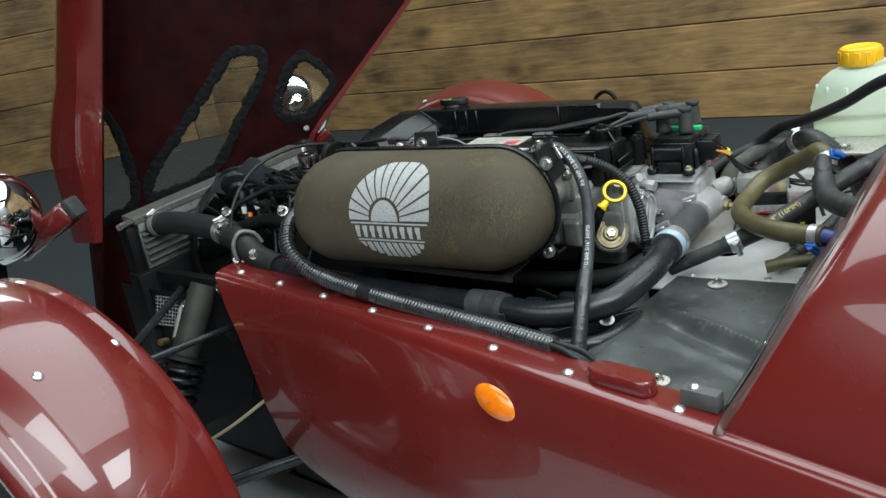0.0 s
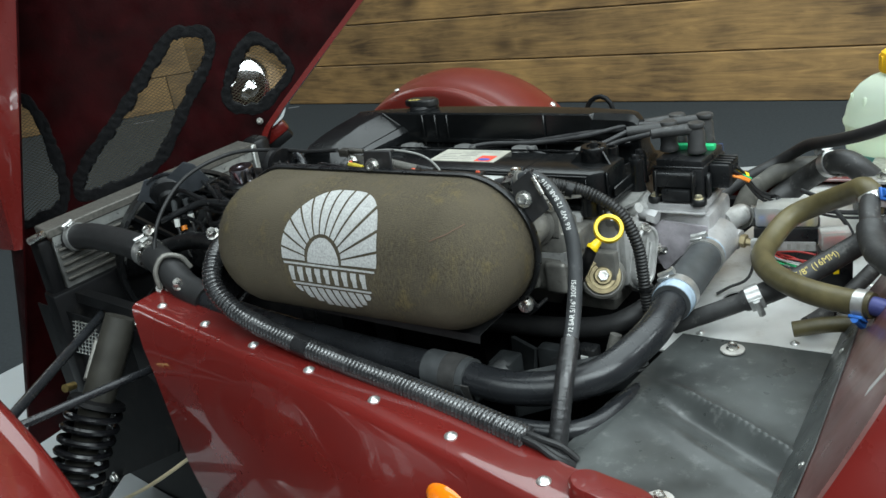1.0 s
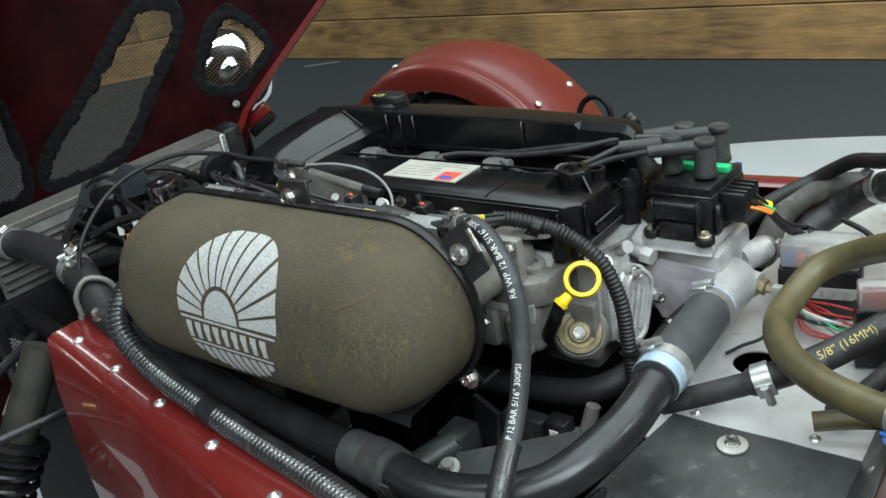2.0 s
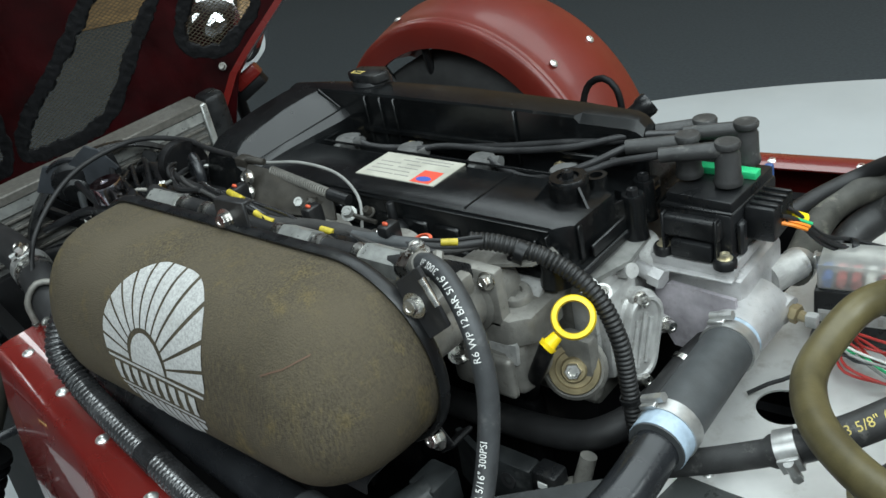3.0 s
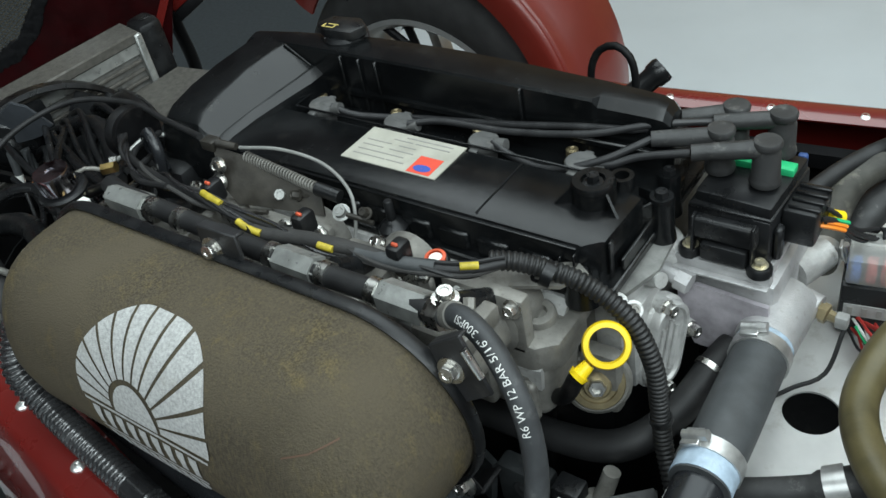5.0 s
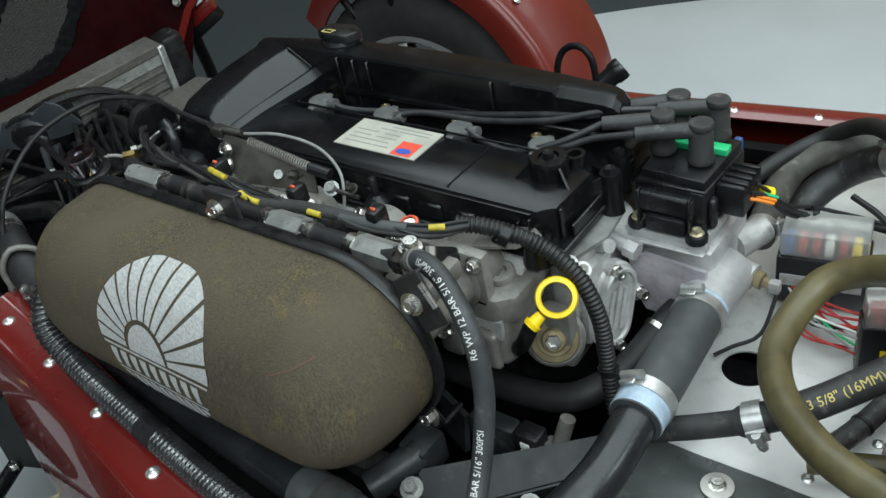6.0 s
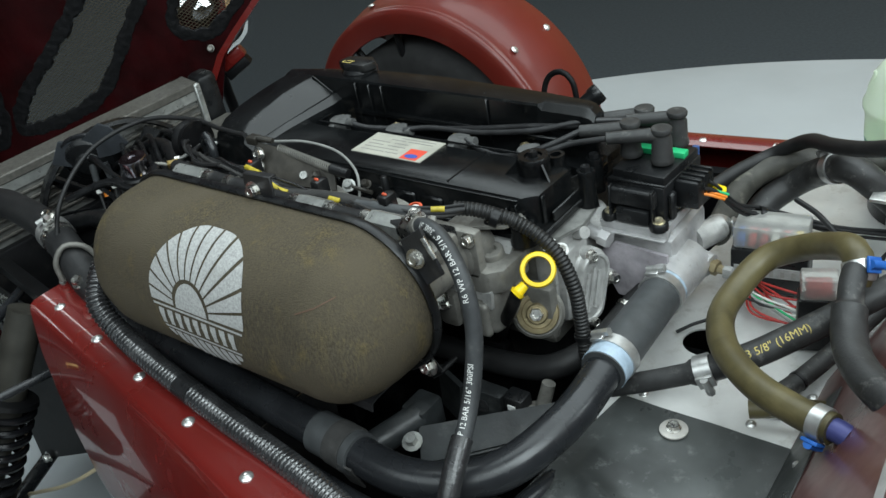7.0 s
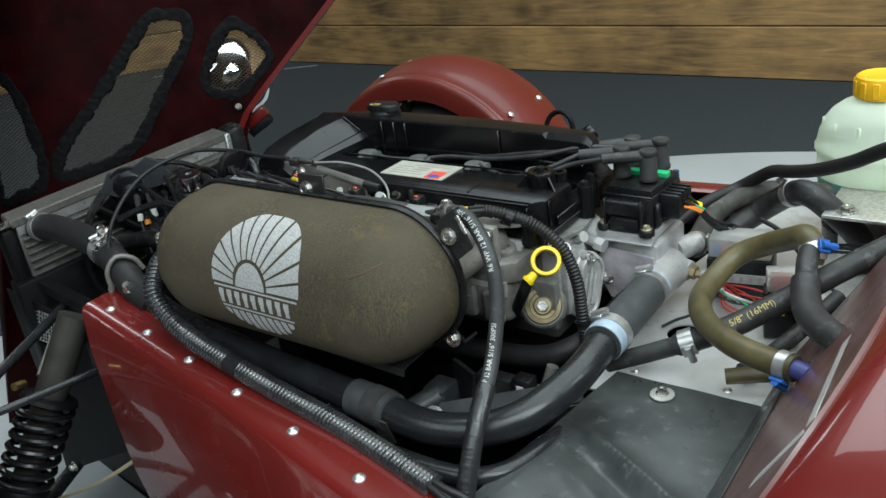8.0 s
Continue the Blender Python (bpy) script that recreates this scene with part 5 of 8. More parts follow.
part("cable_tie", lathe(B(), (0.3868, -0.1095, 0.522), (0.15, 0, -1), [(0.0078, -0.002), (0.0090, -0.002), (0.0090, 0.002), (0.0078, 0.002)], 16), BLACK, loom)

# dipstick
dip = thing("dipstick", "yellow plastic ring handle of the oil dipstick", "dipstick", at=(0.35, -0.13, 0.59))
axis = Vector((0.42, -0.66, 0.62)).normalized()
m = Matrix.Translation((0.355, -0.125, 0.600)) @ frame_on(axis)
bm = B()
rr = []
for k in range(40):
    a = k * math.pi / 20
    c = Vector((math.cos(a), math.sin(a), 0))
    rr.append([m @ (c * r + Vector((0, 0, h))) for r, h in ((0.0126, -0.0042), (0.0160, -0.0040), (0.0171, -0.0015), (0.0171, 0.0015), (0.0160, 0.0040), (0.0126, 0.0042), (0.0119, 0.0015), (0.0119, -0.0015))])
rr.append(rr[0])
loft(bm, rr, True)
bmesh.ops.remove_doubles(bm, verts=bm.verts[:], dist=0.00005)
part("ring", bm, YELLOW, dip)
h0, h1 = Vector((0.3475, -0.1375, 0.5895)), Vector((0.3435, -0.144, 0.5845))
bm = B()
cyl(bm, h0, h1, 0.0045, 0.0056)
cyl(bm, h1, h1 + (h1 - h0) * 0.45, 0.0074, 0.0066)
part("grip", bm, YELLOW, dip)
part("guide_tube", tube([(0.3425, -0.146, 0.583), (0.332, -0.148, 0.560), (0.300, -0.120, 0.515), (0.270, -0.090, 0.470)], 0.0065, 12), CHASSIS, dip, "black dipstick tube")

# gold-washered bolt on its bracket
mount = part("mount_casting", box(B(), (0.318, -0.104, 0.497), (0.350, -0.088, 0.560), 0.006), ALLOY_DULL, engine, "cast aluminium mounting")
axis = Vector((0.42, -0.78, 0.46)).normalized()
c = Vector((0.336, -0.110, 0.533))
part("plate", lathe(B(), c - axis * 0.014, axis, [(0.0, 0), (0.026, 0), (0.027, 0.003), (0.024, 0.006), (0, 0.006)], 30), ALLOY_DULL, mount)
part("washer", lathe(B(), c - axis * 0.008, axis, [(0.0216, 0), (0.0216, 0.003), (0.0207, 0.0042), (0.0160, 0.0045), (0.0152, 0.0032), (0.0115, 0.0032), (0, 0.0032)], 36), GOLD_PLATE, mount, "gold passivated stepped washer")
part("washer", lathe(B(), c - axis * 0.004, axis, [(0.0108, 0), (0.0108, 0.004), (0.0095, 0.0055), (0, 0.0055)], 28), GOLD_PLATE, mount)
part("bolt", lathe(B(), c + axis * 0.001, axis, [(0.0070, 0), (0.0070, 0.006), (0.0062, 0.0072), (0.0038, 0.0072), (0.0034, 0.004), (0, 0.004)], 6), STEEL, mount)

# thermostat housing under the coil
bm = B()
box(bm, (0.352, 0.000, 0.500), (0.430, 0.085, 0.574), 0.008)
therm = part("thermostat_housing", bm, ALLOY, engine, "cast aluminium thermostat housing")
part("outlet_neck", cyl(B(), (0.426, 0.036, 0.530), (0.429, -0.018, 0.5305), 0.027, 0.0228, 24), ALLOY, therm)
part("sensor_boss", cyl(B(), (0.42, 0.045, 0.532), (0.452, 0.040, 0.527), 0.0125, 0.0125, 16), ALLOY, therm)
part("hose_stub", cyl(B(), (0.425, 0.06, 0.540), (0.440, 0.094, 0.540), 0.0145, 0.0135, 18), ALLOY_CAST, therm)
part("round_boss", lathe(B(), (0.332, -0.004, 0.577), (0.56, 0.83, 0), [(0.017, 0), (0.019, 0.002), (0.019, 0.024), (0.0165, 0.026), (0.0155, 0.024), (0, 0.024)], 24), ALLOY_CAST, therm)
fold = B()
for lo, hi in (((0.352, 0.004, 0.578), (0.424, 0.080, 0.588)), ((0.352, -0.004, 0.5765), (0.426, 0.0045, 0.5870)), ((0.352, -0.010, 0.5760), (0.426, -0.0035, 0.5785))):
    box(fold, lo, hi, 0.0012)
part("coil_bracket", fold, ALLOY, therm, "bright folded aluminium coil bracket")
part("sensor", lathe(B(), (0.451, 0.0403, 0.527), (1, -0.15, -0.1), [(0.007, 0), (0.007, 0.004), (0.0085, 0.004), (0.0085, 0.009), (0.005, 0.010), (0.004, 0.017), (0, 0.017)], 6), GOLD_PLATE, therm, "brass temperature sensor")
part("spade", box(B(), (0.466, 0.033, 0.519), (0.476, 0.042, 0.531), 0.002), LABEL_GREY, therm)
bm = B()
cyl(bm, (0.345, -0.014, 0.578), (0.364, -0.017, 0.574), 0.0068)
cyl(bm, (0.360, -0.0165, 0.5748), (0.371, -0.018, 0.573), 0.0088, seg=6)
part("stub", bm, ALLOY, therm)
part("side_plate", sheet(B(), [(0.357, -0.006, 0.556), (0.372, -0.006, 0.566), (0.428, -0.006, 0.562), (0.430, -0.006, 0.530), (0.404, -0.006, 0.500), (0.372, -0.006, 0.502), (0.360, -0.006, 0.524)], 0.004), ALLOY_LILAC, therm, "lilac-grey cast side plate")
# end casting with a ribbed dark top, cast lugs and an oval bolted cover
bm = B()
box(bm, (0.322, -0.085, 0.500), (0.346, 0.02, 0.597), 0.006)
box(bm, (0.340, -0.080, 0.505), (0.354, -0.030, 0.585), 0.006)
for p, q, r in (((0.336, -0.076, 0.586), (0.343, -0.084, 0.600), 0.0088), ((0.346, -0.076, 0.585), (0.3560, -0.084, 0.598), 0.0078), ((0.345, -0.040, 0.590), (0.360, -0.046, 0.596), 0.0070)):
    cyl(bm, p, q, r, r * 0.9, 16)
casting = part("end_casting", bm, ALLOY_CAST, engine, "cast aluminium end cover")
part("bolt", bolt(B(), (0.3560, -0.0845, 0.5985), (0.6, -0.45, 0.7), 0.0040, 0.004, 1.15), ALLOY_DULL, casting)
top = part("ribbed_top", sheet(B(), [(0.326, -0.073, 0.602), (0.346, -0.077, 0.5995), (0.357, -0.043, 0.5995), (0.354, -0.004, 0.602), (0.330, 0.004, 0.604)], 0.004, (0, 0, -1)), ALLOY_DARK, casting, "dark grey finely ribbed casting")
for k in range(9):
    y = -0.070 + 0.0082 * k
    part("rib", box(B(), (0.329, y, 0.6000), (0.346 + 0.0010 * k, y + 0.0022, 0.6040), 0.0008, None, 1), ALLOY_DARK, top)
axis = Vector((1, -0.35, 0.10)).normalized()
up = Vector((0.002, 0.027, 0.071))
up = (up - axis * up.dot(axis)).normalized()
across = axis.cross(up)
c = Vector((0.3655, -0.0515, 0.5355))
bm = B()
rows = []
for k, h in ((1.10, -0.014), (1.12, -0.006), (1.00, -0.004), (0.98, 0.0025), (0.92, 0.004), (0.80, 0.004), (0.74, 0.0015), (0.05, 0.0008)):
    rows.append([c + up * (x * (0.45 + 0.55 * k)) + across * (y * k) + axis * h for x, y in ((x, y) for x, y in stadium(0.0195, 0.0185, 12))])
R = loft(bm, rows, True)
bm.faces.new(R[-1])
oval = part("oval_cover", bm, ALLOY_CAST, casting, "oval cast cover with a raised rim")
for dx in (-0.006, 0.001, 0.008):
    q0, q1 = c + across * dx - up * (0.027 - abs(dx)) + axis * 0.002, c + across * dx + up * (0.024 - abs(dx)) + axis * 0.002
    part("rib", sweep(B(), [q0, q1], 0.0021, 8), ALLOY_CAST, oval)
for p in ((0.3745, -0.0270, 0.5350), (0.3665, -0.0590, 0.4990), (0.3640, -0.0465, 0.5700)):
    p = Vector(p)
    lug = part("lug", cyl(B(), p - axis * 0.016, p, 0.0082, 0.0074, 16), ALLOY_CAST, oval)
    part("bolt", bolt(B(), p, axis, 0.0056, 0.007, 1.25), STEEL, lug)

# ---- ignition coil and leads ----
coil = thing("ignition_coil", "black ignition coil pack with four rubber-booted towers", "ignition coil", at=(0.39, 0.045, 0.6))
bm = B()
prism(bm, [(0.356, 0.010), (0.420, 0.006), (0.424, 0.086), (0.358, 0.088)], 0.588, 0.628, 0.003)
prism(bm, [(0.360, 0.016), (0.418, 0.012), (0.422, 0.084), (0.362, 0.086)], 0.626, 0.6365, 0.002)
box(bm, (0.372, 0.001, 0.590), (0.410, 0.010, 0.620), 0.002)
body = part("body", bm, BLACK, coil)
part("worn_face", box(B(), (0.364, -0.0030, 0.6060), (0.413, 0.008, 0.6250), 0.0035, None, 3), BLACK, body, "rubbed bulging face")
part("lower_cover", box(B(), (0.372, -0.0060, 0.5890), (0.408, 0.006, 0.6050), 0.0030, None, 2), BLACK, body)
for lx in (0.3655, 0.4105):
    part("side_ridge", box(B(), (lx - 0.0012, -0.0040, 0.590), (lx + 0.0012, 0.004, 0.627), 0.0006, None, 1), BLACK, body)
part("side_rib", box(B(), (0.4205, 0.012, 0.590), (0.4265, 0.022, 0.620), 0.002, None, 1), BLACK, body)
part("top_lip", box(B(), (0.358, 0.008, 0.6265), (0.420, 0.0105, 0.6300), 0.001, None, 1), BLACK, body)
for p in ((0.362, 0.004), (0.4165, 0.0)):
    ear = part("ear", lathe(B(), (p[0], p[1], 0.586), (0, 0, 1), [(0.0095, 0), (0.0095, 0.006), (0.008, 0.008), (0, 0.008)], 16), BLACK, coil)
    part("bolt", bolt(B(), (p[0], p[1], 0.593), (0, 0, 1), 0.0046, 0.0035, 1.4), PALE_GOLD, ear)
bm = B()
box(bm, (0.362, 0.055, 0.6360), (0.4195, 0.066, 0.6425), 0.001)
part("green_base", bm, GREEN_PL, coil, "green plastic tower base")
conn = part("connector", box(B(), (0.421, 0.026, 0.598), (0.446, 0.066, 0.628), 0.003), BLACK, coil, "black multi-pin connector")
for i in range(4):
    part("rib", box(B(), (0.424, 0.030 + i * 0.009, 0.627), (0.447, 0.033 + i * 0.009, 0.6305), 0.0008, None, 1), BLACK, conn)
part("blue_terminal", box(B(), (0.412, 0.088, 0.614), (0.4195, 0.094, 0.634), 0.002), BLUE_DULL, coil, "blue terminal cover")

TOWERS = [((0.367, 0.078), (-0.036, -0.018)), ((0.402, 0.079), (-0.046, -0.018)), ((0.368, 0.044), (-0.046, -0.020)), ((0.404, 0.039), (-0.048, -0.022))]
LEADS = [[(0.013, 0.000, 0.652), (0.04, 0.004, 0.645), (0.10, 0.020, 0.644), (0.19, 0.024, 0.654), (0.26, 0.028, 0.664), (0.305, 0.032, 0.668), (0.321, 0.045, 0.669)],
         [(0.104, -0.001, 0.652), (0.135, 0.010, 0.654), (0.20, 0.014, 0.655), (0.27, 0.020, 0.664), (0.315, 0.036, 0.672), (0.340, 0.050, 0.671)],
         [(0.192, 0.000, 0.652), (0.215, -0.006, 0.646), (0.250, -0.010, 0.645), (0.29, 0.0, 0.656)],
         [(0.286, 0.000, 0.652), (0.300, 0.002, 0.654), (0.318, 0.010, 0.660)]]
for i in range(4):
    (tx, ty), (dx, dy) = TOWERS[i]
    lead = thing("spark_plug_lead", "grey-black spark plug lead with a moulded boot", "plug lead", "spark plug leads", at=(0.091 * i, 0, 0.65))
    px_ = 0.091 * i
    bm = lathe(B(), (px_, 0, 0.630), (0.05, 0, 1), [(0.0105, 0), (0.0105, 0.012), (0.0118, 0.014), (0.0134, 0.018), (0.0132, 0.0215), (0.0122, 0.0228), (0.006, 0.0230), (0, 0.0230)], 24)
    cyl(bm, (px_, 0, 0.647), (px_ + 0.022, 0.002, 0.650), 0.0066, 0.0052)
    for s in (-1, 1):
        box(bm, (px_ - 0.004, s * 0.0135 - 0.004, 0.648), (px_ + 0.004, s * 0.0135 + 0.004, 0.651), 0.001, None, 1)
    part("plug_cap", bm, PLUG_GREY, lead, "dusty rubber plug cap")
    end = Vector((tx + dx, ty + dy, 0.6680))
    part("cable", tube(LEADS[i] + [tuple(end)], 0.0031, 10), LEAD_BLACK, lead)
    bm = lathe(B(), (tx, ty, 0.6395), (0, 0, 1), [(0.0112, 0), (0.0117, 0.002), (0.0112, 0.005), (0.0104, 0.007), (0.0100, 0.026), (0.0088, 0.0285), (0.0088, 0.0305), (0.0104, 0.032), (0.0107, 0.0350), (0.0096, 0.0368), (0.004, 0.0373), (0, 0.0366)], 24)
    cyl(bm, (tx, ty, 0.6690), (end.x, end.y, 0.6680), 0.0074, 0.0062, 18)
    part("boot", bm, DUSTY_RUBBER, lead, "dusty black rubber boot")


# ---- hoses and pipes of the engine bay ----
PIPE = [(-0.215, -0.275, 0.528), (-0.10, -0.292, 0.512), (0.05, -0.305, 0.507), (0.24, -0.320, 0.506), (0.335, -0.322, 0.503), (0.400, -0.288, 0.508), (0.431, -0.222, 0.523), (0.4355, -0.150, 0.5335)]
pipe = thing("coolant_pipe", "satin black steel coolant pipe curving along the engine", "pipe", at=(0.1, -0.3, 0.5))
part("tube", tube(PIPE, 0.0174, 24), PAINTED, pipe)
part("rubber_joint", band(PIPE, 0.470, 0.0205, 0.055), HOSE_GREY, pipe, "dark rubber joining sleeve")
part("tape", band(PIPE, 0.478, 0.0216, 0.022), TAPE, pipe, "band of grey fabric tape")
part("tape_tail", sheet(B(), [(0.262, -0.341, 0.508), (0.286, -0.342, 0.508), (0.283, -0.330, 0.474), (0.262, -0.328, 0.470)], 0.002), TAPE, pipe, "loose tail of tape")
TOPHOSE = [(0.4355, -0.160, 0.5335), (0.4340, -0.10, 0.5340), (0.4305, -0.03, 0.5315), (0.4290, -0.008, 0.5305)]
top_hose = thing("coolant_hose", "short dark grey silicone hose with pale blue ends", "hose", at=(0.43, -0.08, 0.54))
part("hose", tube(TOPHOSE, 0.0212, 26), HOSE_GREY, top_hose)
for at in (0.0095, 0.145):
    part("blue_end", band(TOPHOSE, at, 0.0218, 0.020), HOSE_BLUE, top_hose, "pale blue silicone hose end")
clamp(TOPHOSE, 0.022, 0.0218, top_hose, (-0.5, 0, 1), CLIP_STEEL, None, 0.014)
clamp(TOPHOSE, 0.131, 0.0218, top_hose, (-0.3, 0, 1), CLIP_STEEL, None, 0.014)

LOWPIPE = [(0.20, -0.345, 0.478), (0.30, -0.352, 0.477), (0.375, -0.345, 0.475), (0.410, -0.318, 0.474), (0.424, -0.265, 0.474), (0.428, -0.20, 0.458)]
low = thing("heater_pipe", "thin black pipe running below the coolant pipe", "pipe", at=(0.35, -0.34, 0.478))
part("tube", tube(LOWPIPE, 0.0105, 16), PAINTED, low)
INNER = [(0.10, -0.118, 0.452), (0.25, -0.118, 0.457), (0.33, -0.118, 0.468), (0.365, -0.105, 0.480), (0.385, -0.070, 0.490), (0.396, -0.035, 0.505), (0.404, -0.010, 0.512)]
inner = thing("water_rail", "satin black water rail beside the block", "pipe", at=(0.25, -0.118, 0.45))
part("tube", tube(INNER, 0.0132, 20), RUBBER, inner)
part("hose_clip", band(INNER, 0.352, 0.0144, 0.005), STEEL, inner)
part("hose_clip", band(INNER, 0.362, 0.0144, 0.003), STEEL, inner)

# front hose to the radiator
FRONT = [(-0.530, -0.232, 0.560), (-0.470, -0.230, 0.566), (-0.390, -0.236, 0.566), (-0.320, -0.247, 0.562), (-0.262, -0.262, 0.550), (-0.215, -0.275, 0.530), (-0.16, -0.285, 0.520)]
front_hose = thing("radiator_hose", "black rubber radiator hose with steel clips", "hose", at=(-0.4, -0.24, 0.56))
part("hose", tube(FRONT, 0.0205, 20), RUBBER, front_hose)
clamp(FRONT, 0.218, 0.0215, front_hose, (0.3, -0.3, 1), width=0.018)
part("steel_joint", band(FRONT, 0.232, 0.0222, 0.016), STEEL, front_hose, "bare steel joining tube")
clamp(FRONT, 0.020, 0.0215, front_hose, (0.0, -0.3, 1))
bm = sweep(B(), glide([(-0.250, -0.290, 0.530), (-0.252, -0.288, 0.555), (-0.248, -0.272, 0.571), (-0.236, -0.254, 0.564), (-0.230, -0.246, 0.545)]), 0.0036, 10)
part("p_clip", bm, ALLOY_DULL, front_hose, "bent steel P-clip")

# big corrugated cable sleeve along the panel's edge
SLEEVE = [(-0.118, -0.262, 0.604), (-0.100, -0.302, 0.598), (-0.080, -0.332, 0.575), (-0.048, -0.337, 0.547), (0.0, -0.342, 0.533), (0.05, -0.347, 0.525), (0.10, -0.352, 0.519), (0.15, -0.357, 0.514), (0.20, -0.361, 0.509), (0.25, -0.366, 0.504), (0.30, -0.374, 0.501), (0.35, -0.384, 0.499), (0.378, -0.390, 0.498)]
sleeve = thing("cable_sleeve", "glossy black corrugated cable sleeve lying along the panel edge", "sleeve", at=(0.1, -0.37, 0.52))
part("sleeve", ribbed(SLEEVE, 0.0126, 0.0054, 0.0026, 18), SCUFFED, sleeve, "", 100)
part("tape_wrap", band(SLEEVE, 0.255, 0.0128, 0.024), LOOM, sleeve)
for k, (dy, dz) in enumerate(((0, 0), (0.004, 0.004), (-0.004, 0.003), (0.0, -0.004))):
    part("wire", tube([(0.365, -0.388 + dy, 0.498 + dz), (0.392, -0.394 + dy, 0.497 + dz), (0.412, -0.394 + dy * 2, 0.490 + dz), (0.425, -0.388 + dy, 0.478 + dz)], 0.0034, 8), RUBBER, sleeve)

# fuel hose with white print
VHOSE = [(0.292, -0.212, 0.680), (0.312, -0.216, 0.690), (0.338, -0.226, 0.686), (0.362, -0.238, 0.660), (0.374, -0.250, 0.625), (0.379, -0.268, 0.588), (0.384, -0.290, 0.563), (0.389, -0.312, 0.550), (0.394, -0.335, 0.533), (0.397, -0.356, 0.506), (0.399, -0.376, 0.474)]
vhose = thing("fuel_hose", "black printed fuel hose ending in a corrugated sleeve", "hose", at=(0.37, -0.26, 0.6))
part("hose", tube(VHOSE, 0.0074, 18), HOSE_DUST, vhose)
print_on(VHOSE, 0.0074, 0.235, (0.25, -0.75, 0.6), "R6 WP 12 BAR 5/16\" 300PSI", 0.0068, INK_WHITE, vhose, True)
print_on(VHOSE, 0.0074, 0.105, (0.25, -0.75, 0.6), "R6 WP 12 BAR 5/16\" 300PSI", 0.0068, INK_WHITE, vhose, True)
line = glide(VHOSE, 0.0012)
part("sleeve", sweep(B(), line[int(len(line) * 0.66):], lambda u, s: 0.0096 - (0.0003 if (s / 0.0022) % 1 < 0.40 else 0), 20), BRAIDED, vhose, "black corrugated sleeve")
clamp(VHOSE, 0.012, 0.0075, vhose, (0, 1, -1), ALLOY_DULL, None, 0.007)

# olive heater hose loop
LOOP = [(0.611, -0.052, 0.610), (0.612, -0.047, 0.621), (0.603, -0.036, 0.6285), (0.582, -0.013, 0.613), (0.552, 0.004, 0.594), (0.522, -0.001, 0.578), (0.509, -0.032, 0.564), (0.509, -0.074, 0.559), (0.530, -0.118, 0.561), (0.567, -0.152, 0.563), (0.603, -0.168, 0.564), (0.634, -0.178, 0.566)]
LOOP_END = sum((b - a).length for a, b in zip(glide(LOOP), glide(LOOP)[1:]))
loop = thing("heater_hose", "aged olive rubber heater hose bent into a loop", "hose", at=(0.55, -0.08, 0.56))
part("hose", tube(LOOP, 0.0122, 20), HOSE_OLIVE, loop)
clamp(LOOP, 0.012, 0.0126, loop, (1, -0.6, 0.1), None, BLUE_PL, 0.012)
clamp(LOOP, LOOP_END - 0.010, 0.0126, loop, (0.1, -0.7, -0.7), None, BLUE_PL, 0.012)
part("pipe_stub", tube([(0.632, -0.1775, 0.566), (0.639, -0.179, 0.566), (0.646, -0.181, 0.565)], 0.0090, 16), material("blue_purple_anodised_pipe", (0.045, 0.050, 0.16), 0.4, metal=0.2, vary=0.2, scale=50), loop, "blue anodised heater pipe")
RTHREE = [(0.428, -0.136, 0.494), (0.475, -0.128, 0.515), (0.513, -0.116, 0.531), (0.545, -0.096, 0.543), (0.575, -0.072, 0.558), (0.600, -0.050, 0.571), (0.640, -0.012, 0.592), (0.690, 0.034, 0.615)]
r3 = thing("heater_hose", "black rubber heater hose with yellow size marking", "hose", at=(0.55, -0.1, 0.56))
line = glide(RTHREE, 0.004)
run = sum((b - a).length for a, b in zip(line, line[1:]))
part("hose", sweep(B(), line, lambda u, s: 0.0098 if s < 0.082 else 0.0120, 18), DUSTY_RUBBER, r3)
print_on(RTHREE, 0.0120, 0.112, (0.25, -0.62, 0.74), "20 R3 5/8\" (16MM)", 0.0096, INK_YELLOW, r3)
clamp(RTHREE, 0.093, 0.0129, r3, (0.5, -1, -0.2), None, None, 0.014)
ELBOW = [(0.611, -0.050, 0.622), (0.612, -0.066, 0.618), (0.616, -0.084, 0.609), (0.621, -0.103, 0.600), (0.631, -0.127, 0.596), (0.647, -0.149, 0.596), (0.668, -0.168, 0.597), (0.690, -0.182, 0.596)]
elbow = thing("heater_hose", "black rubber elbow hose turning down to the bulkhead", "hose", at=(0.63, -0.1, 0.58))
part("hose", sweep(B(), glide(ELBOW, 0.004), lambda u, s: 0.0102 if s < 0.040 else 0.0136, 18), DUSTY_RUBBER, elbow)
LOWHOSE = [(0.557, -0.085, 0.488), (0.570, -0.057, 0.490), (0.585, -0.019, 0.496), (0.600, 0.020, 0.505), (0.615, 0.06, 0.515)]
low_hose = thing("heater_hose", "black rubber hose lying on the aluminium shelf", "hose", at=(0.58, -0.1, 0.5))
part("hose", tube(LOWHOSE, 0.0088, 14), DUSTY_RUBBER, low_hose)
part("cable_tie", band(LOWHOSE, 0.035, 0.0096, 0.003), BLACK, low_hose)

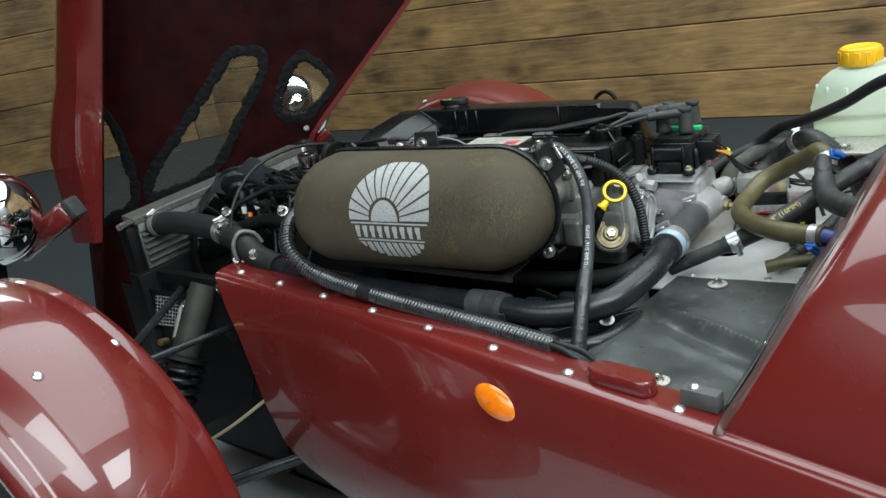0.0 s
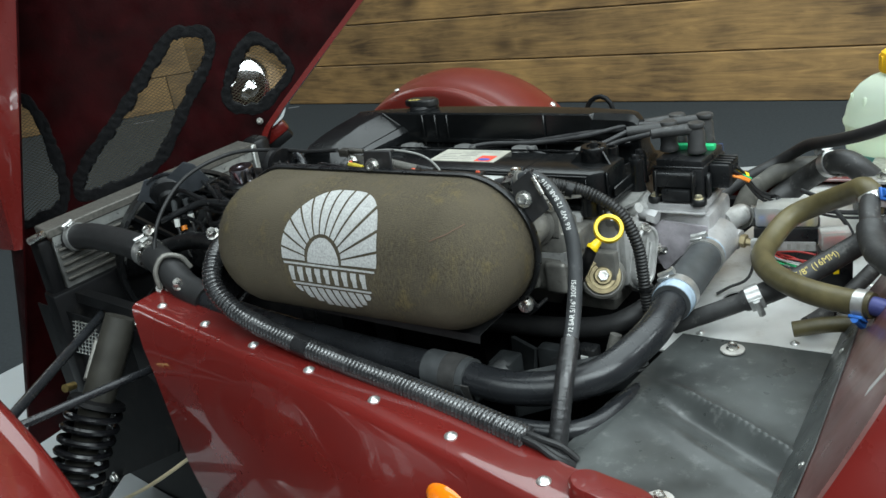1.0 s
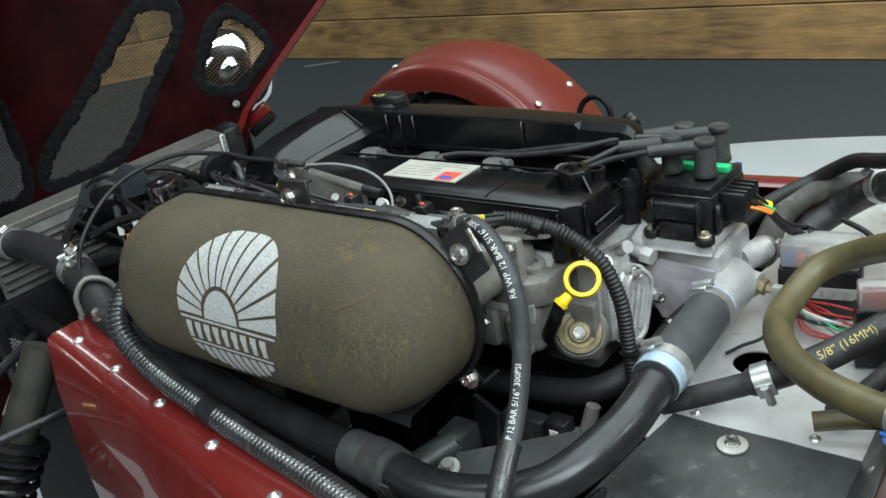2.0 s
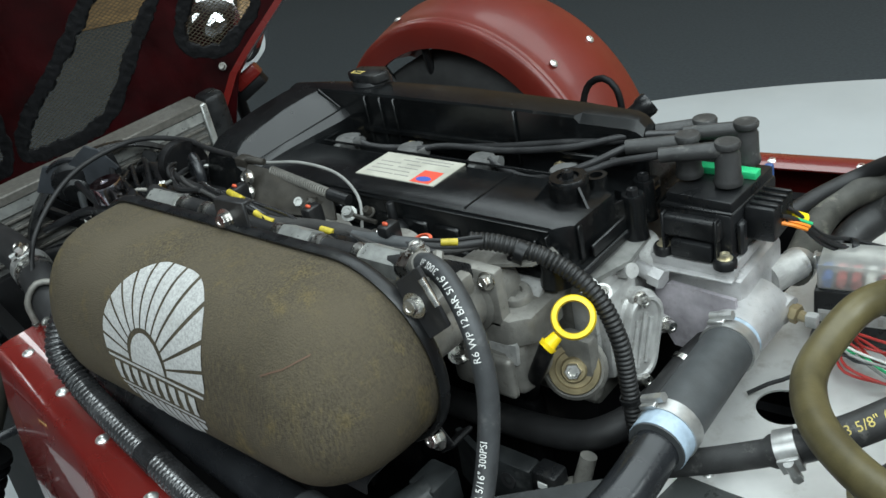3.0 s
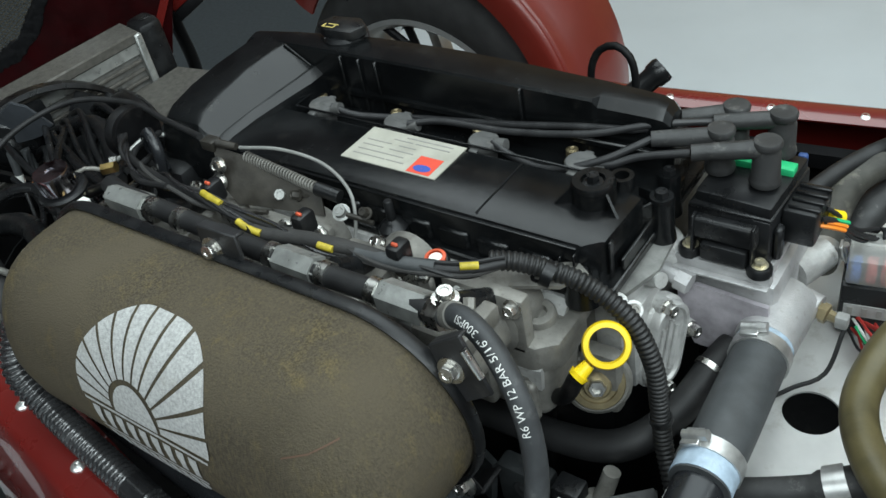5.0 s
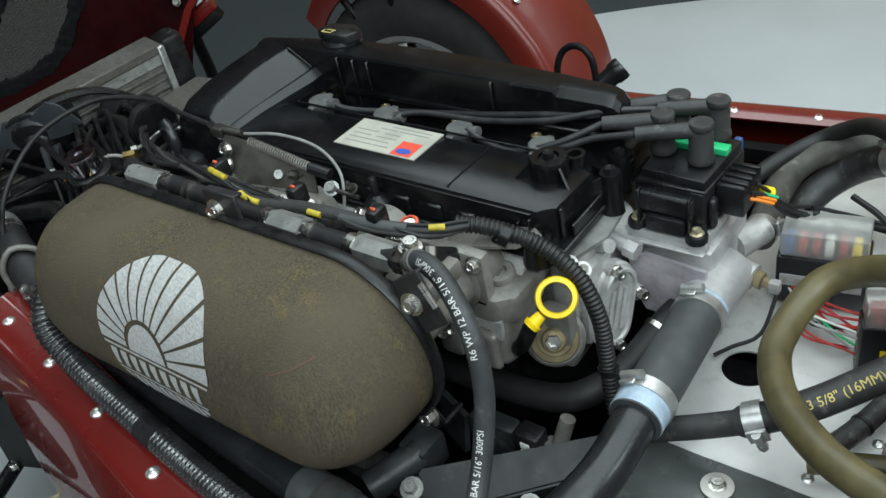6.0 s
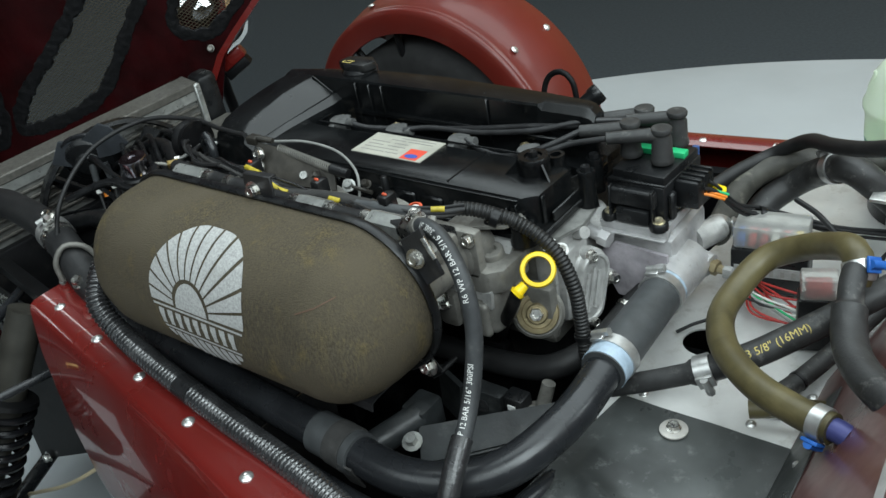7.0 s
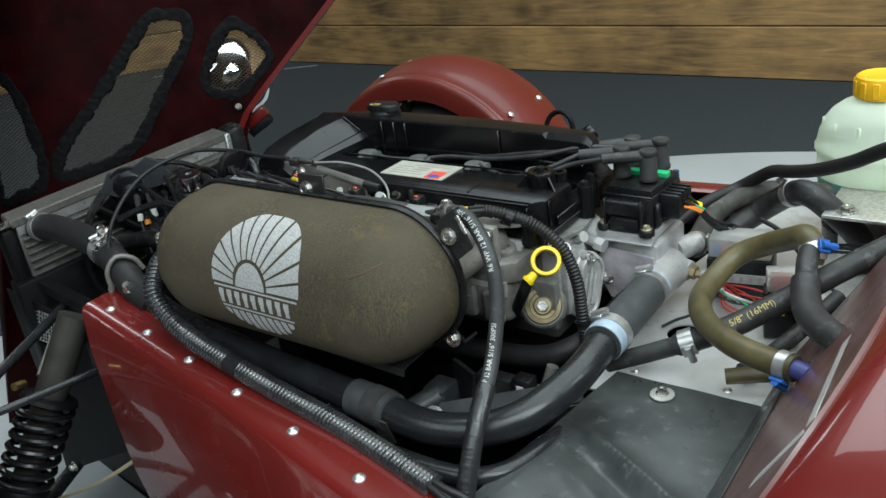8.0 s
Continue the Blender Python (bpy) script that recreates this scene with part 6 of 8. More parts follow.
BRAID = [(0.4385, 0.086, 0.535), (0.434, 0.120, 0.535), (0.431, 0.160, 0.540), (0.436, 0.192, 0.547), (0.453, 0.212, 0.555), (0.478, 0.226, 0.560), (0.505, 0.240, 0.558), (0.56, 0.27, 0.550)]
braid = thing("coolant_hose", "worn greenish braided rubber hose", "hose", at=(0.46, 0.14, 0.56))
part("hose", tube(BRAID, 0.0142, 18), GREEN_HOSE, braid)
clamp(BRAID, 0.012, 0.0146, braid, (1, -0.4, 0.3))
BIG = [(0.444, 0.160, 0.500), (0.455, 0.190, 0.520), (0.475, 0.212, 0.535), (0.502, 0.206, 0.558), (0.532, 0.178, 0.584), (0.552, 0.168, 0.588), (0.572, 0.172, 0.572), (0.588, 0.182, 0.552), (0.602, 0.196, 0.528), (0.612, 0.205, 0.500), (0.614, 0.207, 0.482)]
big = thing("coolant_hose", "thick black ribbed rubber hose with a steel clip", "hose", at=(0.53, 0.13, 0.59))
part("hose", tube(BIG, 0.0155, 20), DUSTY_RUBBER, big)
clamp(BIG, 0.152, 0.0160, big, (-0.6, 0.2, 1), width=0.014)
THIN = [(0.392, 0.100, 0.530), (0.402, 0.135, 0.548), (0.422, 0.180, 0.558), (0.448, 0.216, 0.566), (0.475, 0.215, 0.584), (0.500, 0.196, 0.602), (0.533, 0.157, 0.619), (0.572, 0.122, 0.638), (0.612, 0.096, 0.660), (0.66, 0.066, 0.692), (0.74, 0.03, 0.728)]
thin = thing("vent_hose", "thin black rubber hose rising past the bottle", "hose", at=(0.5, 0.15, 0.6))
part("hose", tube(THIN, 0.0080, 16), RUBBER, thin)

# ---- shelf at the bulkhead ----
bm = B()
rows = []
for i in range(101):
    v = i / 100
    row = []
    for j in range(91):
        u = j / 90
        x0 = 0.385 + 0.05 * v
        x = x0 + (0.632 - x0) * u
        y = -0.448 + (-0.128 + 0.448) * v - 0.02 * u * (1 - v)
        h = 0.0
        d = (y + 0.241 + 0.549 * (x - 0.457)) / 1.14
        along = max(0, min(1, (x - 0.44) / 0.05)) * max(0, min(1, (0.618 - x) / 0.03))
        h += along * (0.013 * math.exp(-(abs(d) / 0.0095) ** 1.5) - 0.007 * math.exp(-((d + 0.020) / 0.012) ** 2))
        h += 0.4 * along * 0.010 * math.exp(-((d + 0.048) / 0.010) ** 2)
        h += 0.0015 * noise.noise(Vector((x * 22, y * 22, 0)))
        h -= 0.10 * max(0, 0.10 - u) * (1 - v)
        row.append((x, y, 0.481 + h))
    rows.append(row)
loft(bm, rows)
thicken(bm, 0.003)
panel = thing("footwell_panel", "scuffed black vinyl-covered footwell top panel", "panel", at=(0.5, -0.3, 0.48))
part("skin", bm, PANEL, panel)
for x, y in ((0.497, -0.152), (0.512, -0.412)):
    w = part("washer", lathe(B(), (x, y, 0.483), (0, 0, 1), [(0.0125, 0), (0.0125, 0.0015), (0.006, 0.0022), (0, 0.0022)], 24), RUSTY_WASHER, panel, "pale rust-stained washer")
    part("bolt", bolt(B(), (x, y, 0.4848), (0, 0, 1), 0.0052, 0.005, 1.3), STEEL, w)
for x, y in ((0.612, -0.36), (0.612, -0.20), (0.613, -0.30)):
    part("screw", dome(B(), (x, y, 0.4835), (0, 0, 1), 0.0030, 0.0022), ALLOY_SATIN, panel)

shelf = thing("bulkhead_shelf", "bare aluminium bulkhead shelf with a round hole", "panel", at=(0.5, 0.1, 0.476))
HOLE, HR = Vector((0.470, -0.020, 0)), 0.0215
bm = B()
out = [(0.402, -0.165), (0.632, -0.15), (0.632, 0.40), (0.470, 0.40), (0.420, 0.20), (0.398, 0.06)]
ov = [bm.verts.new((x, y, 0.477)) for x, y in out]
iv = [bm.verts.new((HOLE.x + HR * math.cos(a * math.pi / 16), HOLE.y + HR * math.sin(a * math.pi / 16), 0.477)) for a in range(32)]
es = [bm.edges.new((ov[i], ov[(i + 1) % 6])) for i in range(6)] + [bm.edges.new((iv[i], iv[(i + 1) % 32])) for i in range(32)]
bmesh.ops.triangle_fill(bm, edges=es, use_beauty=True)
for f in [f for f in bm.faces if (f.calc_center_median() - Vector((HOLE.x, HOLE.y, 0.477))).length < HR * 0.6]:
    bm.faces.remove(f)
thicken(bm, 0.002)
part("sheet", bm, SHEET, shelf, smooth=0)
for x, y in ((0.45, -0.115), (0.55, -0.11), (0.585, -0.055), (0.60, 0.05), (0.60, 0.2)):
    rivet(shelf, (x, y, 0.4775), (0, 0, 1), "rivet", 0.7)
# far inner wall and scuttle flange trim
for ya, fa, yb, fb in ((-0.225, 0.70, -0.362, 0.91), (-0.3635, 0.905, -0.366, 0.62)):
    part("edge_strip", sheet(B(), [face_point(ya, fa), face_point(yb, fb), face_point(yb - (0.008 if fb < fa else 0), fb + (0 if fb < fa else 0.05)), face_point(ya - (0.008 if fb < fa else 0), fa + 0.045)], 0.0012, (0.8, 0, -0.5)), TAPE_PALE, car, "pale adhesive edge strip")
flange = part("edge_flange", sheet(B(), [face_point(y, f, 0.003) for y, f in ((-0.080, -0.02), (-0.080, 0.16), (-0.180, 0.19), (-0.260, 0.21), (-0.370, 0.28), (-0.440, 0.40), (-0.465, 0.20), (-0.460, -0.02))], 0.0012, (0.8, 0, -0.5)), PANEL, car, "black vinyl edge turned up against the scuttle")
for y, f in ((-0.169, 0.10), (-0.382, 0.23)):
    part("screw", dome(B(), face_point(y, f, 0.003), (-0.86, 0, 0.5), 0.0040, 0.0028), RIVET, flange)
# black information label, its small print as plain bars
tag = part("label", sheet(B(), [face_point(y, f) for y, f in ((-0.250, 0.53), (-0.325, 0.60), (-0.325, 0.80), (-0.250, 0.72))], 0.0008, (0.8, 0, -0.5)), TAB_BLACK, car, "black printed label")
for k in range(5):
    a, b = -0.256 - 0.004 * (k % 2), -0.284 - 0.009 * (k % 3)
    part("print_bar", sheet(B(), [face_point(y, f, 0.0022) for y, f in ((a, 0.555 + 0.032 * k), (b, 0.585 + 0.034 * k), (b, 0.597 + 0.034 * k), (a, 0.567 + 0.032 * k))], 0.0003, (0.8, 0, -0.5)), INK_WHITE, tag)
part("print_mark", sheet(B(), [face_point(y, f, 0.0022) for y, f in ((-0.306, 0.62), (-0.320, 0.635), (-0.320, 0.70), (-0.306, 0.685))], 0.0003, (0.8, 0, -0.5)), INK_WHITE, tag)
CUT = [(0.548, -0.110, 0.494), (0.578, -0.099, 0.498), (0.612, -0.088, 0.499), (0.645, -0.082, 0.500)]
cut = thing("cut_hose", "short cut end of olive rubber hose on the shelf", "hose", at=(0.58, -0.11, 0.49))
part("hose", sweep(B(), glide(CUT, 0.004), 0.0085, 16, False), HOSE_OLIVE, cut)
# solid black core stands in for the shade inside the open end
part("bore_fill", sweep(B(), [p + Vector((0.001, 0, 0)) for p in glide(CUT, 0.004)], 0.0058, 12), CHASSIS, cut)

# ---- expansion bottle ----
BX, BY = 0.601, 0.312
tank = thing("expansion_bottle", "translucent bottle half full of green coolant with a yellow cap", "bottle", at=(BX, BY, 0.50))


def bottle(bm, prof, squash=0.86):
    rows = []
    for r, z in prof:
        rows.append([(BX + r * math.cos(a * math.pi / 20), BY + squash * r * math.sin(a * math.pi / 20), z) for a in range(40)])
    R = loft(bm, rows, True)
    bm.faces.new(R[0][::-1])
    bm.faces.new(R[-1])
    return bm


UPPER = [(0.0772, 0.568), (0.0778, 0.590), (0.0790, 0.599), (0.0812, 0.602), (0.0815, 0.607), (0.0790, 0.612), (0.0765, 0.626), (0.0715, 0.640), (0.0620, 0.653), (0.0500, 0.662), (0.0400, 0.666), (0.0310, 0.668), (0.0300, 0.676)]
LOWER = [(0.046, 0.500), (0.060, 0.504), (0.067, 0.514), (0.0725, 0.535), (0.0772, 0.5675)]
part("body", bottle(B(), UPPER), BOTTLE, tank)
part("filled_body", bottle(B(), LOWER), COOLANT, tank, "lower half tinted by green coolant")
for k in range(5):
    a = math.radians(200 + k * 28)
    part("moulded_rib", box(B(), (-0.003, -0.002, 0.618), (0.003, 0.002, 0.646), 0.0015, Matrix.Translation((BX + 0.0715 * math.cos(a), BY + 0.0615 * math.sin(a), 0)) @ pose(0, 0, 0, 0, 0, math.degrees(a) + 90), 1), BOTTLE, tank)
cap = lathe(B(), (BX - 0.006, BY, 0.671), (0, 0, 1), [(0.0, 0), (0.0312, 0), (0.0320, 0.002), (0.0316, 0.020), (0.0300, 0.0255), (0.0265, 0.0275), (0.0245, 0.0265), (0, 0.0265)], 48)
capo = part("cap", cap, CAP_YELLOW, tank, "yellow screw cap with gripping ribs")
for k in range(12):
    a = 2 * math.pi * k / 12
    part("rib", box(B(), (-0.0042, -0.0010, 0.673), (0.0042, 0.0008, 0.693), 0.0007, Matrix.Translation((BX - 0.006 + 0.0316 * math.cos(a), BY + 0.0316 * math.sin(a), 0)) @ pose(0, 0, 0, 0, 0, math.degrees(a) + 90), 1), CAP_YELLOW, capo)
bm = B()
box(bm, (0.572, 0.142, 0.570), (0.67, 0.235, 0.574), 0.001)
box(bm, (0.572, 0.230, 0.475), (0.67, 0.234, 0.574), 0.001)
br = part("bracket", bm, RIVET, tank, "bright aluminium bottle bracket")
part("bolt", bolt(B(), (0.597, 0.160, 0.574), (0, 0, 1), 0.008, 0.006, 1.6), STEEL, br)
part("saddle", lathe(B(), (BX, BY, 0.476), (0, 0, 1), [(0.050, 0), (0.066, 0.0), (0.068, 0.022), (0.060, 0.024), (0.050, 0.020)], 36), BLACK, tank, "black bottle holder")

# ---- fuse box and its wiring ----
m = Matrix.Translation((0.496, 0.098, 0.480)) @ pose(0, 0, 0, 0, 0, 10)
fuse = thing("fuse_box", "black fuse box with a clear lid over coloured fuses", "fuse box", at=(0.497, 0.098, 0.48))
part("base", box(B(), (-0.040, -0.022, 0.0), (0.036, 0.022, 0.052), 0.003, m), BLACK, fuse)
part("lid", box(B(), (-0.038, -0.020, 0.052), (0.034, 0.020, 0.077), 0.003, m), CLEAR, fuse, "clear plastic lid")
for i, mt in enumerate((BLUE_PL, RED_WIRE, RED_WIRE, WHITE_PL, RED_WIRE, YELLOW)):
    part("blade_fuse", box(B(), (-0.034 + i * 0.0108, -0.014, 0.052), (-0.0265 + i * 0.0108, 0.002, 0.062), 0.001, m, 1), mt, fuse)
strip = part("label_strip", box(B(), (-0.036, -0.0232, 0.022), (0.032, -0.0222, 0.034), 0, m), LABEL_GREY, fuse, "white strip with dark marks")
for i in range(6):
    part("mark", box(B(), (-0.033 + i * 0.0108, -0.0238, 0.0240), (-0.029 + i * 0.0108, -0.0231, 0.0315), 0, m), INK, strip)
m2 = Matrix.Translation((0.564, 0.020, 0.478)) @ pose(0, 0, 0, 0, 0, 20)
relay = thing("relay_box", "small black relay box with a red-filled clear lid", "relay", at=(0.558, 0.03, 0.478))
part("base", box(B(), (-0.018, -0.013, 0), (0.018, 0.013, 0.058), 0.002, m2), BLACK, relay)
part("lid", box(B(), (-0.016, -0.012, 0.058), (0.016, 0.012, 0.080), 0.002, m2), CLEAR, relay)
part("fuse", box(B(), (-0.011, -0.006, 0.058), (0.011, 0.006, 0.070), 0.001, m2), RED_WIRE, relay)
part("mark", box(B(), (-0.003, -0.0136, 0.030), (0.003, -0.0130, 0.036), 0, m2), YELLOW, relay)
rnd = random.Random(5)
bundle = thing("wire_bundle", "bundle of thin red and white wires beside the fuse box", "wiring", at=(0.52, 0.04, 0.49))
for k in range(16):
    a = Vector((0.478 + rnd.uniform(-0.006, 0.012), 0.062 + rnd.uniform(-0.012, 0.010), 0.494 + rnd.uniform(-0.006, 0.012)))
    b = a + Vector((0.028 + rnd.uniform(-0.01, 0.01), -0.030 + rnd.uniform(-0.01, 0.01), 0.008 + rnd.uniform(-0.008, 0.008)))
    c = b + Vector((0.034 + rnd.uniform(-0.01, 0.01), 0.004 + rnd.uniform(-0.012, 0.012), -0.010 + rnd.uniform(-0.006, 0.006)))
    part("wire", tube([a, b, c], 0.0012, 6, 0.008), (RED_WIRE, LABEL_GREY, RED_WIRE, WHITE_PL, RED_WIRE, BLACK, GREEN_PL, RED_WIRE)[k % 8], bundle)
CW = [(0.446, 0.046, 0.613), (0.452, 0.055, 0.606), (0.462, 0.085, 0.575), (0.475, 0.112, 0.553), (0.505, 0.140, 0.535), (0.55, 0.155, 0.525), (0.64, 0.16, 0.53)]
cw = thing("coil_wiring", "thin black wires with a yellow tag from the coil connector", "wiring", at=(0.47, 0.09, 0.57))
for k, (dy, dz) in enumerate(((0, 0), (0.004, 0.003), (-0.004, 0.002), (0.0, -0.004))):
    part("wire", tube([Vector(p) + Vector((0, dy, dz)) * (1 + 0.6 * math.sin(i * 2.1 + k)) for i, p in enumerate(CW)], 0.0019, 8), RUBBER, cw)
for k, mt in enumerate((ORANGE_PL, ORANGE_PL, GREEN_PL)):
    part("wire_end", tube([(0.444, 0.040 + 0.005 * k, 0.610), (0.452, 0.046 + 0.005 * k, 0.606), (0.460, 0.056 + 0.005 * k, 0.598)], 0.0016, 6), mt, cw)
part("tag", cyl(B(), (0.447, 0.060, 0.606), (0.454, 0.068, 0.600), 0.0050), YELLOW, cw, "yellow wire tag")
part("tie", lathe(B(), (0.4755, 0.1125, 0.553), (0.6, 0.5, -0.4), [(0.007, -0.003), (0.0085, -0.003), (0.0085, 0.003), (0.007, 0.003)], 14), BLACK, cw)
part("loose_wire", tube([(0.50, 0.150, 0.555), (0.53, 0.135, 0.548), (0.56, 0.125, 0.520), (0.575, 0.115, 0.485)], 0.0030, 8), RUBBER, cw)
part("loose_wire", tube([(0.60, 0.12, 0.482), (0.588, 0.135, 0.490), (0.592, 0.160, 0.505), (0.62, 0.165, 0.51)], 0.0022, 8), RUBBER, cw)
part("earth_wire", tube([(0.474, 0.036, 0.520), (0.470, 0.010, 0.492), (0.452, -0.008, 0.485), (0.44, -0.02, 0.480)], 0.0018, 8), RUBBER, cw)

# ---- chassis below ----
chassis = thing("chassis", "black powder-coated tubular chassis", "chassis", at=(0.2, CY, 0.2))
for s in (-1, 1):
    y0, y1 = CY + s * 0.285, CY + s * 0.40
    part("rail", sweep(B(), [Vector((-0.50, CY + s * 0.235, 0.475)), Vector((-0.2, y0, 0.490)), Vector((0.33, CY + s * 0.36, 0.462)), Vector((0.62, y1, 0.455))], 0.0125, 4), CHASSIS, chassis)
    part("lower_rail", sweep(B(), [Vector((-0.50, CY + s * 0.2, 0.16)), Vector((-0.2, y0, 0.16)), Vector((0.9, y1, 0.15))], 0.0125, 4), CHASSIS, chassis)
    part("upright", sweep(B(), [Vector((-0.215, y0 + s * 0.004, 0.155)), Vector((-0.215, y0 + s * 0.004, 0.487))], 0.0125, 4), CHASSIS, chassis)
    part("inner_skin", sheet(B(), [(-0.20, y0 + s * 0.012, 0.15), (0.66, y1 + s * 0.012, 0.14), (0.66, y1 + s * 0.012, 0.455), (-0.20, y0 + s * 0.012, 0.47)], 0.002), CHASSIS, chassis)
# black sheets added to keep the pale floor from showing through the dark bay
for s in (-1, 1):
    part("nose_side_filler", sheet(B(), [(-0.62, CY + s * 0.245, 0.15), (-0.20, CY + s * 0.290, 0.15), (-0.20, CY + s * 0.290, 0.46), (-0.62, CY + s * 0.245, 0.45)], 0.002), CHASSIS, chassis)
part("nose_filler", sheet(B(), [(-0.62, CY - 0.24, 0.15), (-0.22, CY - 0.295, 0.15), (-0.22, CY + 0.295, 0.15), (-0.62, CY + 0.24, 0.15)], 0.002), CHASSIS, chassis)
part("belly_filler", sheet(B(), [(-0.22, CY - 0.30, 0.145), (0.95, CY - 0.42, 0.135), (0.95, CY + 0.42, 0.135), (-0.22, CY + 0.30, 0.145)], 0.002), CHASSIS, chassis)
part("bulkhead", sheet(B(), [(0.64, CY - 0.44, 0.14), (0.64, CY + 0.44, 0.14), (0.64, CY + 0.44, 0.474), (0.64, CY - 0.44, 0.474)], 0.003), CHASSIS, chassis)
part("footwell_wall", sheet(B(), [(0.395, -0.43, 0.14), (0.43, -0.13, 0.14), (0.43, -0.13, 0.474), (0.395, -0.43, 0.474)], 0.003), CHASSIS, chassis)
bm = B()
sheet(bm, [(0.262, -0.232, 0.456), (0.388, -0.122, 0.456), (0.402, -0.150, 0.444), (0.290, -0.266, 0.444)], 0.022, (0, 0, 1))
bmesh.ops.bevel(bm, geom=bm.edges[:], offset=0.002, segments=2, affect="EDGES")
bar = part("mount_bar", bm, ENGINE_GREY, chassis, "dark grey steel engine mount beam")
for p in ((0.268, -0.250, 0.452), (0.364, -0.214, 0.447)):
    part("bolt", bolt(B(), p, (0.2, -0.4, 1), 0.0062, 0.009, 1.7), ALLOY_SATIN, bar)
part("mount_lug", box(B(), (0.232, -0.224, 0.425), (0.262, -0.190, 0.462), 0.004), ENGINE_GREY, chassis)
part("mount_tube", cyl(B(), (0.226, -0.262, 0.440), (0.250, -0.214, 0.450), 0.015, 0.015, 20), ENGINE_GREY, chassis)
part("block_pad", box(B(), (0.262, -0.160, 0.400), (0.312, -0.140, 0.452), 0.005), ENGINE_GREY, chassis)
part("pad_hole", lathe(B(), (0.288, -0.160, 0.434), (0, -1, 0.2), [(0.004, 0), (0.0075, 0), (0.0075, 0.002), (0.004, 0.002)], 18), TAB_BLACK, chassis)
part("block_web", sheet(B(), [(0.22, -0.150, 0.40), (0.255, -0.165, 0.40), (0.26, -0.160, 0.448), (0.22, -0.146, 0.452)], 0.006), ENGINE_GREY, chassis)
part("sensor_block", box(B(), (0.318, -0.165, 0.400), (0.342, -0.145, 0.462), 0.003), BLACK, chassis, "black moulded sensor")
for i in range(5):
    part("mark", box(B(), (0.325, -0.1662, 0.412 + i * 0.009), (0.334, -0.1650, 0.418 + i * 0.009)), INK_WHITE, chassis)

part("drain_tap", cyl(B(), (0.348, -0.150, 0.425), (0.358, -0.136, 0.472), 0.008, 0.007, 14), ALLOY_DULL, chassis, "dull aluminium drain tap")
part("tap_collar", lathe(B(), (0.349, -0.149, 0.436), (0.15, 0.3, 1), [(0, 0), (0.012, 0), (0.012, 0.010), (0, 0.010)], 18), ALLOY_DULL, chassis)
# near-side rail fittings
bulge = []
for f, h in ((1.0, 0.0), (0.97, 0.008), (0.90, 0.0135), (0.80, 0.0155), (0.4, 0.016), (0.02, 0.016)):
    row = []
    for x, y in stadium(0.024, 0.0175, 10):
        row.append((0.482 + x * (0.35 + 0.65 * f) if f < 0.8 else 0.482 + x - (1 - f) * 0.016 * (1 if x > 0 else -1), -0.4385 + y * f - 0.165 * x, rail_z(0.482) + 0.0005 + h))
    bulge.append(row)
bm = B()
R = loft(bm, bulge, True)
bm.faces.new(R[-1])
part("raised_lug", bm, RED, near_side, "raised red moulded lug")
blk = part("grey_block", box(B(), (-0.020, -0.008, 0.0), (0.020, 0.008, 0.020), 0.002, Matrix.Translation((0.573, -0.4525, 0.486)) @ pose(0, 0, 0, 0, 0, -10)), GREY_RUBBER, car, "dark grey rubber block")
part("screw", dome(B(), (0.566, -0.452, 0.5062), (0, 0, 1), 0.006, 0.004), RIVET, blk)


# ---- radiator and fan ----
radiator = thing("radiator", "aluminium radiator with dusty top rail standing across the nose", "radiator", at=(-0.49, -0.08, 0.3))
RA, RB = Vector((-0.532, -0.262, 0.0)), Vector((-0.447, 0.112, 0.0))
rd = (RB - RA).normalized()
rn = Vector((rd.y, -rd.x, 0))
RM = Matrix((rd, -rn, Vector((0, 0, 1)))).transposed().to_4x4()
RM.translation = RA
RLEN = (RB - RA).length
slope = 0.027 / RLEN


def rz(bm):
    for v in bm.verts:
        u = (v.co - RA).dot(rd)
        v.co.z += slope * u
    return bm


bm = B()
box(bm, (0.0, -0.002, 0.48), (RLEN, 0.040, 0.560), 0.001, RM, 1)
part("core", rz(bm), CORE, radiator)
bm = B()
box(bm, (-0.006, -0.008, 0.572), (RLEN + 0.004, 0.046, 0.586), 0.002, RM, 1)
part("top_rail", rz(bm), DUSTY_RAIL, radiator, "dusty aluminium top rail")
bm = B()
box(bm, (0.0, -0.006, 0.556), (RLEN, -0.001, 0.574), 0.001, RM, 1)
part("side_bar", rz(bm), ALLOY_SATIN, radiator)
for i in range(5):
    bm = B()
    z = 0.546 - i * 0.0125
    box(bm, (0.004, -0.0085, z), (RLEN - 0.006, -0.002, z + 0.0045), 0.001, RM, 1)
    part("tube", rz(bm), DUSTY_RAIL, radiator)
bm = B()
box(bm, (RLEN - 0.004, -0.012, 0.40), (RLEN + 0.006, 0.048, 0.584), 0.002, RM, 1)
part("end_tank", rz(bm), ALLOY_SATIN, radiator, "bare aluminium end tank")
bm = B()
box(bm, (RLEN + 0.006, -0.004, 0.40), (RLEN + 0.042, 0.044, 0.588), 0.010, RM)
part("end_cap", rz(bm), BLACK, radiator)
bm = B()
box(bm, (-0.024, -0.002, 0.42), (-0.001, 0.040, 0.572), 0.008, RM)
part("near_tank", rz(bm), CHASSIS, radiator)
# black block hides the core's foot, standing in for the shadow and brackets there
bm = B()
box(bm, (-0.030, -0.014, 0.16), (RLEN + 0.02, 0.030, 0.484), 0.004, RM)
part("lower_dark_block", rz(bm), CHASSIS, radiator, "black block for the shadow and brackets under the radiator")
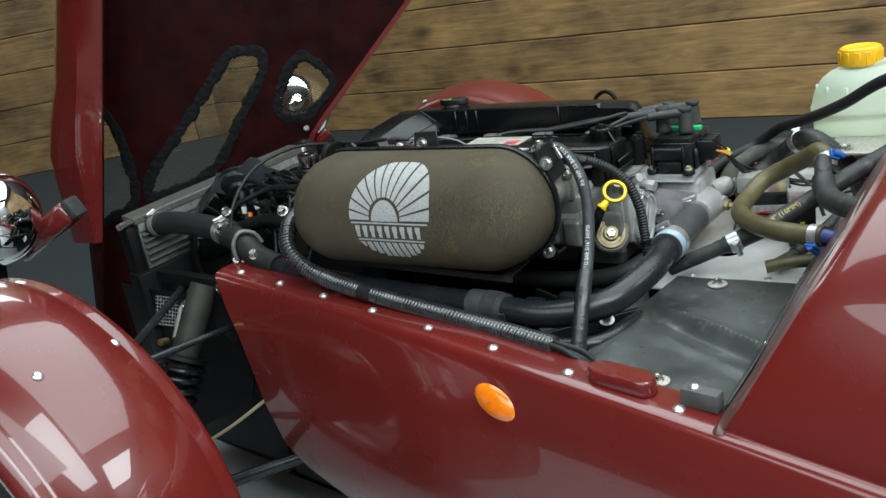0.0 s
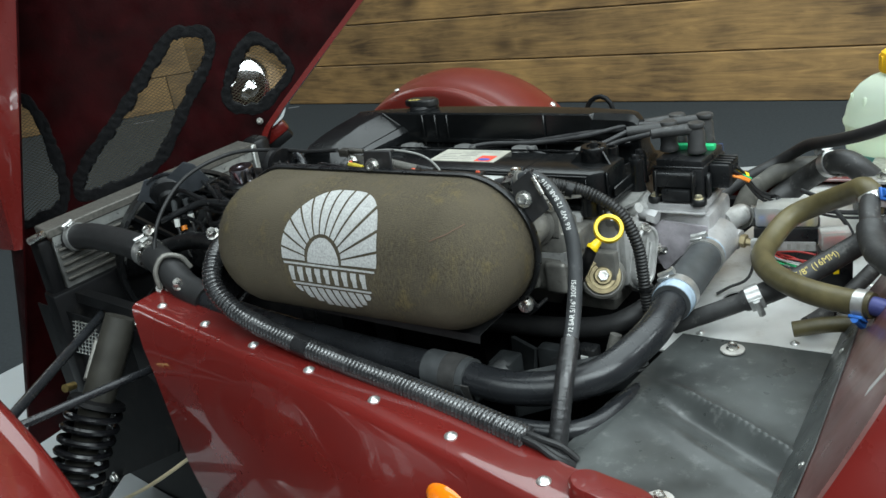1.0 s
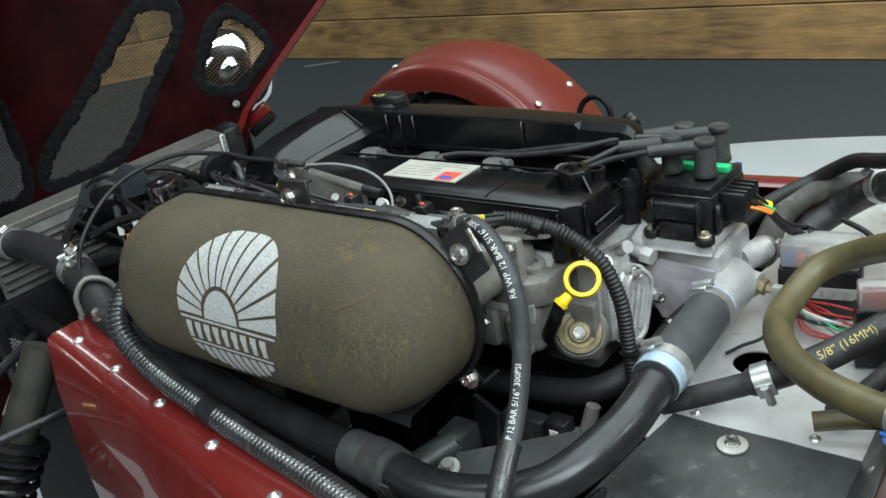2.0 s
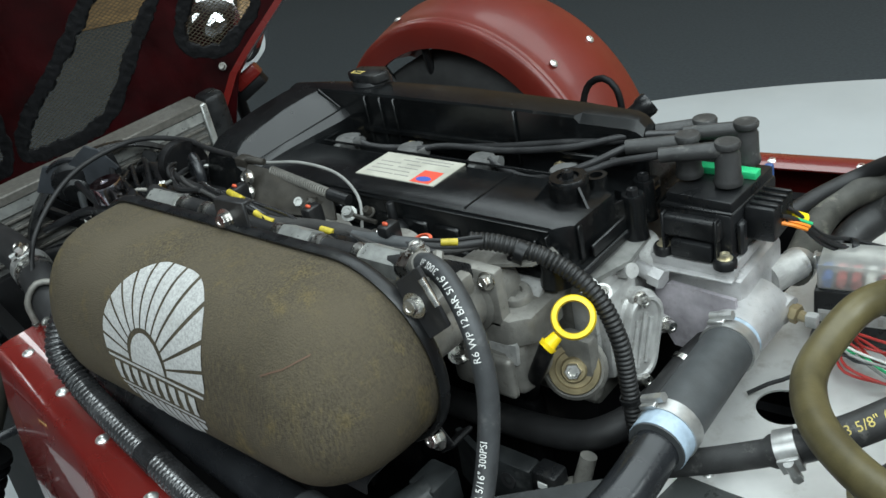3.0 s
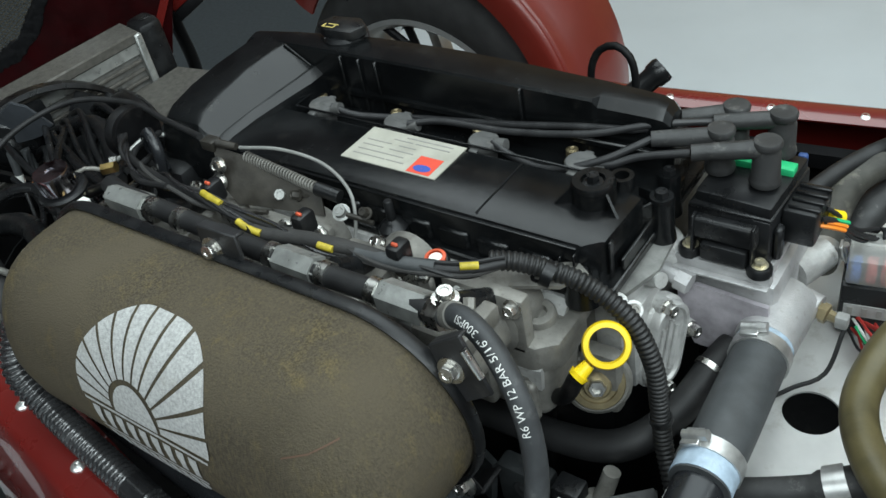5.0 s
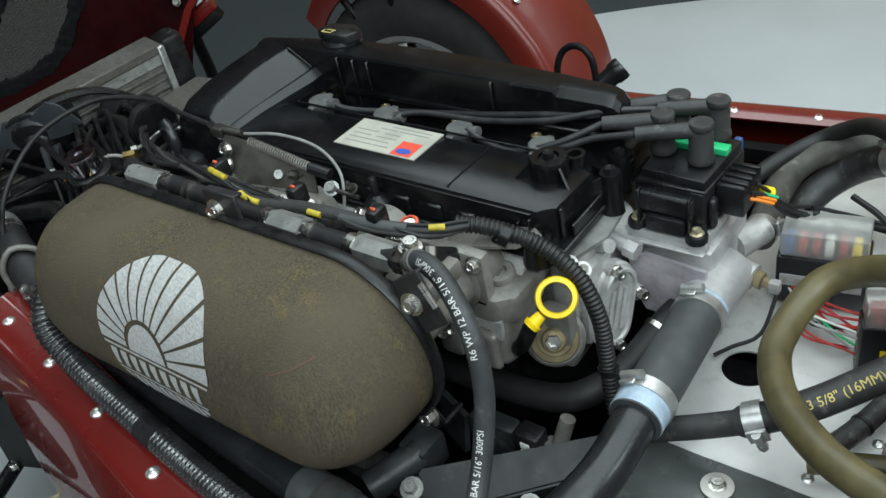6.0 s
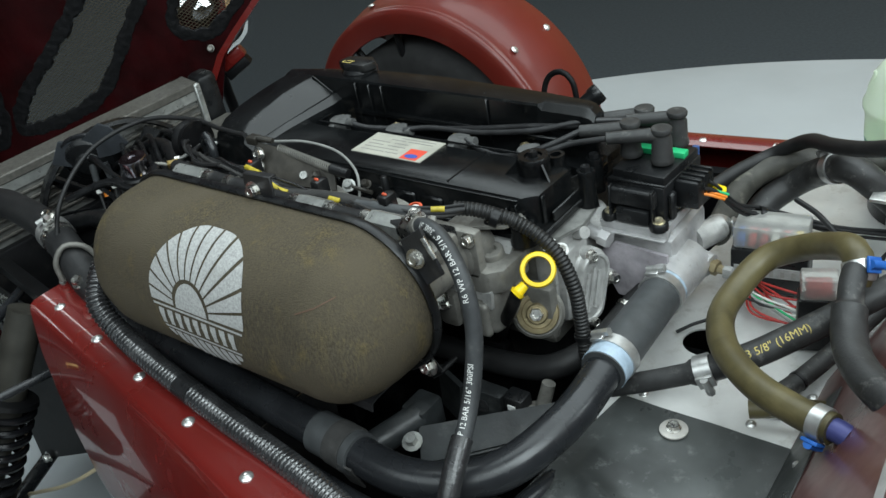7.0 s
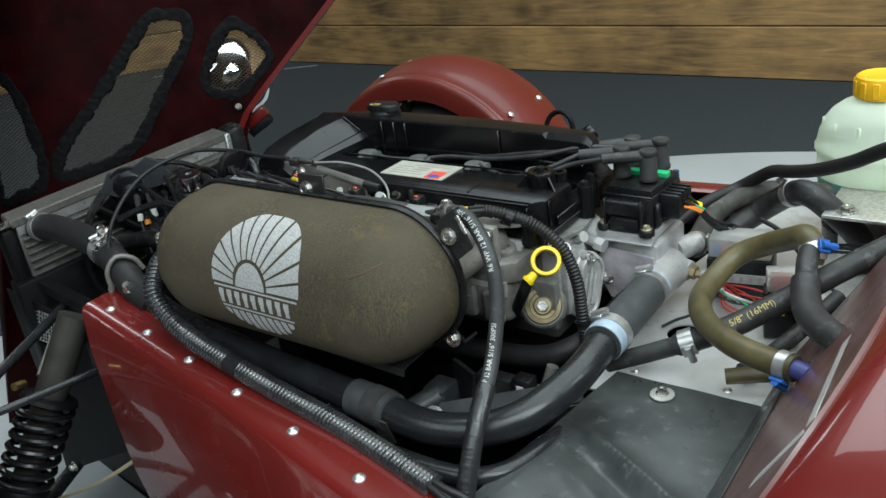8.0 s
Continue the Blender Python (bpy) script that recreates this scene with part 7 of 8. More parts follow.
bm = cyl(B(), (-0.555, -0.285, 0.572), (-0.53, -0.272, 0.582), 0.006)
part("bleed_screw", bm, STEEL, radiator)

fan = thing("radiator_fan", "black electric cooling fan behind the radiator", "fan", at=(-0.42, -0.06, 0.45))
fc = RA + rd * 0.215 - rn * -0.035 + Vector((0, 0, 0.475))
fax = rn
part("shroud", lathe(B(), fc - fax * 0.016, fax, [(0.130, 0), (0.138, 0), (0.140, 0.02), (0.134, 0.022), (0.131, 0.018)], 56), BLACK, fan)
for k in range(9):
    a = 2 * math.pi * k / 9 + 0.2
    u = Vector((0, 0, 1)) * math.sin(a) + rd * math.cos(a)
    w = fax.cross(u)
    bm = B()
    loft(bm, [[fc + u * r + w * (-hw) + fax * 0.004, fc + u * r + w * hw - fax * 0.010] for r, hw in ((0.035, 0.010), (0.07, 0.018), (0.10, 0.022), (0.126, 0.020))])
    thicken(bm, 0.002)
    part("blade", bm, BLACK, fan)
part("hub", lathe(B(), fc - fax * 0.012, fax, [(0.042, 0), (0.042, 0.022), (0.036, 0.03), (0.028, 0.045), (0, 0.047)], 28), BLACK, fan)
for k in range(4):
    a = math.pi / 4 + k * math.pi / 2
    u = Vector((0, 0, 1)) * math.sin(a) + rd * math.cos(a)
    part("arm", sweep(B(), [fc + u * 0.03 + fax * 0.012, fc + u * 0.135 + fax * 0.010], 0.005, 6), BLACK, fan)

horn = thing("horn", "black disc horn with two white wire connectors", "horn", at=(-0.37, -0.14, 0.6))
hax = Vector((0.42, -0.50, -0.22)).normalized()
hc = Vector((-0.388, -0.128, 0.598))
part("dish", lathe(B(), hc - hax * 0.014, hax, [(0, 0), (0.036, 0), (0.042, 0.004), (0.042, 0.008), (0.036, 0.012), (0.033, 0.018), (0.020, 0.022), (0.016, 0.028), (0, 0.029)], 40), BLACK, horn)
part("rim", lathe(B(), hc - hax * 0.008, hax, [(0.041, 0), (0.0440, 0.001), (0.0440, 0.005), (0.041, 0.006)], 40), PAINTED, horn)
bm = B()
sheet(bm, [(-0.420, -0.168, 0.606), (-0.410, -0.152, 0.636), (-0.382, -0.132, 0.634), (-0.350, -0.117, 0.656), (-0.336, -0.110, 0.650), (-0.322, -0.098, 0.622), (-0.352, -0.100, 0.604), (-0.402, -0.140, 0.590)], 0.003)
bmesh.ops.bevel(bm, geom=bm.edges[:], offset=0.0010, segments=2, affect="EDGES")
part("bracket", bm, HORN_GREY, horn, "dark blue-grey steel horn bracket")
for k, b in enumerate((Vector((-0.3755, -0.1390, 0.567)), Vector((-0.3555, -0.1265, 0.572)))):
    a = hc + hax * 0.010 + Vector((0.004 + 0.018 * k, 0.002 + 0.008 * k, 0.002))
    part("terminal", cyl(B(), a, b, 0.0052, 0.0046, 12), HOSE_GREY, horn)
    part("connector", cyl(B(), b, b + (b - a).normalized() * 0.013, 0.0050, 0.0044, 10), WHITE_PL, horn, "white wire connector")
    part("lead", tube([b + (b - a).normalized() * 0.012, b + Vector((0.014, -0.010, -0.030)), b + Vector((0.050, -0.030, -0.050))], 0.0022, 8), RUBBER, horn)
part("red_sleeve", cyl(B(), (-0.373, -0.1315, 0.552), (-0.370, -0.1335, 0.545), 0.0052), ORANGE_PL, horn, "orange-red connector sleeve")

pot = thing("bleed_cap", "polished steel bleed cap on a black neck", "cap", at=(-0.115, -0.215, 0.65))
part("neck", lathe(B(), (-0.118, -0.208, 0.630), (0.05, -0.1, 1), [(0.016, 0), (0.0135, 0.02), (0.0125, 0.040), (0, 0.040)], 20), BLACK, pot)
part("cap", lathe(B(), (-0.116, -0.212, 0.668), (0.05, -0.1, 1), [(0.0150, 0), (0.0158, 0.001), (0.0158, 0.017), (0.0150, 0.0190), (0.0045, 0.0192), (0.0040, 0.0180), (0, 0.0180)], 32), CAP_METAL, pot, "satin turned aluminium cap")
part("collar", lathe(B(), (-0.117, -0.210, 0.662), (0.05, -0.1, 1), [(0.013, 0), (0.0215, 0.0005), (0.0220, 0.003), (0.0205, 0.0050), (0.013, 0.0055)], 28), BLACK, pot)
part("tag", box(B(), (-0.092, -0.216, 0.655), (-0.082, -0.208, 0.663), 0.001), WHITE_PL, pot)

# brass pipe union between the cap and the engine
joint = thing("pipe_union", "small brass pipe union with a thin steel pipe", "pipe union", at=(-0.135, -0.155, 0.62))
part("body", cyl(B(), (-0.141, -0.158, 0.645), (-0.130, -0.150, 0.646), 0.0058, seg=6), BRASS, joint)
part("nut", cyl(B(), (-0.1435, -0.146, 0.645), (-0.1385, -0.142, 0.645), 0.0052, seg=6), STEEL, joint)
part("pipe", tube([(-0.140, -0.150, 0.645), (-0.140, -0.125, 0.646), (-0.139, -0.100, 0.648), (-0.125, -0.085, 0.640)], 0.0024, 10), ALLOY_SATIN, joint, "thin steel pipe")
part("tail", tube([(-0.140, -0.158, 0.645), (-0.152, -0.168, 0.650), (-0.160, -0.182, 0.644), (-0.160, -0.190, 0.625)], 0.0022, 10), ALLOY_DULL, joint)
part("end_nut", cyl(B(), (-0.137, -0.197, 0.640), (-0.131, -0.190, 0.645), 0.0048, seg=6), PALE_GOLD, joint)

ring_bracket = thing("front_mount", "bare aluminium bracket between radiator and engine", "bracket", at=(-0.40, 0.08, 0.55))
bm = B()
sheet(bm, [(-0.440, 0.040, 0.540), (-0.350, 0.040, 0.540), (-0.29, 0.11, 0.546), (-0.30, 0.16, 0.546), (-0.430, 0.145, 0.546)], 0.004, (0, 0, 1))
part("plate", bm, DUSTY_RAIL, ring_bracket)
# black plate paints in the shade of the bracket's opening
part("slot", box(B(), (-0.395, 0.0355, 0.505), (-0.362, 0.0375, 0.532), 0.0008, None, 1), CHASSIS, ring_bracket, "thin black plate in place of a dark slot")
part("upstand", sheet(B(), [(-0.440, 0.038, 0.49), (-0.350, 0.038, 0.49), (-0.350, 0.038, 0.544), (-0.440, 0.038, 0.544)], 0.003), ALLOY_DULL, ring_bracket)

# black clutter between radiator and engine: belts, hoses, cables
front = thing("front_cover", "black timing cover and belt drive at the engine front", "cover", at=(-0.13, 0, 0.5))
part("cover", prism(B(), [(-0.145, -0.120), (-0.085, -0.120), (-0.085, 0.11), (-0.145, 0.11)], 0.30, 0.628, 0.012), BLACK, front)
for (y, z, r) in ((-0.105, 0.650, 0.026), (-0.055, 0.600, 0.036), (0.02, 0.56, 0.05), (-0.150, 0.575, 0.032)):
    w = part("pulley", lathe(B(), (-0.148, y, z), (-1, 0, 0), [(0, 0), (r, 0), (r, 0.004), (r * 0.92, 0.009), (r, 0.014), (r, 0.018), (r * 0.4, 0.018), (0, 0.016)], 30), CHASSIS, front)
part("hook", sweep(B(), glide([(-0.105, -0.118, 0.628), (-0.112, -0.120, 0.656), (-0.098, -0.124, 0.674), (-0.084, -0.130, 0.660), (-0.086, -0.135, 0.632)]), 0.0055, 10), PAINTED, front)
clutter = thing("front_hoses", "tangle of black hoses and cables at the engine front", "hoses", at=(-0.25, -0.1, 0.55))
for pts, r in (([(-0.40, -0.08, 0.57), (-0.32, -0.06, 0.60), (-0.24, -0.09, 0.605), (-0.17, -0.14, 0.59)], 0.0125), ([(-0.41, 0.0, 0.56), (-0.33, 0.0, 0.595), (-0.25, -0.03, 0.60), (-0.18, -0.06, 0.58)], 0.013),
               ([(-0.35, -0.12, 0.54), (-0.28, -0.13, 0.585), (-0.21, -0.17, 0.60), (-0.13, -0.19, 0.60)], 0.010), ([(-0.30, -0.22, 0.60), (-0.24, -0.19, 0.62), (-0.17, -0.19, 0.625), (-0.09, -0.17, 0.655)], 0.0065),
               ([(-0.39, -0.20, 0.53), (-0.30, -0.19, 0.555), (-0.22, -0.21, 0.57), (-0.14, -0.24, 0.575)], 0.016), ([(-0.34, -0.10, 0.62), (-0.27, -0.14, 0.615), (-0.21, -0.18, 0.60), (-0.18, -0.23, 0.57)], 0.0045),
               ([(-0.34, -0.16, 0.585), (-0.28, -0.17, 0.575), (-0.23, -0.21, 0.56), (-0.2, -0.25, 0.52)], 0.004)):
    part("hose", tube(pts, r * 0.8, 12), BLACK, clutter)
rnd = random.Random(11)
for k in range(22):
    x0, y0 = -0.41 + 0.02 * rnd.random(), -0.12 + 0.15 * rnd.random()
    z0 = 0.555 + 0.03 * rnd.random()
    part("cable", tube([(x0, y0, z0), (x0 + 0.07, y0 - 0.01 - 0.03 * rnd.random(), z0 + 0.018 + 0.02 * rnd.random()), (x0 + 0.15, y0 - 0.05 - 0.03 * rnd.random(), z0 + 0.016 + 0.025 * rnd.random()), (x0 + 0.24, y0 * 0.4 - 0.13, 0.575 + 0.05 * rnd.random())], 0.0022 + 0.0022 * rnd.random(), 8, 0.012), BLACK, clutter)
part("brake_union", cyl(B(), (-0.108, -0.235, 0.640), (-0.075, -0.225, 0.652), 0.0042), BRASS, clutter, "brass pipe union")
part("thin_pipe", tube([(-0.13, -0.26, 0.62), (-0.11, -0.236, 0.640), (-0.06, -0.212, 0.664), (-0.035, -0.205, 0.668)], 0.0020, 8), OILY_STEEL, clutter)
for p, ax in (((-0.255, -0.282, 0.525), (0.3, -0.8, 0.5)), ((-0.205, -0.290, 0.540), (0.2, -0.5, 1)), ((-0.235, -0.300, 0.515), (0, -1, 0.4)), ((-0.165, -0.245, 0.60), (0.3, -0.6, 0.8)), ((-0.28, -0.26, 0.60), (0, -0.5, 1))):
    part("bolt", bolt(B(), p, ax, 0.0068, 0.008, 1.4), STEEL, clutter)
part("lever", sweep(B(), [Vector((-0.17, -0.20, 0.60)), Vector((-0.11, -0.16, 0.632)), Vector((-0.085, -0.14, 0.648))], 0.003, 8), STEEL, clutter)
THROTTLE = [(-0.268, -0.285, 0.490), (-0.275, -0.272, 0.545), (-0.285, -0.240, 0.605), (-0.285, -0.175, 0.650), (-0.250, -0.110, 0.668), (-0.180, -0.085, 0.668), (-0.10, -0.100, 0.672), (-0.03, -0.118, 0.681)]
part("cable", tube(THROTTLE, 0.0030, 10), RUBBER, clutter, "thin black throttle cable")

# ---- bonnet, tipped forward ----
bonnet = thing("bonnet", "dark red bonnet tipped forward, bare laminate inside with mesh vents", "bonnet", at=(-0.7, 0.05, 0.3))
P0, PD = Vector((-0.81, -0.02, 0)), Vector((0.305, 0.265, 0)).normalized()
PN = Vector((PD.y, -PD.x, 0))


def onp(s, z, out=0.0):
    return P0 + PD * s + Vector((0, 0, z)) + PN * out


VENTS = [[(-0.050, 0.745), (-0.028, 0.700), (-0.022, 0.62), (-0.024, 0.563), (-0.041, 0.526), (-0.085, 0.512), (-0.128, 0.511), (-0.110, 0.62), (-0.085, 0.71)],
         [(0.250, 0.813), (0.290, 0.812), (0.316, 0.800), (0.305, 0.755), (0.250, 0.688), (0.172, 0.588), (0.099, 0.550), (0.013, 0.537), (0.001, 0.556), (0.030, 0.602), (0.128, 0.694), (0.206, 0.773)],
         [(0.398, 0.780), (0.426, 0.762), (0.452, 0.724), (0.448, 0.700), (0.410, 0.668), (0.378, 0.648), (0.332, 0.658), (0.322, 0.685), (0.340, 0.722), (0.368, 0.762)]]
OUTLINE = [(-0.155, 0.07), (0.200, 0.07), (0.395, 0.610), (0.43, 0.645), (0.640, 0.838), (0.90, 1.10), (1.00, 1.36), (0.06, 1.36), (-0.13, 0.75)]


def inside(s, z, poly):
    hit = False
    for (x1, y1), (x2, y2) in zip(poly, poly[1:] + poly[:1]):
        if (y1 > z) != (y2 > z) and s < (x2 - x1) * (z - y1) / (y2 - y1) + x1:
            hit = not hit
    return hit


def rounded(poly, n=6):
    pts = [Vector((p[0], p[1], 0)) for p in poly]
    N_ = len(pts)
    out = []
    for i in range(N_):
        a, b, c, d = pts[i - 1], pts[i], pts[(i + 1) % N_], pts[(i + 2) % N_]
        for k in range(n):
            u = k / n
            q = 0.5 * ((2 * b) + (c - a) * u + (2 * a - 5 * b + 4 * c - d) * u * u + (3 * b - a - 3 * c + d) * u ** 3)
            out.append((q.x, q.y))
    return out


bm = B()
loops = [OUTLINE] + [rounded(v, 4) for v in VENTS]
es = []
for lp in loops:
    vs = [bm.verts.new(onp(s, z)) for s, z in lp]
    es += [bm.edges.new((vs[i], vs[(i + 1) % len(vs)])) for i in range(len(vs))]
bmesh.ops.triangle_fill(bm, edges=es, use_beauty=True)
gone = []
for f in bm.faces:
    c = f.calc_center_median()
    s, z = (c - P0).dot(PD), c.z
    if any(inside(s, z, lp) for lp in loops[1:]):
        gone.append(f)
bmesh.ops.delete(bm, geom=gone, context="FACES_ONLY")
thicken(bm, 0.004)
part("inner_skin", bm, RED_INSIDE, bonnet, "rough red laminate inside, colour darkened for shade", smooth=0)
# outer skin and near side
bm = B()
rows = []
for z in (0.49, 0.52, 0.56, 0.62, 0.68, 0.75, 0.82, 0.90, 1.05, 1.20, 1.36):
    k = 0.24 * (z - 0.55)
    in_ = min(0.0, -0.06 + 0.22 * (z - 0.55)) + min(0.03, 0.16 * max(0.0, 0.66 - z))
    lip = Vector((-0.785 + k, -0.165 + 0.18 * (z - 0.55), z))
    up = 0.36 * max(0.0, z - 0.70)
    outer = [lip, lip + Vector((-0.012, -0.008, 0)), Vector((-0.785 + k * 0.5 + in_ * 0.4, -0.182 + up * 0.75, z)), Vector((-0.83 + in_, -0.187 + up, z)), Vector((-0.88 + in_, -0.160 + up, z)), Vector((-0.915 + in_, -0.115 + up, z)), onp(-0.150 + up * 0.8, z, -0.012)]
    rows.append(outer + [p + Vector((0.003, 0.0035, 0)) for p in outer[::-1]])
R = loft(bm, rows, True)
bm.faces.new(R[0])
bm.faces.new(R[-1][::-1])
part("side", bm, RED, bonnet, "glossy dark red bonnet side")
bm = B()
rows = []
for z in (0.07, 0.30, 0.6, 0.9, 1.36):
    k = 0.24 * (z - 0.55)
    rows.append([Vector((-0.781 + k, -0.163 + 0.18 * (z - 0.55), z)), Vector((-0.84 + 0.5 * k, -0.150 + 0.2 * (z - 0.55), z)), onp(-0.13 + 0.28 * max(0, z - 0.7), z, 0.006)])
loft(bm, rows)
thicken(bm, 0.003)
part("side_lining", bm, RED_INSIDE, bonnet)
# rolled far edge
bm = B()
edge = [onp(0.30, 0.46), onp(0.395, 0.610), onp(0.43, 0.645), onp(0.640, 0.838), onp(0.90, 1.10), onp(1.00, 1.36)]
loft(bm, [[p + PN * 0.004 - PD * 0.014, p + PN * 0.005 - PD * 0.004, p - PN * 0.008 + PD * 0.000, p - PN * 0.045 - PD * 0.004] for p in edge])
thicken(bm, 0.003)
part("rolled_edge", bm, RED, bonnet, "glossy dark red rolled edge")
# sealant round the vents, wire mesh in them
for v, lp in zip(VENTS, loops[1:]):
    ring = [onp(s, z, 0.0045) for s, z in lp] + [onp(*lp[0], 0.0045), onp(*lp[1], 0.0045)]
    line = glide(ring, 0.0022)
    seal, rows = B(), []
    for a, b, c in zip(line, line[1:], line[2:]):
        t = (c - a).normalized()
        across = t.cross(PN).normalized()
        row = []
        for q in range(13):
            w = q / 6 - 1
            ragged = 0.0120 + 0.0050 * noise.noise(b * 40) + 0.0032 * noise.noise(b * 150 + Vector((w * 3, 0, 0)))
            p = b + across * ragged * w
            h = 0.0010 * (1 - w ** 4) + 0.0009 * noise.noise(p * 90) + 0.0004 * noise.noise(p * 260)
            row.append(p + PN * (h if 0 < q < 12 else -0.004))
        rows.append(row)
    loft(seal, rows)
    part("sealant", seal, SEALANT, bonnet, "lumpy black sealant")
    verts, faces = [], []
    lo_s, hi_s = min(p[0] for p in lp), max(p[0] for p in lp)
    lo_z, hi_z = min(p[1] for p in lp), max(p[1] for p in lp)
    pitch, w = 0.0052, 0.00052
    for dirn in (1, -1):
        q = -1.2
        while q < 2.2:
            # a line z = q + dirn * 0.62 * s, cut where it leaves the vent
            hits = []
            for (x1, y1), (x2, y2) in zip(lp, lp[1:] + lp[:1]):
                f1, f2 = y1 - dirn * 0.62 * x1 - q, y2 - dirn * 0.62 * x2 - q
                if (f1 > 0) != (f2 > 0):
                    hits.append(x1 + (x2 - x1) * f1 / (f1 - f2))
            hits.sort()
            for a, b in zip(hits[::2], hits[1::2]):
                k = len(verts)
                za, zb = q + dirn * 0.62 * a, q + dirn * 0.62 * b
                o = 0.0003 * dirn
                for s_, z_, g in ((a, za, -w), (b, zb, -w), (b, zb, w), (a, za, w)):
                    verts.append(onp(s_, z_ + g * 1.2, o))
                faces.append((k, k + 1, k + 2, k + 3))
            q += pitch * 1.18
    me = bpy.data.meshes.new("wire_mesh")
    me.from_pydata([tuple(p) for p in verts], [], faces)
    me.materials.append(MESHWIRE)
    wm = new("wire_mesh", me)
    hang(wm, bonnet)
    tagged(wm, "fine woven wire mesh", kind="stuff")
# hinge at the far foot
part("hinge_bolt", bolt(B(), onp(0.375, 0.625, 0.012), PN + Vector((0, 0, 0.4)), 0.005, 0.006, 1.3), ALLOY_DULL, bonnet)
bm = B()
box(bm, (-0.030, -0.012, -0.010), (0.022, 0.012, 0.012), 0.005, Matrix.Translation((-0.522, 0.262, 0.592)) @ pose(0, 0, 0, 0, -30, 40))
part("catch", bm, RED, bonnet, "red bonnet catch")
part("catch_bracket", box(B(), (-0.034, -0.013, -0.026), (0.018, 0.013, -0.009), 0.003, Matrix.Translation((-0.522, 0.262, 0.592)) @ pose(0, 0, 0, 0, -30, 40)), CHASSIS, bonnet)

# ---- lamps on stalks ----
def headlamp(y, turn):
    lamp = thing("headlamp", "round chrome headlamp bowl on a stalk", "headlamp", "headlamps", at=(-0.62, y, 0.64))
    c = Vector((-0.625, y, 0.655))
    part("bowl", lathe(B(), c + Vector((0.080, 0, 0)), (-1, 0, 0), [(0, 0), (0.030, 0.004), (0.055, 0.017), (0.074, 0.040), (0.084, 0.070), (0.088, 0.095), (0.089, 0.115), (0.086, 0.118)], 48), CHROME, lamp, "polished chrome bowl")
    part("rim", lathe(B(), c + Vector((-0.030, 0, 0)), (-1, 0, 0), [(0.088, 0), (0.092, 0.002), (0.093, 0.010), (0.088, 0.016), (0.080, 0.017)], 48), CHROME, lamp)
    part("lens", lathe(B(), c + Vector((-0.040, 0, 0)), (-1, 0, 0), [(0.086, 0), (0.07, 0.012), (0.04, 0.02), (0, 0.023)], 40), CLEAR, lamp)
    part("stalk", tube([(-0.640, y, 0.580), (-0.650, y - turn * 0.01, 0.50), (-0.660, y - turn * 0.02, 0.40), (-0.66, y + turn * 0.02, 0.30)], 0.011, 12), CHASSIS, lamp)


headlamp(-0.470, 1)
headlamp(0.305, -1)
m = Matrix.Translation((-0.585, -0.392, 0.612)) @ pose(0, 0, 0, 0, -28, 20)
pod = thing("indicator_pod", "red front indicator pod with a grey end", "indicator", at=(-0.565, -0.385, 0.6))
part("body", box(B(), (-0.085, -0.019, -0.020), (0.060, 0.019, 0.020), 0.009, m, 3), RED, pod)
part("end", box(B(), (0.060, -0.017, -0.018), (0.074, 0.017, 0.018), 0.004, m), TAPE, pod)

# ---- near front suspension ----
susp = thing("front_suspension", "black coil-over damper and tubular wishbones", "suspension", at=(-0.3, -0.42, 0.35))
d0, d1 = Vector((-0.302, -0.332, 0.490)), Vector((-0.333, -0.479, 0.266))
part("damper", sweep(B(), [d0 - (d1 - d0) * 0.03, d0, d0.lerp(d1, 0.42), d0.lerp(d1, 0.43), d1], lambda u, s: 0.0225 if s < 0.125 else 0.0165, 22), DAMPER, susp, "olive-grey damper body")
part("spring_seat", lathe(B(), d0.lerp(d1, 0.41), d1 - d0, [(0.020, 0), (0.038, 0.002), (0.040, 0.008), (0.030, 0.012), (0.018, 0.012)], 28), CHASSIS, susp)
part("spring_collar", lathe(B(), d0.lerp(d1, 0.90), d1 - d0, [(0.016, 0), (0.034, 0.0), (0.037, 0.004), (0.037, 0.014), (0.030, 0.022), (0.016, 0.024)], 28), CHASSIS, susp)
hel = []
ax = (d1 - d0).normalized()
n1 = ax.orthogonal().normalized()
n2 = ax.cross(n1)
for i in range(7 * 24):
    u = i / (7 * 24)
    hel.append(d0.lerp(d1, 0.45 + 0.45 * u) + 0.0345 * (math.cos(u * 14 * math.pi) * n1 + math.sin(u * 14 * math.pi) * n2))
part("spring", sweep(B(), hel, 0.0052, 8), SPRING_BLACK, susp, "black coil spring")
part("top_cap", lathe(B(), (-0.340, -0.321, 0.476), (0.2, -1, 0.3), [(0, 0), (0.0095, 0), (0.0105, 0.003), (0.0095, 0.010), (0.004, 0.013), (0, 0.013)], 20), BRASS, susp, "dull brass cap")
LINK = [(-0.352, -0.332, 0.462), (-0.360, -0.340, 0.456), (-0.356, -0.352, 0.446), (-0.342, -0.374, 0.434), (-0.333, -0.390, 0.424)]
part("brake_pipe", tube(LINK, 0.0042, 10), ALLOY_DULL, susp, "dull steel brake pipe")
part("pipe_nut", bolt(B(), (-0.350, -0.334, 0.461), (0.2, -1, 0.2), 0.0068, 0.008, 1.3), STEEL, susp)
part("union", cyl(B(), (-0.305, -0.424, 0.440), (-0.299, -0.440, 0.446), 0.0055), BRASS, susp)
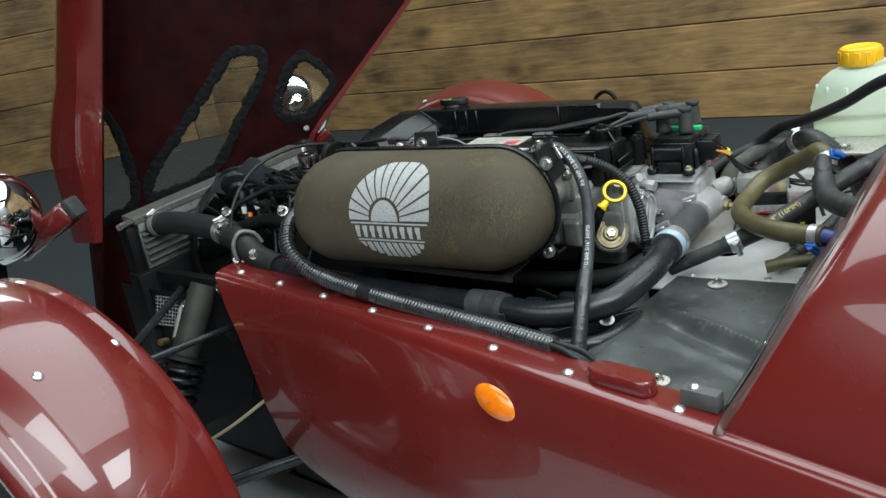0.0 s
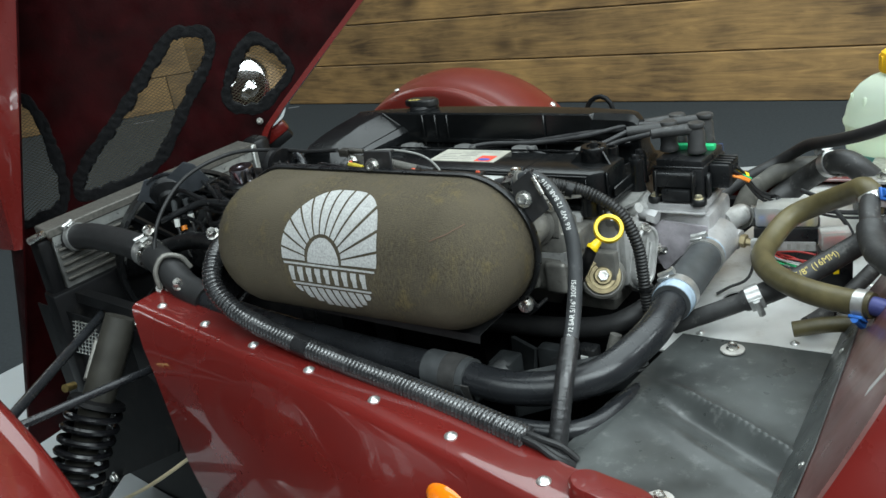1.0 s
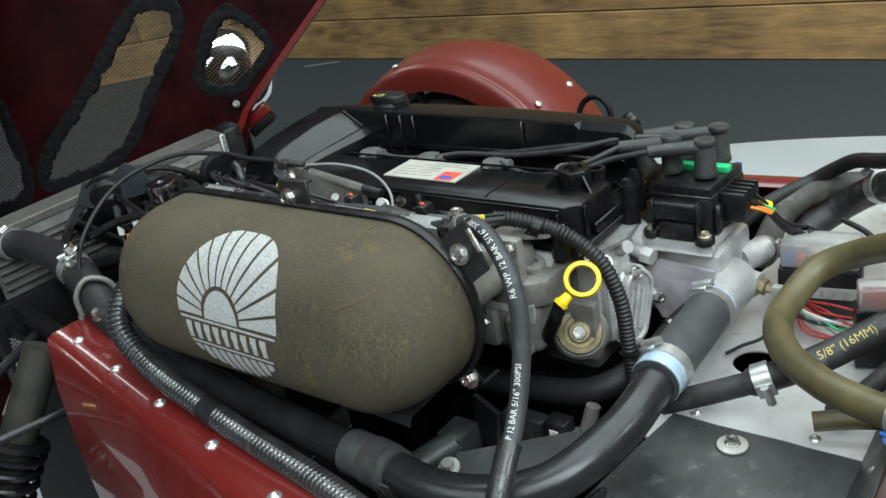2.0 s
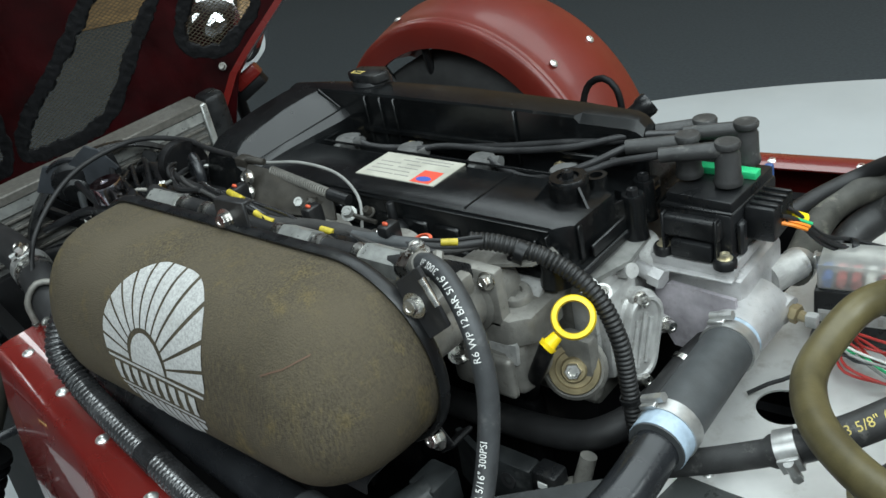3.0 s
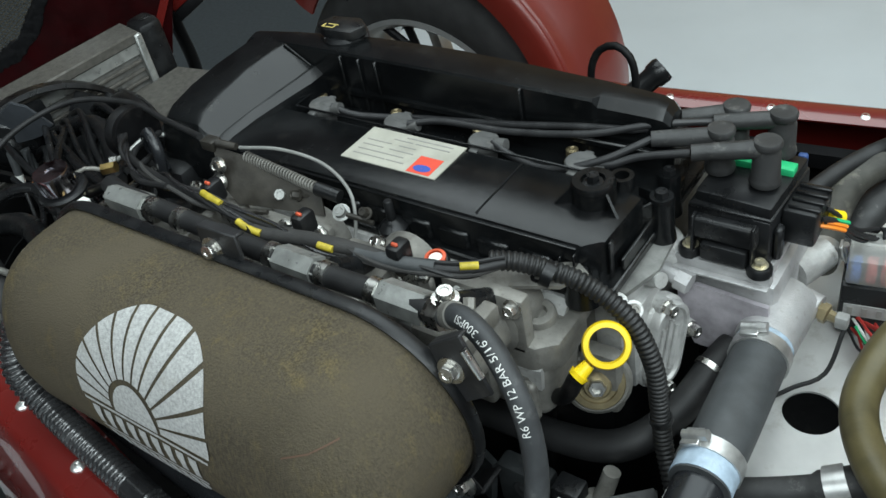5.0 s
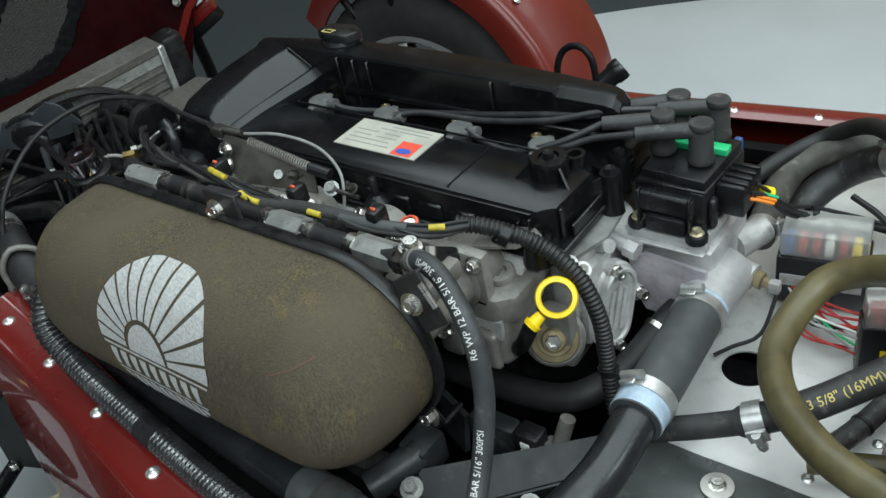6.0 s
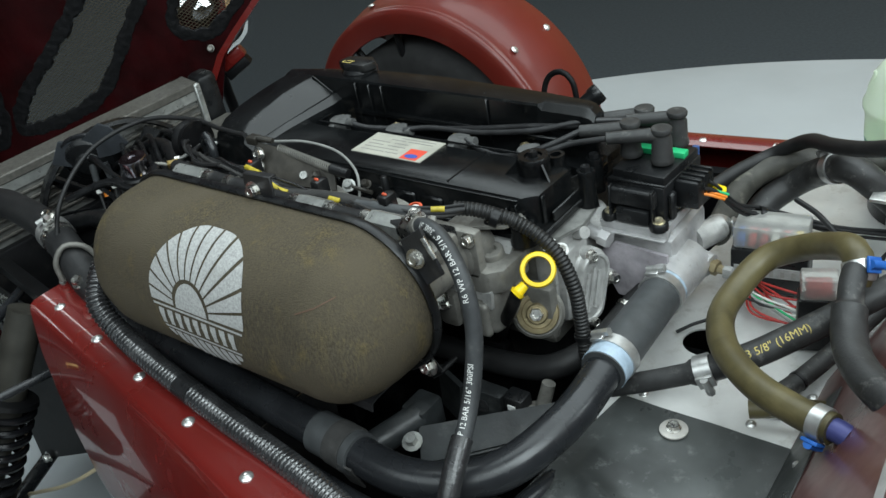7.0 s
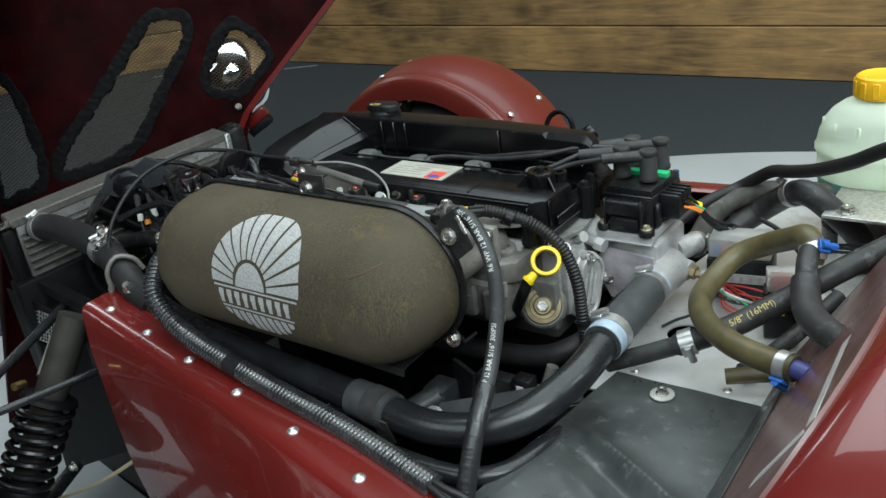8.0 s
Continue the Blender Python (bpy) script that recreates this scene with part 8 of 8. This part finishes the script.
for a, b, r in (((-0.260, -0.560, 0.457), (-0.240, -0.335, 0.4325), 0.0056), ((-0.262, -0.560, 0.457), (-0.430, -0.275, 0.460), 0.0070), ((-0.33, -0.555, 0.190), (-0.12, -0.33, 0.215), 0.011), ((-0.33, -0.555, 0.190), (-0.47, -0.27, 0.20), 0.011)):
    part("wishbone_tube", sweep(B(), [Vector(a), Vector(b)], r, 12), PAINTED, susp)
part("upright", box(B(), (-0.355, -0.61, 0.18), (-0.295, -0.55, 0.43), 0.012), CHASSIS, susp)
part("caliper", box(B(), (-0.25, -0.63, 0.22), (-0.19, -0.56, 0.36), 0.014), CHASSIS, susp)
part("sensor_wire", tube([(-0.11, -0.35, 0.37), (-0.17, -0.38, 0.325), (-0.25, -0.40, 0.272), (-0.36, -0.41, 0.21), (-0.47, -0.42, 0.15)], 0.0028, 8), material("cream_cable", (0.45, 0.38, 0.25), 0.5), susp, "thin cream cable")
for p in ((-0.24, -0.315, 0.50), (-0.27, -0.318, 0.49), (-0.20, -0.335, 0.46)):
    part("bolt", bolt(B(), p, (0, -1, 0.2), 0.0075, 0.009, 1.4), STEEL, susp)
part("black_box", box(B(), (-0.30, -0.33, 0.30), (-0.19, -0.30, 0.48), 0.006), CHASSIS, susp)
part("plate_bolt", bolt(B(), (-0.393, -0.3635, 0.224), (0, -1, 0.1), 0.006, 0.006, 1.4), STEEL, susp)
part("guard_plate", sheet(B(), [(-0.217, -0.360, 0.312), (-0.200, -0.318, 0.470), (-0.370, -0.312, 0.470), (-0.440, -0.352, 0.300), (-0.432, -0.361, 0.198)], 0.003), CHASSIS, susp, "flat black side plate")
mesh_bm = B()
for k in range(13):
    cyl(mesh_bm, (-0.515 + k * 0.0085, -0.292, 0.385), (-0.490 + k * 0.0085, -0.290, 0.445), 0.0011, seg=5)
    if k < 9:
        cyl(mesh_bm, (-0.518 + k * 0.003, -0.2925, 0.386 + k * 0.0073), (-0.408 + k * 0.003, -0.2895, 0.386 + k * 0.0073), 0.0011, seg=5)
tagged(part("intake_mesh", mesh_bm, STEEL, susp, "bright expanded steel mesh"), kind="stuff")
